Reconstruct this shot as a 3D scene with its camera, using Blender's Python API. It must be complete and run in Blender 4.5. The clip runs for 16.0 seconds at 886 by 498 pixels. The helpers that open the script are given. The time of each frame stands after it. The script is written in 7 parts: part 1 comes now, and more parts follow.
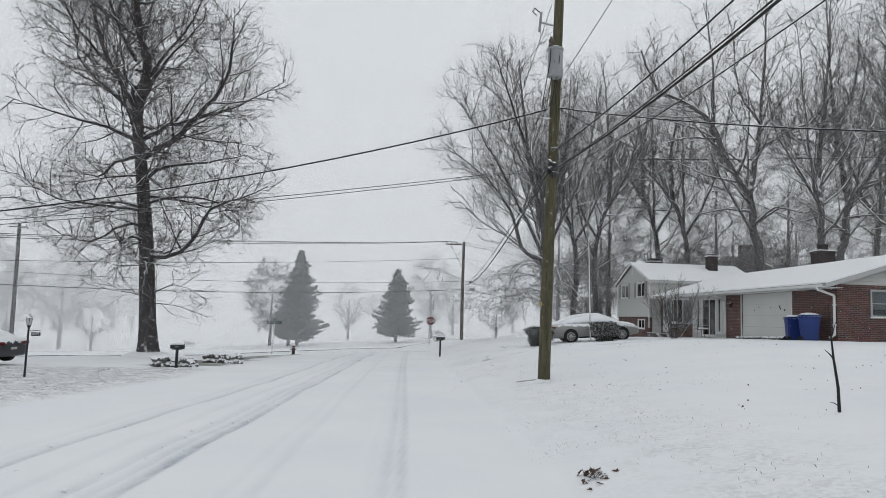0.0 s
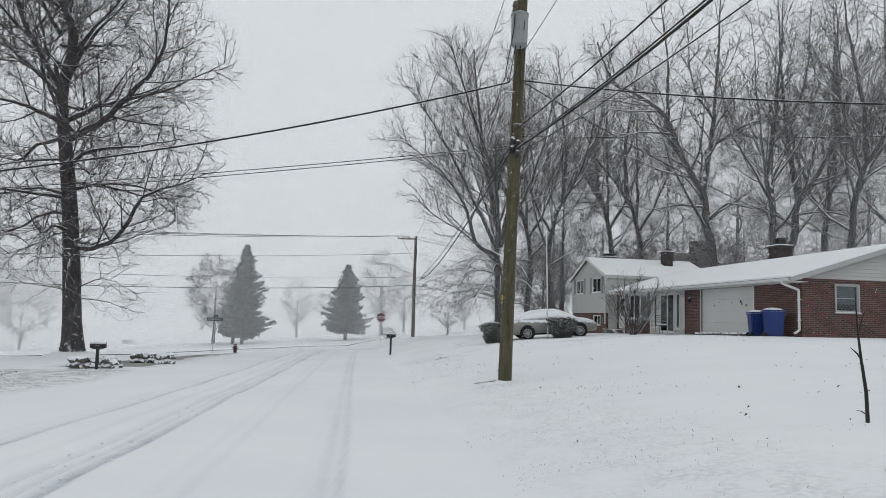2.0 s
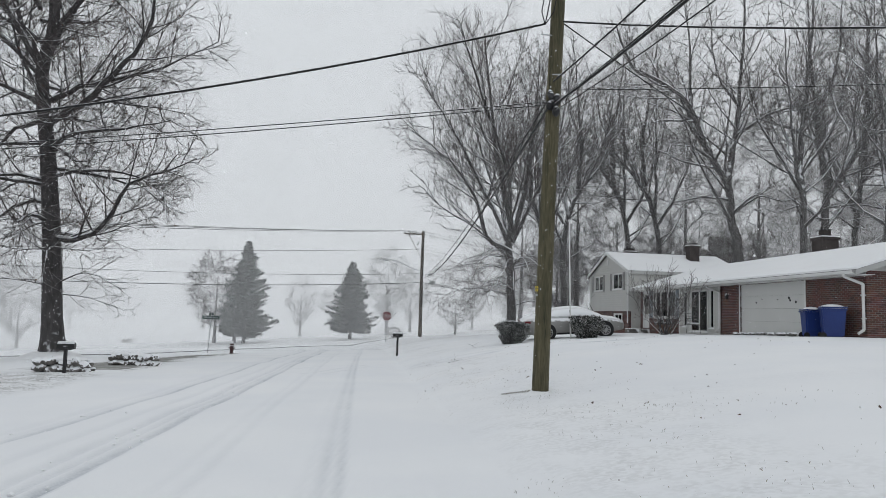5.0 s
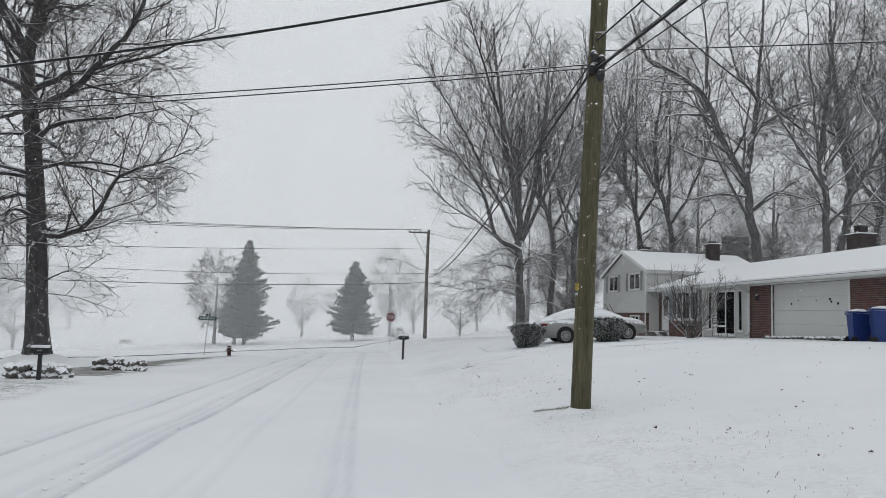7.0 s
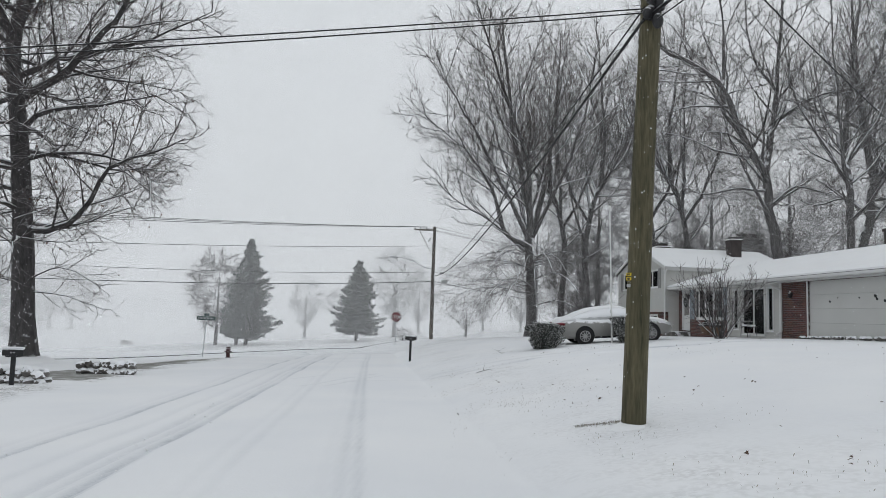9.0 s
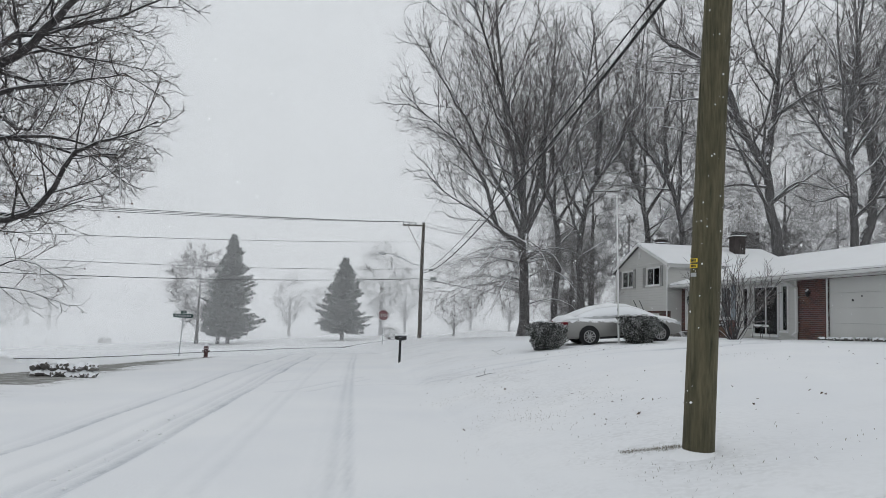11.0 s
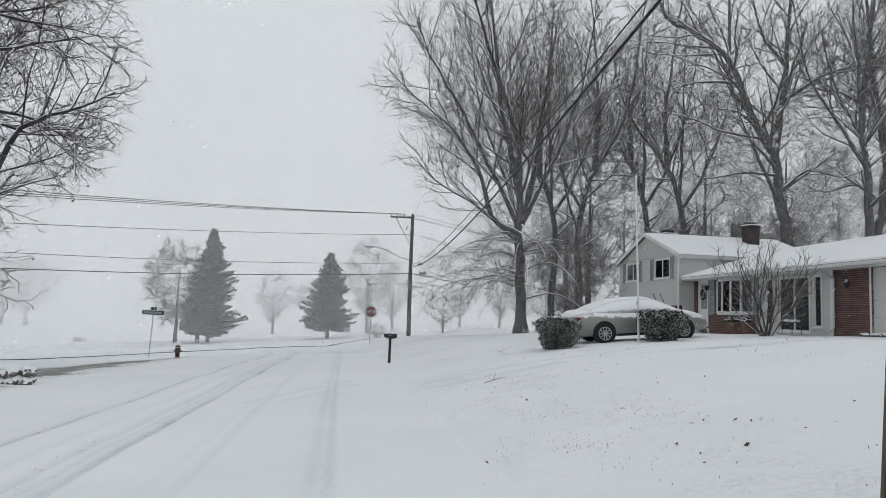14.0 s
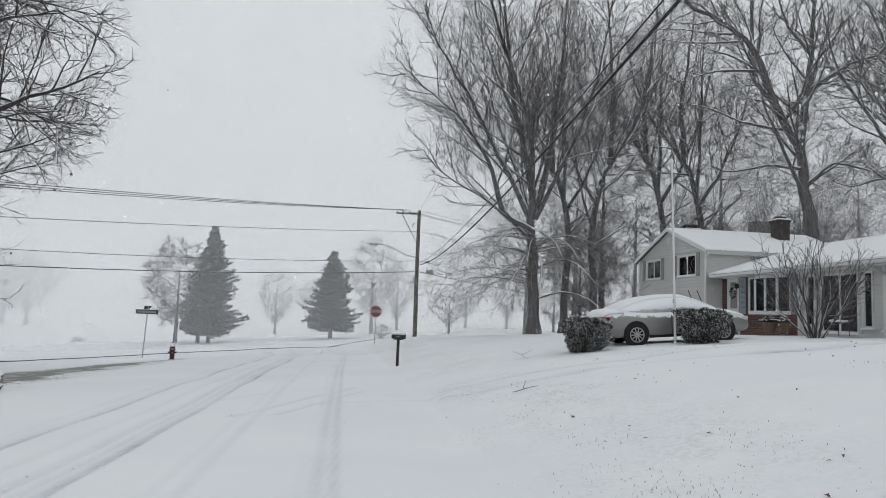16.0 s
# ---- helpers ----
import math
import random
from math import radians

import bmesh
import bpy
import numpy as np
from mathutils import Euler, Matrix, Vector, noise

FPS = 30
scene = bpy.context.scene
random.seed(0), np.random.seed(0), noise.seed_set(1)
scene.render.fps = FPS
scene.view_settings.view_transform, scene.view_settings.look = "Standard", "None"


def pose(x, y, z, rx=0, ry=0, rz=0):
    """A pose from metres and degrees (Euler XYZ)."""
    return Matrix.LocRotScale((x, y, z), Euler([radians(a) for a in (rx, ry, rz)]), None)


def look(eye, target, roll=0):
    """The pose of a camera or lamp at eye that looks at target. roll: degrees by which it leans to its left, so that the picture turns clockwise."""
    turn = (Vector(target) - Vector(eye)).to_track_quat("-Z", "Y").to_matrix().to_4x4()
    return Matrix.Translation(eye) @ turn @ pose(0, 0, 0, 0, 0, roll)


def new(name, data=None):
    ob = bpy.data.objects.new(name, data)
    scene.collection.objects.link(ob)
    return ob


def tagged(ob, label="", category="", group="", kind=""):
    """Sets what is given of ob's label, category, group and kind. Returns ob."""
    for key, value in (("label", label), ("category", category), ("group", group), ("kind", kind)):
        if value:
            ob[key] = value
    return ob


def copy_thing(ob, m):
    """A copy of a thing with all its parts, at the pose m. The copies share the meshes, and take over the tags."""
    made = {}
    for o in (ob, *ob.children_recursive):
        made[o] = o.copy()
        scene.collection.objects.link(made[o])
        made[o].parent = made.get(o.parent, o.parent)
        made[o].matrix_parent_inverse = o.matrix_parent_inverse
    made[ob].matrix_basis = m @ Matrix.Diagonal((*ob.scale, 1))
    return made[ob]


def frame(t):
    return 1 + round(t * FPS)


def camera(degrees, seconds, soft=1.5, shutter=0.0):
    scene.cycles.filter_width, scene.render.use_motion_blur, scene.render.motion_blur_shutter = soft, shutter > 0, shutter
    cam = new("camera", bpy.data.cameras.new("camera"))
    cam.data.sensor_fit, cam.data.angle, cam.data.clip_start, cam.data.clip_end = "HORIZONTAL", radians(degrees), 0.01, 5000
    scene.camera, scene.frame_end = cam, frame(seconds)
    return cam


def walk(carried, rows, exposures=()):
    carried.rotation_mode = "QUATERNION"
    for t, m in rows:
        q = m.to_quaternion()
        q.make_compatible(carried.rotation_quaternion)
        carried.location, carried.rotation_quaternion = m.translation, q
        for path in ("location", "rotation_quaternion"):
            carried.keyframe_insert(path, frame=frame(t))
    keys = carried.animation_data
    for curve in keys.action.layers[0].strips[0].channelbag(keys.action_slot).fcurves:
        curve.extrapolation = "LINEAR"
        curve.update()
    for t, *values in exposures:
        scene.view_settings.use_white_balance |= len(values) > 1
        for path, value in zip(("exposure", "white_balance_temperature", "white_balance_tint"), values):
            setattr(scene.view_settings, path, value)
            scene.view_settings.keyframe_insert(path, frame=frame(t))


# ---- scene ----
cam = camera(66.3, 16.0, soft=0.5)
METRES, EYE, TILT, LEAN, TURN = 16.7, 1.6, 0.0, 0.0, 1.8
ROWS = [
    (0.0, 0.0, 0.0, 0.0, -0.16, 4.45, -2.01),
    (0.5, -0.0002, 0.0271, -0.0019, -1.47, 4.43, -2.02),
    (1.0, -0.0006, 0.0568, -0.0032, -1.71, 4.35, -2.02),
    (1.5, 0.0005, 0.0862, -0.0055, -3.65, 4.33, -1.99),
    (2.0, 0.0018, 0.117, -0.0061, -4.26, 4.35, -2.02),
    (2.5, 0.0016, 0.1471, -0.0066, -4.2, 4.34, -2.05),
    (3.0, 0.0001, 0.1802, -0.0083, -4.03, 4.26, -2.11),
    (3.5, -0.0029, 0.2115, -0.0092, -4.07, 4.27, -2.17),
    (4.0, -0.0014, 0.2417, -0.0119, -3.95, 4.29, -2.12),
    (6.5, -0.0107, 0.4062, -0.0175, -3.67, 4.29, -2.19),
    (7.0, -0.0139, 0.4364, -0.0177, -3.61, 4.35, -2.23),
    (7.5, -0.0164, 0.4672, -0.0178, -3.54, 4.38, -2.24),
    (8.0, -0.0195, 0.4953, -0.0201, -3.45, 4.42, -2.25),
    (8.5, -0.0211, 0.5213, -0.0226, -3.41, 4.44, -2.22),
    (9.0, -0.0234, 0.5543, -0.0245, -3.3, 4.38, -2.17),
    (11.5, -0.0366, 0.7084, -0.0313, -4.7, 4.33, -2.4),
    (12.0, -0.0386, 0.7354, -0.0334, -4.59, 4.41, -2.23),
    (12.5, -0.0389, 0.7677, -0.0346, -4.59, 4.29, -2.26),
    (13.0, -0.0396, 0.7989, -0.0357, -4.61, 4.29, -2.25),
    (13.5, -0.0385, 0.8322, -0.0367, -5.4, 4.17, -2.14),
    (14.0, -0.0398, 0.8659, -0.0396, -5.67, 4.16, -2.26),
    (14.5, -0.0384, 0.8994, -0.04, -5.54, 4.13, -2.17),
    (15.0, -0.0398, 0.9319, -0.0423, -5.55, 4.18, -2.24),
    (15.5, -0.043, 0.9627, -0.0442, -5.47, 4.22, -2.29),
    (16.0, -0.0478, 0.9961, -0.0455, -5.38, 4.17, -2.32),
]
walk(cam, [(t, pose(0, 0, EYE, TILT, LEAN, TURN) @ pose(METRES * x, METRES * y, METRES * z, 90 + pitch, roll, yaw)) for t, x, y, z, yaw, pitch, roll in ROWS],
     exposures=[(0.0, 0.0), (16.0, 0.0)])

# ---- sky and light: a closed, even snow sky ----
world = bpy.data.worlds.new("snow_sky")
scene.world = world
world.use_nodes = True
wn, wl = world.node_tree.nodes, world.node_tree.links
sky = wn.new("ShaderNodeTexSky")
sky.sky_type, sky.sun_disc = "NISHITA", False
sky.sun_elevation, sky.sun_rotation = radians(41), radians(30)
sky.altitude, sky.dust_density = 200, 4.0
pale = wn.new("ShaderNodeHueSaturation")
pale.inputs["Saturation"].default_value = 0.15
pale.inputs["Value"].default_value = 0.05
cloud = wn.new("ShaderNodeMix")
cloud.data_type = "RGBA"
cloud.inputs[0].default_value = 0.92
cloud.inputs[7].default_value = (0.755, 0.795, 0.83, 1)
wl.new(sky.outputs[0], pale.inputs["Color"])
wl.new(pale.outputs[0], cloud.inputs[6])
wl.new(cloud.outputs[2], wn["Background"].inputs[0])
wn["Background"].inputs[1].default_value = 1.0

sun = new("sun", bpy.data.lights.new("sun", "SUN"))
sun.data.energy, sun.data.angle, sun.data.color = 0.3, radians(60), (1.0, 0.98, 0.95)
sun.matrix_world = look((34, 70, 60), (0, 10, 0))


# ---- materials ----
def mat(name, col, rough=0.6, var=0.25, scale=3.0, fine=40.0, bump=0.2, metal=0.0, snow=0.0, snow_lo=0.35, col2=None, snow_scale=6.0, spec=0.4, stretch=1.0):
    """A procedural surface: two scales of colour change, fine relief and, where asked, snow lying on what faces up."""
    m = bpy.data.materials.new(name)
    m.use_nodes = True
    n, l = m.node_tree.nodes, m.node_tree.links
    b = n["Principled BSDF"]
    b.inputs["Roughness"].default_value, b.inputs["Metallic"].default_value = rough, metal
    b.inputs["Specular IOR Level"].default_value = spec
    tc, grain = n.new("ShaderNodeTexCoord"), n.new("ShaderNodeMapping")
    grain.inputs["Scale"].default_value = (1, 1, stretch)
    l.new(tc.outputs["Object"], grain.inputs["Vector"])
    big, small = n.new("ShaderNodeTexNoise"), n.new("ShaderNodeTexNoise")
    for tex, s in ((big, scale), (small, fine)):
        tex.inputs["Scale"].default_value = s
        tex.inputs["Detail"].default_value = 4
        l.new(grain.outputs[0], tex.inputs["Vector"])
    add = n.new("ShaderNodeMath")
    add.operation = "MULTIPLY_ADD"
    add.inputs[1].default_value = 0.45
    l.new(small.outputs[0], add.inputs[0])
    half = n.new("ShaderNodeMath")
    half.operation = "MULTIPLY"
    half.inputs[1].default_value = 0.55
    l.new(big.outputs[0], half.inputs[0])
    l.new(half.outputs[0], add.inputs[2])
    ramp = n.new("ShaderNodeValToRGB")
    a = [c * (1 - var) for c in col]
    z = [min(1, c * (1 + var)) for c in (col2 or col)]
    ramp.color_ramp.elements[0].position, ramp.color_ramp.elements[1].position = 0.32, 0.68
    ramp.color_ramp.elements[0].color, ramp.color_ramp.elements[1].color = (*a, 1), (*z, 1)
    l.new(add.outputs[0], ramp.inputs[0])
    out = ramp.outputs[0]
    if snow:
        geo, sep = n.new("ShaderNodeNewGeometry"), n.new("ShaderNodeSeparateXYZ")
        l.new(geo.outputs["Normal"], sep.inputs[0])
        sn = n.new("ShaderNodeTexNoise")
        sn.inputs["Scale"].default_value, sn.inputs["Detail"].default_value = snow_scale, 3
        l.new(tc.outputs["Object"], sn.inputs["Vector"])
        s = n.new("ShaderNodeMath")
        s.operation = "MULTIPLY_ADD"
        s.inputs[1].default_value = 0.9
        l.new(sn.outputs[0], s.inputs[0])
        l.new(sep.outputs[2], s.inputs[2])
        r2 = n.new("ShaderNodeMapRange")
        r2.inputs[1].default_value, r2.inputs[2].default_value = snow_lo + 0.45, snow_lo + 0.6
        r2.inputs[4].default_value = snow
        l.new(s.outputs[0], r2.inputs[0])
        mix = n.new("ShaderNodeMix")
        mix.data_type = "RGBA"
        mix.inputs[7].default_value = (0.86, 0.87, 0.89, 1)
        l.new(r2.outputs[0], mix.inputs[0])
        l.new(out, mix.inputs[6])
        out = mix.outputs[2]
    l.new(out, b.inputs["Base Color"])
    if bump:
        bp = n.new("ShaderNodeBump")
        bp.inputs["Strength"].default_value, bp.inputs["Distance"].default_value = bump, 0.02
        l.new(small.outputs[0], bp.inputs["Height"])
        l.new(bp.outputs[0], b.inputs["Normal"])
    return m


def ground_mat():
    """Fresh snow; two vertex values say where wheels have pressed it to slush and where grass stands through."""
    m = bpy.data.materials.new("snow_ground")
    m.use_nodes = True
    n, l = m.node_tree.nodes, m.node_tree.links
    b = n["Principled BSDF"]
    b.inputs["Roughness"].default_value, b.inputs["Specular IOR Level"].default_value = 0.75, 0.2
    tc = n.new("ShaderNodeTexCoord")

    def noise_tex(s, d=5.0):
        t = n.new("ShaderNodeTexNoise")
        t.inputs["Scale"].default_value, t.inputs["Detail"].default_value = s, d
        l.new(tc.outputs["Object"], t.inputs["Vector"])
        return t.outputs[0]

    def rgb(fac, a, c):
        x = n.new("ShaderNodeMix")
        x.data_type = "RGBA"
        for slot, v in ((0, fac), (6, a), (7, c)):
            if isinstance(v, tuple):
                x.inputs[slot].default_value = (*v, 1)
            else:
                l.new(v, x.inputs[slot])
        return x.outputs[2]

    def rng(v, a, c, lo=0.0, hi=1.0):
        x = n.new("ShaderNodeMapRange")
        for i, k in enumerate((a, c, lo, hi)):
            x.inputs[1 + i].default_value = k
        l.new(v, x.inputs[0])
        return x.outputs[0]

    def times(a, c, op="MULTIPLY"):
        x = n.new("ShaderNodeMath")
        x.operation = op
        for slot, v in ((0, a), (1, c)):
            if isinstance(v, (int, float)):
                x.inputs[slot].default_value = v
            else:
                l.new(v, x.inputs[slot])
        return x.outputs[0]

    wide, mid, fine = noise_tex(0.35), noise_tex(2.2), noise_tex(28.0)
    base = rgb(rng(wide, 0.35, 0.65), (0.80, 0.81, 0.83), (0.84, 0.845, 0.855))
    tr = n.new("ShaderNodeAttribute")
    tr.attribute_name = "track"
    gr = n.new("ShaderNodeAttribute")
    gr.attribute_name = "grass"
    slush = rgb(rng(mid, 0.3, 0.7), (0.33, 0.36, 0.40), (0.52, 0.55, 0.59))
    base = rgb(times(tr.outputs["Fac"], rng(fine, 0.2, 0.6, 0.55, 1.0)), base, slush)
    blades = rgb(rng(fine, 0.3, 0.7), (0.12, 0.118, 0.105), (0.25, 0.245, 0.22))
    patch = times(rng(mid, 0.34, 0.6), rng(noise_tex(14.0), 0.40, 0.60))
    patch = times(patch, times(rng(gr.outputs["Fac"], 0.90, 0.98), rng(mid, 0.25, 0.5, 0.35, 0.9)), "MAXIMUM")
    base = rgb(times(gr.outputs["Fac"], patch), base, blades)
    l.new(base, b.inputs["Base Color"])
    hgt = times(times(mid, 1.6), fine, "ADD")
    bp = n.new("ShaderNodeBump")
    bp.inputs["Strength"].default_value, bp.inputs["Distance"].default_value = 0.25, 0.02
    l.new(hgt, bp.inputs["Height"])
    l.new(bp.outputs[0], b.inputs["Normal"])
    return m


def brick_mat():
    m = mat("red_brick", (0.2, 0.075, 0.055), 0.85, 0.3, 1.5, 60, 0.3)
    n, l = m.node_tree.nodes, m.node_tree.links
    b = n["Principled BSDF"]
    tc, sep, comb = n.new("ShaderNodeTexCoord"), n.new("ShaderNodeSeparateXYZ"), n.new("ShaderNodeCombineXYZ")
    l.new(tc.outputs["Object"], sep.inputs[0])
    su = n.new("ShaderNodeMath")
    l.new(sep.outputs[0], su.inputs[0])
    l.new(sep.outputs[1], su.inputs[1])
    l.new(su.outputs[0], comb.inputs[0])
    l.new(sep.outputs[2], comb.inputs[1])
    br = n.new("ShaderNodeTexBrick")
    br.inputs["Scale"].default_value = 1.0
    br.inputs["Brick Width"].default_value, br.inputs["Row Height"].default_value = 0.215, 0.075
    br.inputs["Mortar Size"].default_value, br.inputs["Bias"].default_value = 0.007, -0.1
    br.inputs["Color1"].default_value, br.inputs["Color2"].default_value = (0.155, 0.064, 0.051, 1), (0.062, 0.037, 0.035, 1)
    br.inputs["Mortar"].default_value = (0.22, 0.20, 0.19, 1)
    l.new(comb.outputs[0], br.inputs["Vector"])
    mix = n.new("ShaderNodeMix")
    mix.data_type, mix.blend_type = "RGBA", "MULTIPLY"
    mix.inputs[0].default_value = 0.35
    l.new(br.outputs[0], mix.inputs[6])
    ns = n.new("ShaderNodeTexNoise")
    ns.inputs["Scale"].default_value = 2.0
    l.new(tc.outputs["Object"], ns.inputs["Vector"])
    l.new(ns.outputs[1], mix.inputs[7])
    l.new(mix.outputs[2], b.inputs["Base Color"])
    bp = n.new("ShaderNodeBump")
    bp.invert = True
    bp.inputs["Strength"].default_value, bp.inputs["Distance"].default_value = 0.6, 0.01
    l.new(br.outputs["Fac"], bp.inputs["Height"])
    l.new(bp.outputs[0], b.inputs["Normal"])
    return m


def glass_mat(name, tint=(0.8, 0.85, 0.87)):
    m = bpy.data.materials.new(name)
    m.use_nodes = True
    n, l = m.node_tree.nodes, m.node_tree.links
    n.remove(n["Principled BSDF"])
    tr, gl, mx, fr = n.new("ShaderNodeBsdfTransparent"), n.new("ShaderNodeBsdfGlossy"), n.new("ShaderNodeMixShader"), n.new("ShaderNodeFresnel")
    tr.inputs[0].default_value = (*tint, 1)
    gl.inputs["Roughness"].default_value = 0.03
    fr.inputs[0].default_value = 1.45
    l.new(fr.outputs[0], mx.inputs[0])
    l.new(tr.outputs[0], mx.inputs[1])
    l.new(gl.outputs[0], mx.inputs[2])
    l.new(mx.outputs[0], n["Material Output"].inputs[0])
    return m


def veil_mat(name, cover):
    """Stand-in for haze in snowy air: a thin, uneven, white see-through sheet."""
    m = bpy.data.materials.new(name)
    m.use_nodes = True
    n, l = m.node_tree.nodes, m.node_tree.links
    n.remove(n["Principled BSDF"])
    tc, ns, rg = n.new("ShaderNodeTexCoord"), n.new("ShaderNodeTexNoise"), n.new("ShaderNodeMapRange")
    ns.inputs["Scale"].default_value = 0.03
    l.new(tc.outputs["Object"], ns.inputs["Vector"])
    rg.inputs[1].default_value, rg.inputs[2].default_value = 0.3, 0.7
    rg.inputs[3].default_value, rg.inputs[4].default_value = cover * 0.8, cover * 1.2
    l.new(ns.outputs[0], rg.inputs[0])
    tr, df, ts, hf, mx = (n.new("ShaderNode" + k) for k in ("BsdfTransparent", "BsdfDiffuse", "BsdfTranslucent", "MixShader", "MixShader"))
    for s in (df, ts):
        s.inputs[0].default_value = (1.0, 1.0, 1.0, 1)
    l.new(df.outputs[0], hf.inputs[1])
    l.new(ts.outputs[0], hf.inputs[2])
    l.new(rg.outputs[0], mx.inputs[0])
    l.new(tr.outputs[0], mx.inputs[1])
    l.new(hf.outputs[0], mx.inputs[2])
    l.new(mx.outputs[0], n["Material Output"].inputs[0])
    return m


SNOW = mat("lying_snow", (0.82, 0.825, 0.835), 0.75, 0.02, 1.2, 22, 0.35, spec=0.2)
GROUND = ground_mat()
BRICK = brick_mat()
SIDING = mat("pale_vinyl_siding", (0.50, 0.495, 0.475), 0.55, 0.06, 0.8, 30, 0.05)
WHITE = mat("white_paint", (0.64, 0.64, 0.63), 0.5, 0.05, 2, 40, 0.05)
DOORWHITE = mat("garage_door_paint", (0.55, 0.55, 0.53), 0.5, 0.06, 0.7, 30, 0.05)
SHUTTER = mat("grey_shutter_paint", (0.25, 0.247, 0.24), 0.6, 0.15, 3, 40)
BLUESHUT = mat("blue_grey_shutter_paint", (0.26, 0.30, 0.33), 0.6, 0.12, 3, 40)
TRIM = mat("grey_trim_paint", (0.40, 0.40, 0.39), 0.5, 0.06, 2, 40, 0.05)
ROOFEDGE = mat("dark_drip_edge", (0.10, 0.10, 0.10), 0.5, 0.2)
SHINGLE = mat("brown_shingles", (0.10, 0.085, 0.075), 0.9, 0.3, 2.0, 24, 0.4)
GLASS = glass_mat("window_glass")
DARK = mat("dim_interior", (0.07, 0.068, 0.065), 0.9, 0.3, 1.0)
CURTAIN = mat("pale_curtain", (0.22, 0.21, 0.2), 0.9, 0.2, 2.0, 20)
CHIMNEY = mat("sooty_chimney_brick", (0.05, 0.042, 0.04), 0.9, 0.35, 3, 30, snow=0.9, snow_lo=0.5)
BARK = mat("dark_grey_bark", (0.066, 0.062, 0.062), 0.95, 0.5, 6, 30, 0.9, snow=0.9, snow_lo=0.26, snow_scale=2.5, stretch=0.3)
TWIG = mat("bare_twigs", (0.086, 0.073, 0.072), 0.95, 0.35, 1.5, 20, 0.0, snow=0.4, snow_lo=0.5, snow_scale=1.5)
NEEDLE = mat("dark_spruce_needles", (0.022, 0.034, 0.029), 0.9, 0.5, 1.2, 9, 0.3, snow=0.6, snow_lo=0.72, snow_scale=1.6)
POLEWOOD = mat("weathered_green_pole_wood", (0.060, 0.062, 0.034), 0.9, 0.5, 7.0, 40, 0.9, col2=(0.092, 0.080, 0.048), stretch=0.1)
OLDWOOD = mat("old_brown_pole_wood", (0.10, 0.085, 0.07), 0.9, 0.3, 1.5, 26, 0.6)
CABLE = mat("black_cable", (0.012, 0.012, 0.013), 0.6, 0.2, 3, 40, 0.0, snow=0.8, snow_lo=0.62, snow_scale=9)
WIRE = mat("grey_wire", (0.05, 0.05, 0.052), 0.5, 0.2, 3, 40, 0.0)
STEEL = mat("galvanised_steel", (0.42, 0.43, 0.44), 0.45, 0.15, 3, 40, 0.1, metal=0.6)
TANK = mat("grey_transformer_paint", (0.26, 0.275, 0.275), 0.5, 0.12, 4, 30, 0.1, snow=0.9, snow_lo=0.5)
BLACK = mat("black_paint", (0.02, 0.02, 0.022), 0.5, 0.3, 4, 40, 0.1, snow=0.95, snow_lo=0.45, snow_scale=14)
RUBBER = mat("tyre_rubber", (0.018, 0.018, 0.019), 0.85, 0.3, 5, 40)
BLUE = mat("blue_bin_plastic", (0.013, 0.034, 0.16), 0.45, 0.15, 2, 30, 0.1, snow=0.9, snow_lo=0.6)
RED = mat("sign_red", (0.14, 0.027, 0.034), 0.5, 0.15, 4, 30)
HYDRANT = mat("old_hydrant_paint", (0.06, 0.022, 0.022), 0.6, 0.4, 6, 30, 0.2, snow=0.8, snow_lo=0.5)
SIGNGREEN = mat("sign_green", (0.025, 0.06, 0.055), 0.5, 0.15, 4, 30)
YELLOW = mat("yellow_tag", (0.75, 0.55, 0.03), 0.5, 0.1, 20, 60)
STONE = mat("field_stone", (0.13, 0.123, 0.115), 0.9, 0.45, 2.5, 18, 0.8, snow=1.0, snow_lo=0.08, snow_scale=3)
LEAF = mat("fallen_brown_leaf", (0.085, 0.05, 0.034), 0.8, 0.5, 8, 40)
GRASS = mat("winter_grass", (0.20, 0.18, 0.14), 0.8, 0.4, 3, 20, 0.0)
CARPAINT = mat("silver_grey_car_paint", (0.27, 0.265, 0.255), 0.35, 0.08, 1, 60, 0.0, metal=0.3, snow=0.9, snow_lo=0.28, snow_scale=9)
DARKPAINT = mat("dark_grey_car_paint", (0.06, 0.06, 0.065), 0.3, 0.1, 1, 60, 0.0, metal=0.5, snow=0.9, snow_lo=0.4)
TAILRED = mat("tail_lamp_red", (0.13, 0.008, 0.012), 0.25, 0.1)
CLEAR = mat("headlamp_clear", (0.55, 0.56, 0.57), 0.2, 0.1)
EVERGREEN = mat("dark_evergreen_leaves", (0.020, 0.023, 0.019), 0.8, 0.45, 6, 30, 0.3, snow=0.92, snow_lo=0.22, snow_scale=3.2)
ALLOY = mat("alloy_wheel", (0.45, 0.45, 0.46), 0.35, 0.1, 5, 40, 0.0, metal=0.7)
TERRA = mat("clay_planter", (0.13, 0.085, 0.06), 0.8, 0.25, 4, 30, 0.2)


# ---- helpers of this place ----
def smooth(a, b, v):
    t = min(1.0, max(0.0, (v - a) / (b - a)))
    return t * t * (3 - 2 * t)


def road_right(y):
    return 1.9 - 0.08 * y - 0.15 * max(0.0, min(y, 100) - 58)


def road_left(y):
    return -7.4 - 0.1 * y


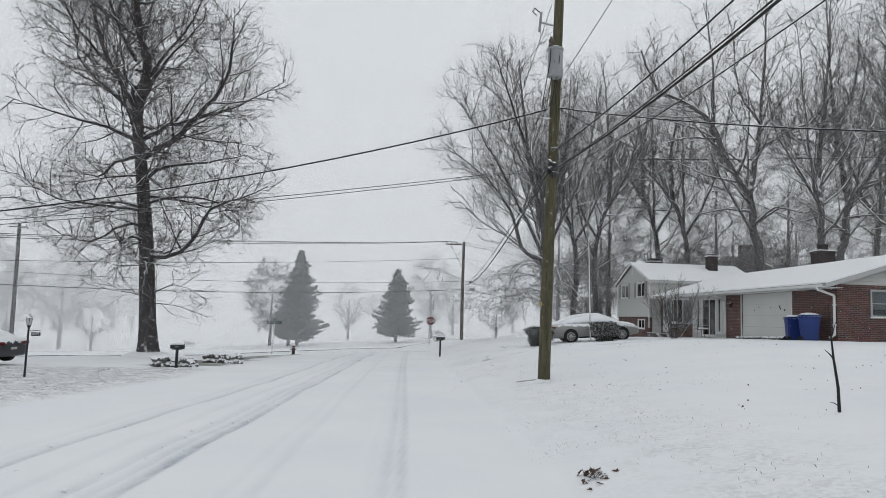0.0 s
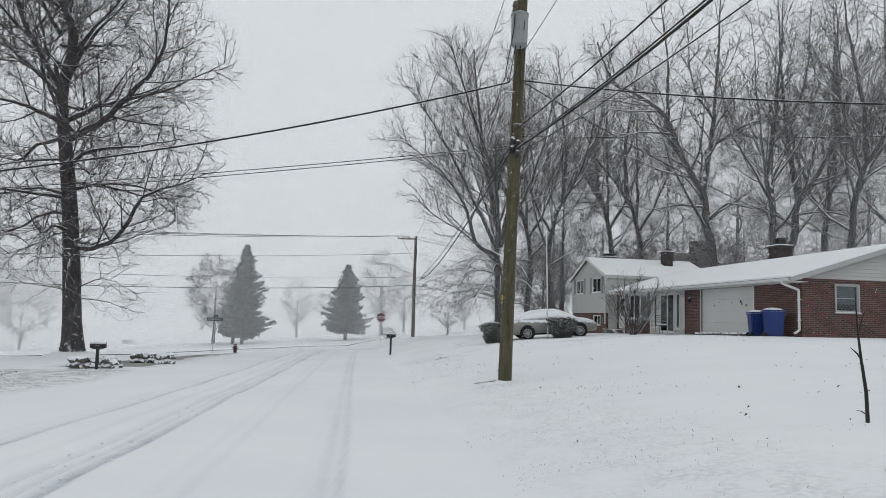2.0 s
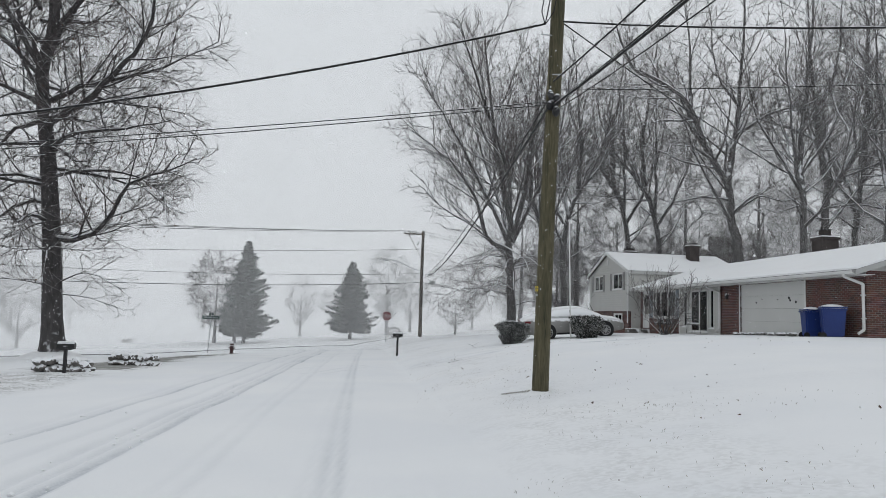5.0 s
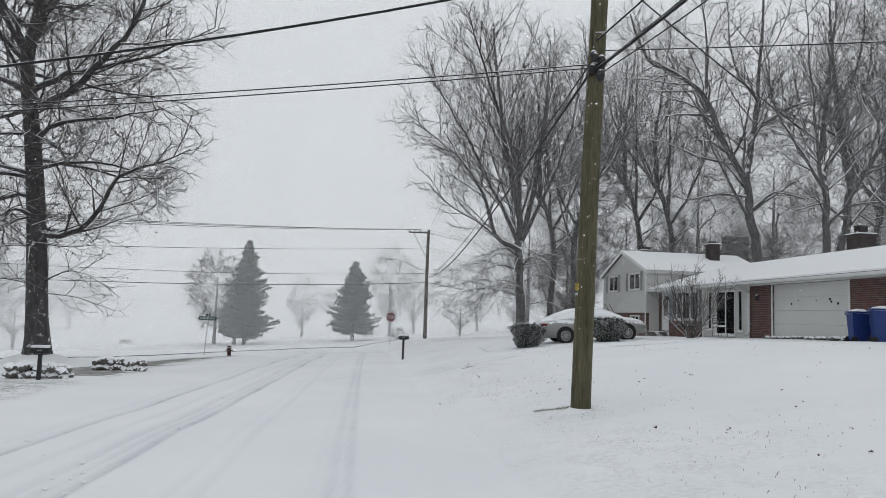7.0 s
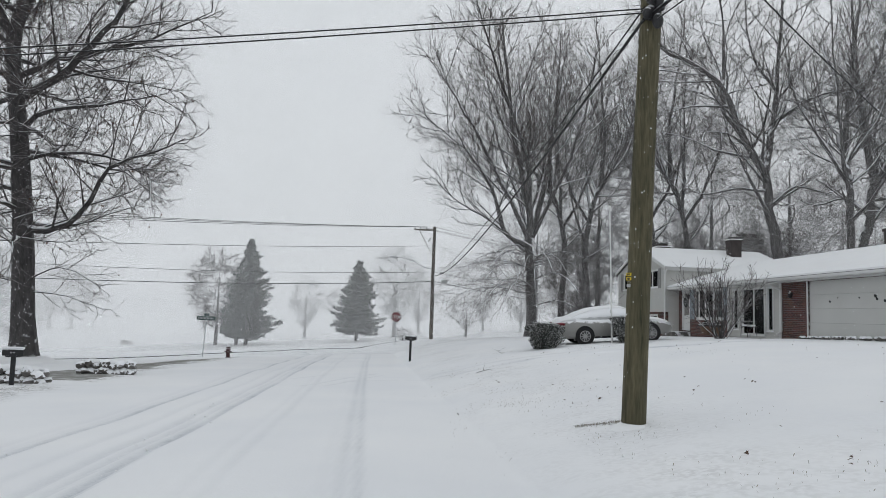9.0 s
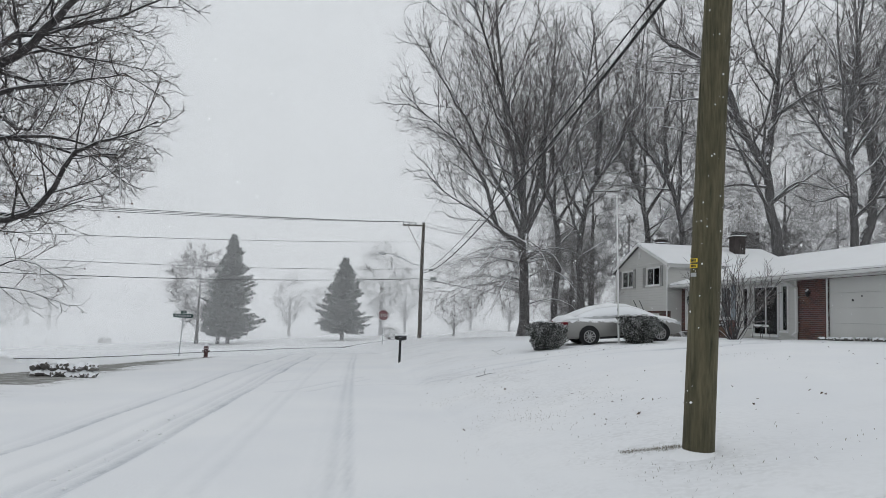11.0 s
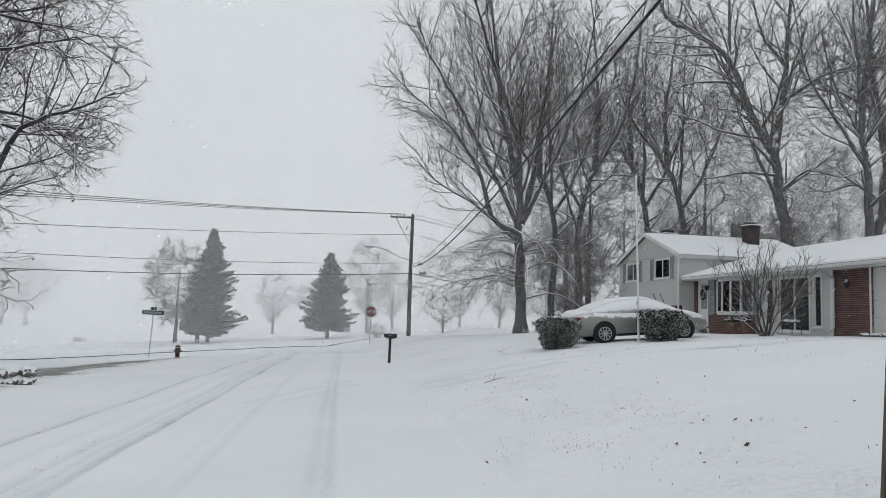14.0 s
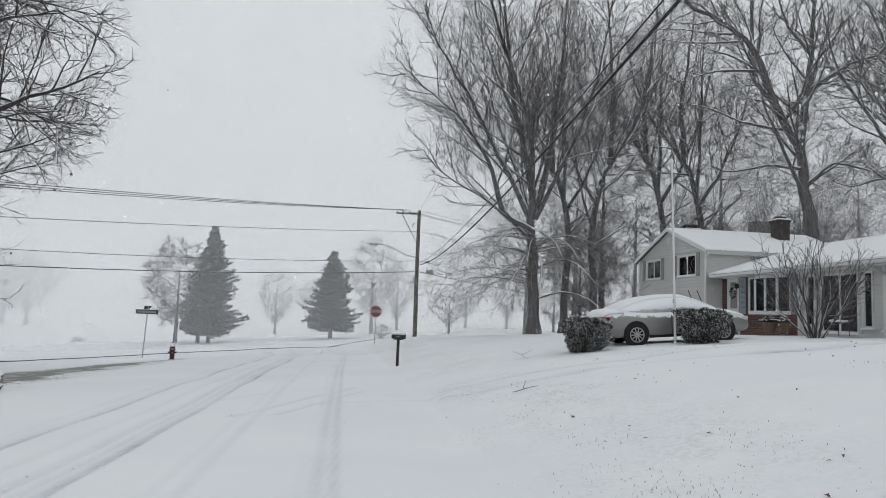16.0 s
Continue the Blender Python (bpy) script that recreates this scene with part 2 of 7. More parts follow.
def base_height(x, y):
    p = -0.0455 * y if y < 90 else -4.095 - 0.02 * (min(y, 200) - 90)
    p += (0.03 + 0.015 * smooth(35, 55, y) + 0.02 * smooth(65, 100, y)) * smooth(5, 25, y) * max(-60.0, min(0.0, x + 2))
    d = x - road_right(y)
    if d > 0:
        p += 2.0 * (0.7 + 0.3 * smooth(10, 30, y)) * (1 - math.exp(-min(d, 60) / 6)) * (1 - 0.35 * smooth(50, 80, y) - 0.65 * smooth(75, 90, y) * (1 - smooth(1, 12, x)))
    e = road_left(y) - x
    if e > 0:
        p += 0.05 * smooth(0, 0.8, e) * (1 - smooth(45, 54, y))
    return p


def height(x, y):
    return base_height(x, y) + 0.05 * (noise.noise((x * 0.35, y * 0.35, 0.3)) if abs(x) < 80 and y < 120 else 0)


def part(name, bm, material, parent=None, label="", smooth_shade=False):
    me = bpy.data.meshes.new(name)
    bm.to_mesh(me)
    bm.free()
    if smooth_shade:
        me.polygons.foreach_set("use_smooth", [True] * len(me.polygons))
    me.materials.append(material)
    ob = new(name, me)
    ob.parent = parent
    if label:
        tagged(ob, label)
    return ob


def thing(name, m, label, category, group="", kind=""):
    ob = new(name)
    ob.matrix_world = m
    ob.empty_display_size = 0.2
    return tagged(ob, label, category, group, kind)


def box(bm, x0, x1, y0, y1, z0, z1, bevel=0.0):
    r = bmesh.ops.create_cube(bm, size=1)
    vs = r["verts"]
    for v in vs:
        v.co = Vector((x0 + (v.co.x + 0.5) * (x1 - x0), y0 + (v.co.y + 0.5) * (y1 - y0), z0 + (v.co.z + 0.5) * (z1 - z0)))
    if bevel:
        es = list({e for v in vs for e in v.link_edges})
        bmesh.ops.bevel(bm, geom=es, offset=bevel, segments=2, affect="EDGES", profile=0.5)
    return bm


def boxed(*a, bevel=0.0):
    return box(bmesh.new(), *a, bevel=bevel)


def cyl(bm, p, q, r0, r1=None, sides=12):
    """A capped, tapered round bar from p to q."""
    p, q = Vector(p), Vector(q)
    r1 = r0 if r1 is None else r1
    m = Matrix.Translation((p + q) / 2) @ (q - p).to_track_quat("Z", "Y").to_matrix().to_4x4()
    bmesh.ops.create_cone(bm, cap_ends=True, segments=sides, radius1=r0, radius2=r1, depth=(q - p).length, matrix=m)
    return bm


def bar(*a, **k):
    return cyl(bmesh.new(), *a, **k)


def lathe(bm, profile, sides=16, m=Matrix()):
    rings = [[bm.verts.new(m @ Vector((r * math.cos(2 * math.pi * i / sides), r * math.sin(2 * math.pi * i / sides), z))) for i in range(sides)] for r, z in profile]
    for a, b in zip(rings, rings[1:]):
        for i in range(sides):
            bm.faces.new((a[i], a[(i + 1) % sides], b[(i + 1) % sides], b[i]))
    bm.faces.new(rings[0][::-1])
    bm.faces.new(rings[-1])
    return bm


def prism(bm, outline, y0, y1, axis="y"):
    """A flat outline of (a, b) pairs, pushed along an axis."""
    def at(a, b, c):
        return {"y": (a, c, b), "x": (c, a, b), "z": (a, b, c)}[axis]
    lo, hi = [bm.verts.new(at(a, b, y0)) for a, b in outline], [bm.verts.new(at(a, b, y1)) for a, b in outline]
    n = len(outline)
    bm.faces.new(lo[::-1])
    bm.faces.new(hi)
    for i in range(n):
        bm.faces.new((lo[i], lo[(i + 1) % n], hi[(i + 1) % n], hi[i]))
    bmesh.ops.recalc_face_normals(bm, faces=bm.faces)
    return bm


def tubes_mesh(name, stems, material, sides=3):
    """One mesh of many tapered stems; each stem is (points, radii), joined by equal point counts."""
    co, quads, base = [], [], 0
    by = {}
    for pts, rad in stems:
        by.setdefault(len(pts), []).append((pts, rad))
    for n, group in by.items():
        P = np.array([[tuple(p) for p in g[0]] for g in group], dtype=np.float64)
        R = np.array([g[1] for g in group], dtype=np.float64)
        T = np.gradient(P, axis=1)
        T /= np.linalg.norm(T, axis=2, keepdims=True) + 1e-9
        ref = np.where(np.abs(T[:, :1, 2:3]) > 0.9, np.array([[[1.0, 0, 0]]]), np.array([[[0, 0, 1.0]]]))
        A = np.cross(T, np.broadcast_to(ref, T.shape))
        A /= np.linalg.norm(A, axis=2, keepdims=True) + 1e-9
        B = np.cross(T, A)
        ang = 2 * np.pi * np.arange(sides) / sides
        V = P[:, :, None] + R[:, :, None, None] * (np.cos(ang)[None, None, :, None] * A[:, :, None] + np.sin(ang)[None, None, :, None] * B[:, :, None])
        b, k = len(group), sides
        idx = base + np.arange(b * n * k).reshape(b, n, k)
        nx = np.roll(idx, -1, axis=2)
        quads.append(np.stack([idx[:, :-1], nx[:, :-1], nx[:, 1:], idx[:, 1:]], axis=-1).reshape(-1, 4))
        co.append(V.reshape(-1, 3))
        base += b * n * k
    co, quads = np.concatenate(co), np.concatenate(quads)
    me = bpy.data.meshes.new(name)
    me.vertices.add(len(co))
    me.vertices.foreach_set("co", co.ravel())
    me.loops.add(quads.size)
    me.loops.foreach_set("vertex_index", quads.ravel().astype(np.int32))
    me.polygons.add(len(quads))
    me.polygons.foreach_set("loop_start", np.arange(0, quads.size, 4, dtype=np.int32))
    me.polygons.foreach_set("use_smooth", np.ones(len(quads), dtype=bool))
    me.update(calc_edges=True)
    me.materials.append(material)
    return me


# ---- ground: one sheet of snow to the horizon ----
def lines(*spans):
    out = []
    for a, b, s in spans:
        k = max(1, round((b - a) / s))
        out += [a + (b - a) * i / k for i in range(k)]
    return out + [spans[-1][1]]


TRACKS = ((-1.90, 0.055, 0.035, 0.45), (-2.08, 0.07, 0.045, 0.35), (-2.25, 0.05, 0.02, 0.1), (-4.58, 0.065, 0.05, 1.0), (-4.78, 0.06, 0.03, 0.4), (-5.02, 0.08, 0.045, 0.35), (-3.35, 0.07, 0.022, 0.2), (-3.62, 0.06, 0.016, 0.1), (-6.2, 0.055, 0.04, 1.0), (-6.36, 0.06, 0.02, 0.2), (-6.6, 0.10, 0.02, 0.12), (-5.5, 0.08, 0.02, 0.15))
ARCS = ((-4.2, 29.4, -2.5, 34.6, 0.05), (-3.5, 29.6, -2.2, 33.8, 0.05), (-5.6, 31.0, -4.2, 33.6, 0.05), (-3.0, 31.2, -0.2, 32.2, 0.06), (-0.2, 31.4, 4.0, 30.7, 0.14), (-0.2, 32.6, 4.2, 32.2, 0.14), (4.0, 30.7, 7.0, 30.6, 0.16), (7.0, 30.6, 11.0, 32.2, 0.3), (4.2, 32.2, 11.0, 35.0, 0.16))


def arc_mark(x, y):
    best = 0.0
    for x0, y0, x1, y1, w in ARCS:
        dx, dy = x1 - x0, y1 - y0
        t = ((x - x0) * dx + (y - y0) * dy) / (dx * dx + dy * dy)
        if -0.05 < t < 1.05:
            d = abs((x - x0) * dy - (y - y0) * dx) / math.hypot(dx, dy) + 0.05 * noise.noise((x * 0.8, y * 0.8, 9))
            best = max(best, math.exp(-(d / w) ** 2))
    return best


def ground():
    xs = lines((-1500, -300, 300), (-300, -80, 22), (-80, -30, 2.5), (-30, -10, 0.5), (-10, 1.2, 0.06), (1.2, 12, 0.2), (12, 16, 0.4), (16, 60, 2), (60, 300, 24), (300, 1500, 300))
    ys = lines((-800, -60, 150), (-60, -4, 4), (-4, 3, 0.5), (3, 16, 0.25), (16, 29, 0.35), (29, 35, 0.15), (35, 48, 0.35), (48, 72, 0.6), (72, 130, 2), (130, 400, 18), (400, 2500, 300))
    verts, track, grass = [], [], []
    for y in ys:
        rr, rl = road_right(y), road_left(y)
        for x in xs:
            z = height(x, y)
            d, tr, gr = x - rr, 0.0, 0.0
            if -8 < d < 0.3 and -4 < y < 75:
                fade = 1 - smooth(56, 74, y)
                for c, w, dep, sl in TRACKS:
                    k = (d - c + 0.045 * noise.noise((y * 0.12, c * 0.2, 0)) + 0.012 * noise.noise((y * 2.5, c, 7)) - 0.01 * max(0.0, y - 40)) / w
                    if abs(k) < 2.6:
                        f = math.exp(-k * k)
                        z -= 0.7 * dep * f * fade
                        z += 0.16 * dep * math.exp(-(abs(k) - 1.7) ** 2 * 4) * fade
                        tr = max(tr, sl * f * fade * (0.75 + 0.5 * noise.noise((x, y * 0.5, c))))
            if 29 < y < 36 and -6 < x < 11.5:
                f = arc_mark(x, y)
                z -= 0.04 * f
                tr = max(tr, 0.35 * f, 0.95 * math.exp(-((x - 6.9) / 0.75) ** 2 - ((y - 30.65) / 0.32) ** 2))
                z += 0.07 * math.exp(-((y - 30.1 - 0.12 * (5.5 - x) ** 2 * (x < 5.5)) / 0.22) ** 2) * smooth(0.8, 2.0, x) * (1 - smooth(4.6, 6.0, x)) * (0.7 + 0.6 * noise.noise((x * 1.5, y, 8)))
            if 0 < d < 14 and y < 60:
                z += 0.022 * noise.noise((x * 1.3, y * 1.3, 0)) + 0.005 * noise.noise((x * 4, y * 4, 3)) + 0.05 * math.exp(-((d - 0.5) / 0.35) ** 2) * (0.6 + noise.noise((x, y * 0.8, 4)))
                gr = max(0.0, 0.015 + (0.16 + 0.2 * noise.noise((x * 0.5, y * 0.3, 6))) * math.exp(-((d - 1.6) / 1.3) ** 2) + 0.05 * noise.noise((x * 0.35, y * 0.5, 2)))
            e = rl - x
            if -0.6 < e < 40 and y < 56:
                gr = 0.87 * smooth(-0.5, 0.8, e) * smooth(-0.6, 0.0, 0.42 + noise.noise((x * 0.12, y * 0.3, 5))) * (1 - smooth(27, 29, y))
                if 30 < y < 57:
                    wide = 3.6 * (57 - y) / 22
                    gr = max(gr, 1.0 * smooth(0.0, 0.4, e) * (1 - smooth(wide * 0.9, wide, e)))
                z += 0.02 * noise.noise((x * 2.5, y * 2.5, 1))
            verts.append((x, y, z))
            track.append(tr)
            grass.append(gr)
    w = len(xs)
    faces = [(j * w + i, j * w + i + 1, (j + 1) * w + i + 1, (j + 1) * w + i) for j in range(len(ys) - 1) for i in range(w - 1)]
    me = bpy.data.meshes.new("ground")
    me.from_pydata(verts, [], faces)
    for name, vals in (("track", track), ("grass", grass)):
        me.attributes.new(name, "FLOAT", "POINT").data.foreach_set("value", vals)
    me.polygons.foreach_set("use_smooth", [True] * len(faces))
    me.materials.append(GROUND)
    tagged(new("ground", me), "snow-covered road, lawns and fields with wheel tracks", "ground", kind="structure")


ground()


# ---- the house ----
HM = pose(15.05, 28.1, 0.4, -1.15, 0, 3.5)


def wall(name, u, v0, v1, z0, z1, holes, material, parent, label="", thick=0.2, along="v"):
    """An upright wall with real openings (v0, v1, z0, z1), as boxes joined edge to edge."""
    bm = bmesh.new()
    holes = [h for h in holes if h[1] > v0 and h[0] < v1]
    vs = sorted({v0, v1, *[min(v1, max(v0, q)) for h in holes for q in h[:2]]})
    zs = sorted({z0, z1, *[q for h in holes for q in h[2:]]})
    for a, b in zip(vs, vs[1:]):
        for lo, hi in zip(zs, zs[1:]):
            if any(h[0] < (a + b) / 2 < h[1] and h[2] < (lo + hi) / 2 < h[3] for h in holes):
                continue
            if along == "v":
                box(bm, u, u + thick, a, b, lo, hi)
            else:
                box(bm, a, b, u, u + thick, lo, hi)
    bmesh.ops.remove_doubles(bm, verts=bm.verts, dist=0.0005)
    return part(name, bm, material, parent, label)


BOARD = {}


def boards(parent, u, v0, v1, z0, z1, holes, along="v", step=0.145, edge=None):
    """Lap siding, board by board, cut round the openings; edge(z) narrows a gable."""
    z = z0
    while z < z1 - 0.02:
        top = min(z1, z + step)
        a, b = (v0, v1) if edge is None else edge(top)
        spans = [(a, b)]
        for h in holes:
            if h[2] < top - 0.01 and h[3] > z + 0.01:
                spans = [s for x, y in spans for s in ((x, min(y, h[0])), (max(x, h[1]), y)) if s[1] - s[0] > 0.02]
        for x, y in spans:
            key = (round(y - x, 3), round(top - z, 3), along)
            if key not in BOARD:
                bm = bmesh.new()
                prism(bm, [(0, 0.012), (-0.03, 0), (-0.036, 0.004), (-0.034, 0.014), (-0.003, top - z), (0, top - z)], 0, y - x, "y")
                if along == "u":
                    bmesh.ops.transform(bm, matrix=pose(0, 0, 0, 0, 0, 90) @ Matrix.Diagonal((1, -1, 1, 1)), verts=bm.verts)
                    bmesh.ops.recalc_face_normals(bm, faces=bm.faces)
                me = bpy.data.meshes.new("siding_board")
                bm.to_mesh(me)
                bm.free()
                me.materials.append(SIDING)
                BOARD[key] = me
            ob = new("siding_board", BOARD[key])
            ob.parent = parent
            ob.location = (u, x, z) if along == "v" else (x, u, z)
        z += step


def window(parent, u, v0, v1, z0, z1, leaves=2, bars=0, along="v", frame_mat=None, name="window"):
    """A framed window set in its opening: casing proud of the wall, sashes with mullions, glass, a sill."""
    frame_mat = frame_mat or WHITE
    holder = part(name, bmesh.new(), frame_mat, parent)
    def bx(bm, a, b, lo, hi, d0, d1):
        return box(bm, u + d0, u + d1, a, b, lo, hi) if along == "v" else box(bm, a, b, u + d0, u + d1, lo, hi)
    bm = bmesh.new()
    c = 0.055
    for q in ((v0 - c, v0, z0 - c, z1 + c), (v1, v1 + c, z0 - c, z1 + c), (v0, v1, z0 - c, z0), (v0, v1, z1, z1 + c)):
        bx(bm, *q, -0.05, 0.06)
    part("casing", bm, frame_mat, holder)
    part("sill", bx(bmesh.new(), v0 - 0.1, v1 + 0.1, z0 - c - 0.03, z0 - c, -0.09, 0.02), frame_mat, holder)
    part("sill_snow", bx(bmesh.new(), v0 - 0.09, v1 + 0.09, z0 - c + 0.002, z0 - c + 0.03, -0.085, -0.052), SNOW, holder)
    w = (v1 - v0) / leaves
    for i in range(leaves):
        a, b = v0 + i * w, v0 + (i + 1) * w
        bm, s = bmesh.new(), 0.036
        for q in ((a, a + s, z0, z1), (b - s, b, z0, z1), (a + s, b - s, z0, z0 + s), (a + s, b - s, z1 - s, z1)):
            bx(bm, *q, 0.0, 0.04)
        for k in range(bars):
            zc = z0 + (z1 - z0) * (k + 1) / (bars + 1)
            bx(bm, a + s, b - s, zc - 0.015, zc + 0.015, 0.005, 0.035)
        part("sash", bm, frame_mat, holder)
        g = part("pane", bx(bmesh.new(), a + s, b - s, z0 + s, z1 - s, 0.018, 0.022), GLASS, holder)
        g.visible_shadow = False
    return holder


def shutter(parent, u, v0, v1, z0, z1, material, name="shutter"):
    bm = bmesh.new()
    box(bm, u - 0.06, u - 0.03, v0, v0 + 0.05, z0, z1)
    box(bm, u - 0.06, u - 0.03, v1 - 0.05, v1, z0, z1)
    for zc in (z0, (z0 + z1) / 2 - 0.03, z1 - 0.06):
        box(bm, u - 0.06, u - 0.03, v0 + 0.05, v1 - 0.05, zc, zc + 0.06)
    z = z0 + 0.07
    while z < z1 - 0.09:
        box(bm, u - 0.05, u - 0.035, v0 + 0.05, v1 - 0.05, z, z + 0.04)
        z += 0.055
    part(name, bm, material, parent)


def roof(parent, u0, uc, u1, v0, v1, zeave, zridge, over, name):
    """Gable roof with the ridge along v: deck, snow on it, fascia and drip edge."""
    s = (zridge - zeave) / (uc - u0)
    def slope(lift, o, thick):
        return [(u0 - o, zeave - s * o + lift), (uc, zridge + lift), (u1 + o, zeave - s * o + lift), (u1 + o, zeave - s * o + lift - thick), (uc, zridge + lift - thick), (u0 - o, zeave - s * o + lift - thick)]
    part(name, prism(bmesh.new(), slope(0.0, over, 0.14), v0, v1), ROOFEDGE, parent, "dark roof deck edge")
    bm = prism(bmesh.new(), slope(0.07, over + 0.006, 0.066), v0 - 0.012, v1 + 0.012)
    part("roof_snow", bm, SNOW, parent, "even layer of fresh snow on the roof")
    return s


def make_house():
    house = thing("house", HM, "split-level brick and pale-sided house under snowy roofs", "house")
    ZB = -0.9
    front = [(3.1, 7.85, 0.0, 2.28), (10.28, 10.68, 0.26, 2.12), (10.95, 12.78, 0.06, 2.12), (13.2, 13.62, 0.28, 2.12), (14.6, 17.6, 0.72, 2.22), (18.35, 19.3, 0.03, 2.27)]
    # low wing: brick garage, white-sided sitting room, brick entry
    wall("wall", 0, -0.3, 9.72, ZB, 2.53, front, BRICK, house, "red brick wall")
    wall("wall", 0, 9.72, 14.1, ZB, 2.53, front, SIDING, house, "pale sided wall")
    wall("wall", 0, 14.1, 20.0, ZB, 2.53, front, BRICK, house, "red brick wall")
    boards(house, -0.004, 9.78, 14.1, -0.1, 2.52, [(h[0] - 0.07, h[1] + 0.07, h[2] - 0.1, h[3] + 0.07) for h in front])
    part("corner_board", boxed(-0.045, 0.0, 9.66, 9.78, -0.2, 2.52), WHITE, house)
    part("corner_board", boxed(-0.045, 0.0, 14.04, 14.16, -0.2, 2.52), WHITE, house)
    gable_hole = [(1.42, 2.34, 1.22, 2.24)]
    wall("wall", -0.301, 0.2, 8.0, ZB, 2.46, gable_hole, BRICK, house, "red brick gable wall", along="u")
    roof(house, 0, 4.0, 8.0, -0.72, 19.72, 2.68, 3.97, 0.7, "roof")
    part("gable_panel", prism(bmesh.new(), [(0.0, 2.465), (8.0, 2.465), (8.0, 2.53), (4.0, 3.81), (0.0, 2.53)], -0.28, -0.14), SIDING, house)
    boards(house, -0.284, 0, 8, 2.47, 3.83, [], "u", 0.145, lambda z: (max(0, min(3.9, (z - 2.54) / 0.3225)), min(8, max(4.1, 8 - (z - 2.54) / 0.3225))))
    # barge boards, fascia, gutter and downpipes
    for sgn in (0, 1):
        o = [(-0.7, 2.27), (4.0, 3.785), (4.0, 3.965), (-0.7, 2.45)]
        o = o if not sgn else [(8 - a, b) for a, b in o]
        part("barge_board", prism(bmesh.new(), o, -0.748, -0.722), TRIM, house)
    part("fascia", boxed(-0.725, -0.702, -0.72, 19.6, 2.27, 2.44), TRIM, house)
    part("soffit", boxed(-0.7, -0.004, -0.72, 19.6, 2.29, 2.31), WHITE, house)
    part("frieze_board", boxed(-0.03, -0.002, -0.3, 9.66, 2.285, 2.29 + 0.2), TRIM, house)
    part("gutter", prism(bmesh.new(), [(-0.728, 2.31), (-0.81, 2.33), (-0.84, 2.42), (-0.825, 2.42), (-0.80, 2.345), (-0.728, 2.325)], -0.7, 19.5), WHITE, house, "white half-round gutter")
    def pipe(v, foot):
        bm = bmesh.new()
        pts = [(-0.78, v, 2.33), (-0.75, v, 2.23), (-0.07, v, 2.0), (-0.07, v, foot + 0.13), (-0.28, v, foot)]
        for p, q in zip(pts, pts[1:]):
            cyl(bm, p, q, 0.05, sides=8)
        for z in (foot + 0.5, 1.6):
            box(bm, -0.125, -0.002, v - 0.06, v + 0.06, z, z + 0.04)
        part("downpipe", bm, WHITE, house)
    pipe(-0.22, 0.30)
    pipe(9.6, 0.1)
    # garage door
    door = part("garage_door", bmesh.new(), DOORWHITE, house, "white sectional garage door")
    for i in range(4):
        z0 = 0.09 + i * 0.55
        part("door_panel", boxed(0.06, 0.1, 3.1, 7.85, z0 if i else 0.0, min(2.28, z0 + 0.545), bevel=0.004), DOORWHITE, door)
    for v, z, q in ((6.6, 1.46, 0.045), (6.15, 1.6, 0.03), (5.0, 1.57, 0.03), (4.2, 1.62, 0.06), (4.12, 1.52, 0.05), (3.75, 1.45, 0.055)):
        part("door_peephole", lathe(bmesh.new(), [(q, -0.012), (q * 1.1, 0.0), (q * 0.8, 0.012)], 9, pose(0.056, v, z, 0, 90, 0)), BLACK, door, "dark chipped spot")
    for v in (3.02, 7.85):
        part("door_jamb", boxed(-0.02, 0.12, v, v + 0.08, 0.0, 2.283), WHITE, house)
    # a row of edging stones along the foot of the garage door and wall
    for k in range(22):
        bm = bmesh.new()
        bmesh.ops.create_icosphere(bm, subdivisions=2, radius=1.0)
        for q in bm.verts:
            q.co *= 1 + 0.3 * noise.noise(q.co * 1.4 + Vector((k * 7.1, 0, 0)))
        v = 3.0 + 0.245 * k
        bmesh.ops.transform(bm, matrix=pose(-0.14 + 0.05 * math.sin(k * 2.1), v, 0.27 - 0.03 * v) @ Matrix.Diagonal((0.1, 0.115, 0.085, 1)), verts=bm.verts)
        part("edging_stone", bm, STONE, house)
    # windows and doors of the low wing
    window(house, -0.302, 1.42, 2.34, 1.22, 2.24, 1, 1, "u", TRIM)
    part("curtain", boxed(1.42, 2.34, -0.15, -0.13, 1.5, 2.24), CURTAIN, house)
    window(house, 0.0, 10.28, 10.68, 0.26, 2.12, 1)
    window(house, 0.0, 13.2, 13.62, 0.28, 2.12, 1)
    window(house, 0.0, 10.95, 12.78, 0.06, 2.12, 2, name="sliding_door")
    part("curtain", boxed(0.14, 0.16, 11.9, 12.75, 0.1, 2.12), CURTAIN, house)
    # bay of five narrow lights, pushed out from the wall
    bay = part("bay_window", bmesh.new(), WHITE, house, "white five-light bow window")
    arc = [(14.62, 0.0), (15.12, -0.26), (15.75, -0.38), (16.45, -0.38), (17.08, -0.26), (17.58, 0.0)]
    part("bay_sill", prism(bmesh.new(), [(a, b) for b, a in arc] , 0.64, 0.72, "z"), WHITE, bay)
    part("bay_head", prism(bmesh.new(), [(a, b) for b, a in arc], 2.22, 2.28, "z"), WHITE, bay)
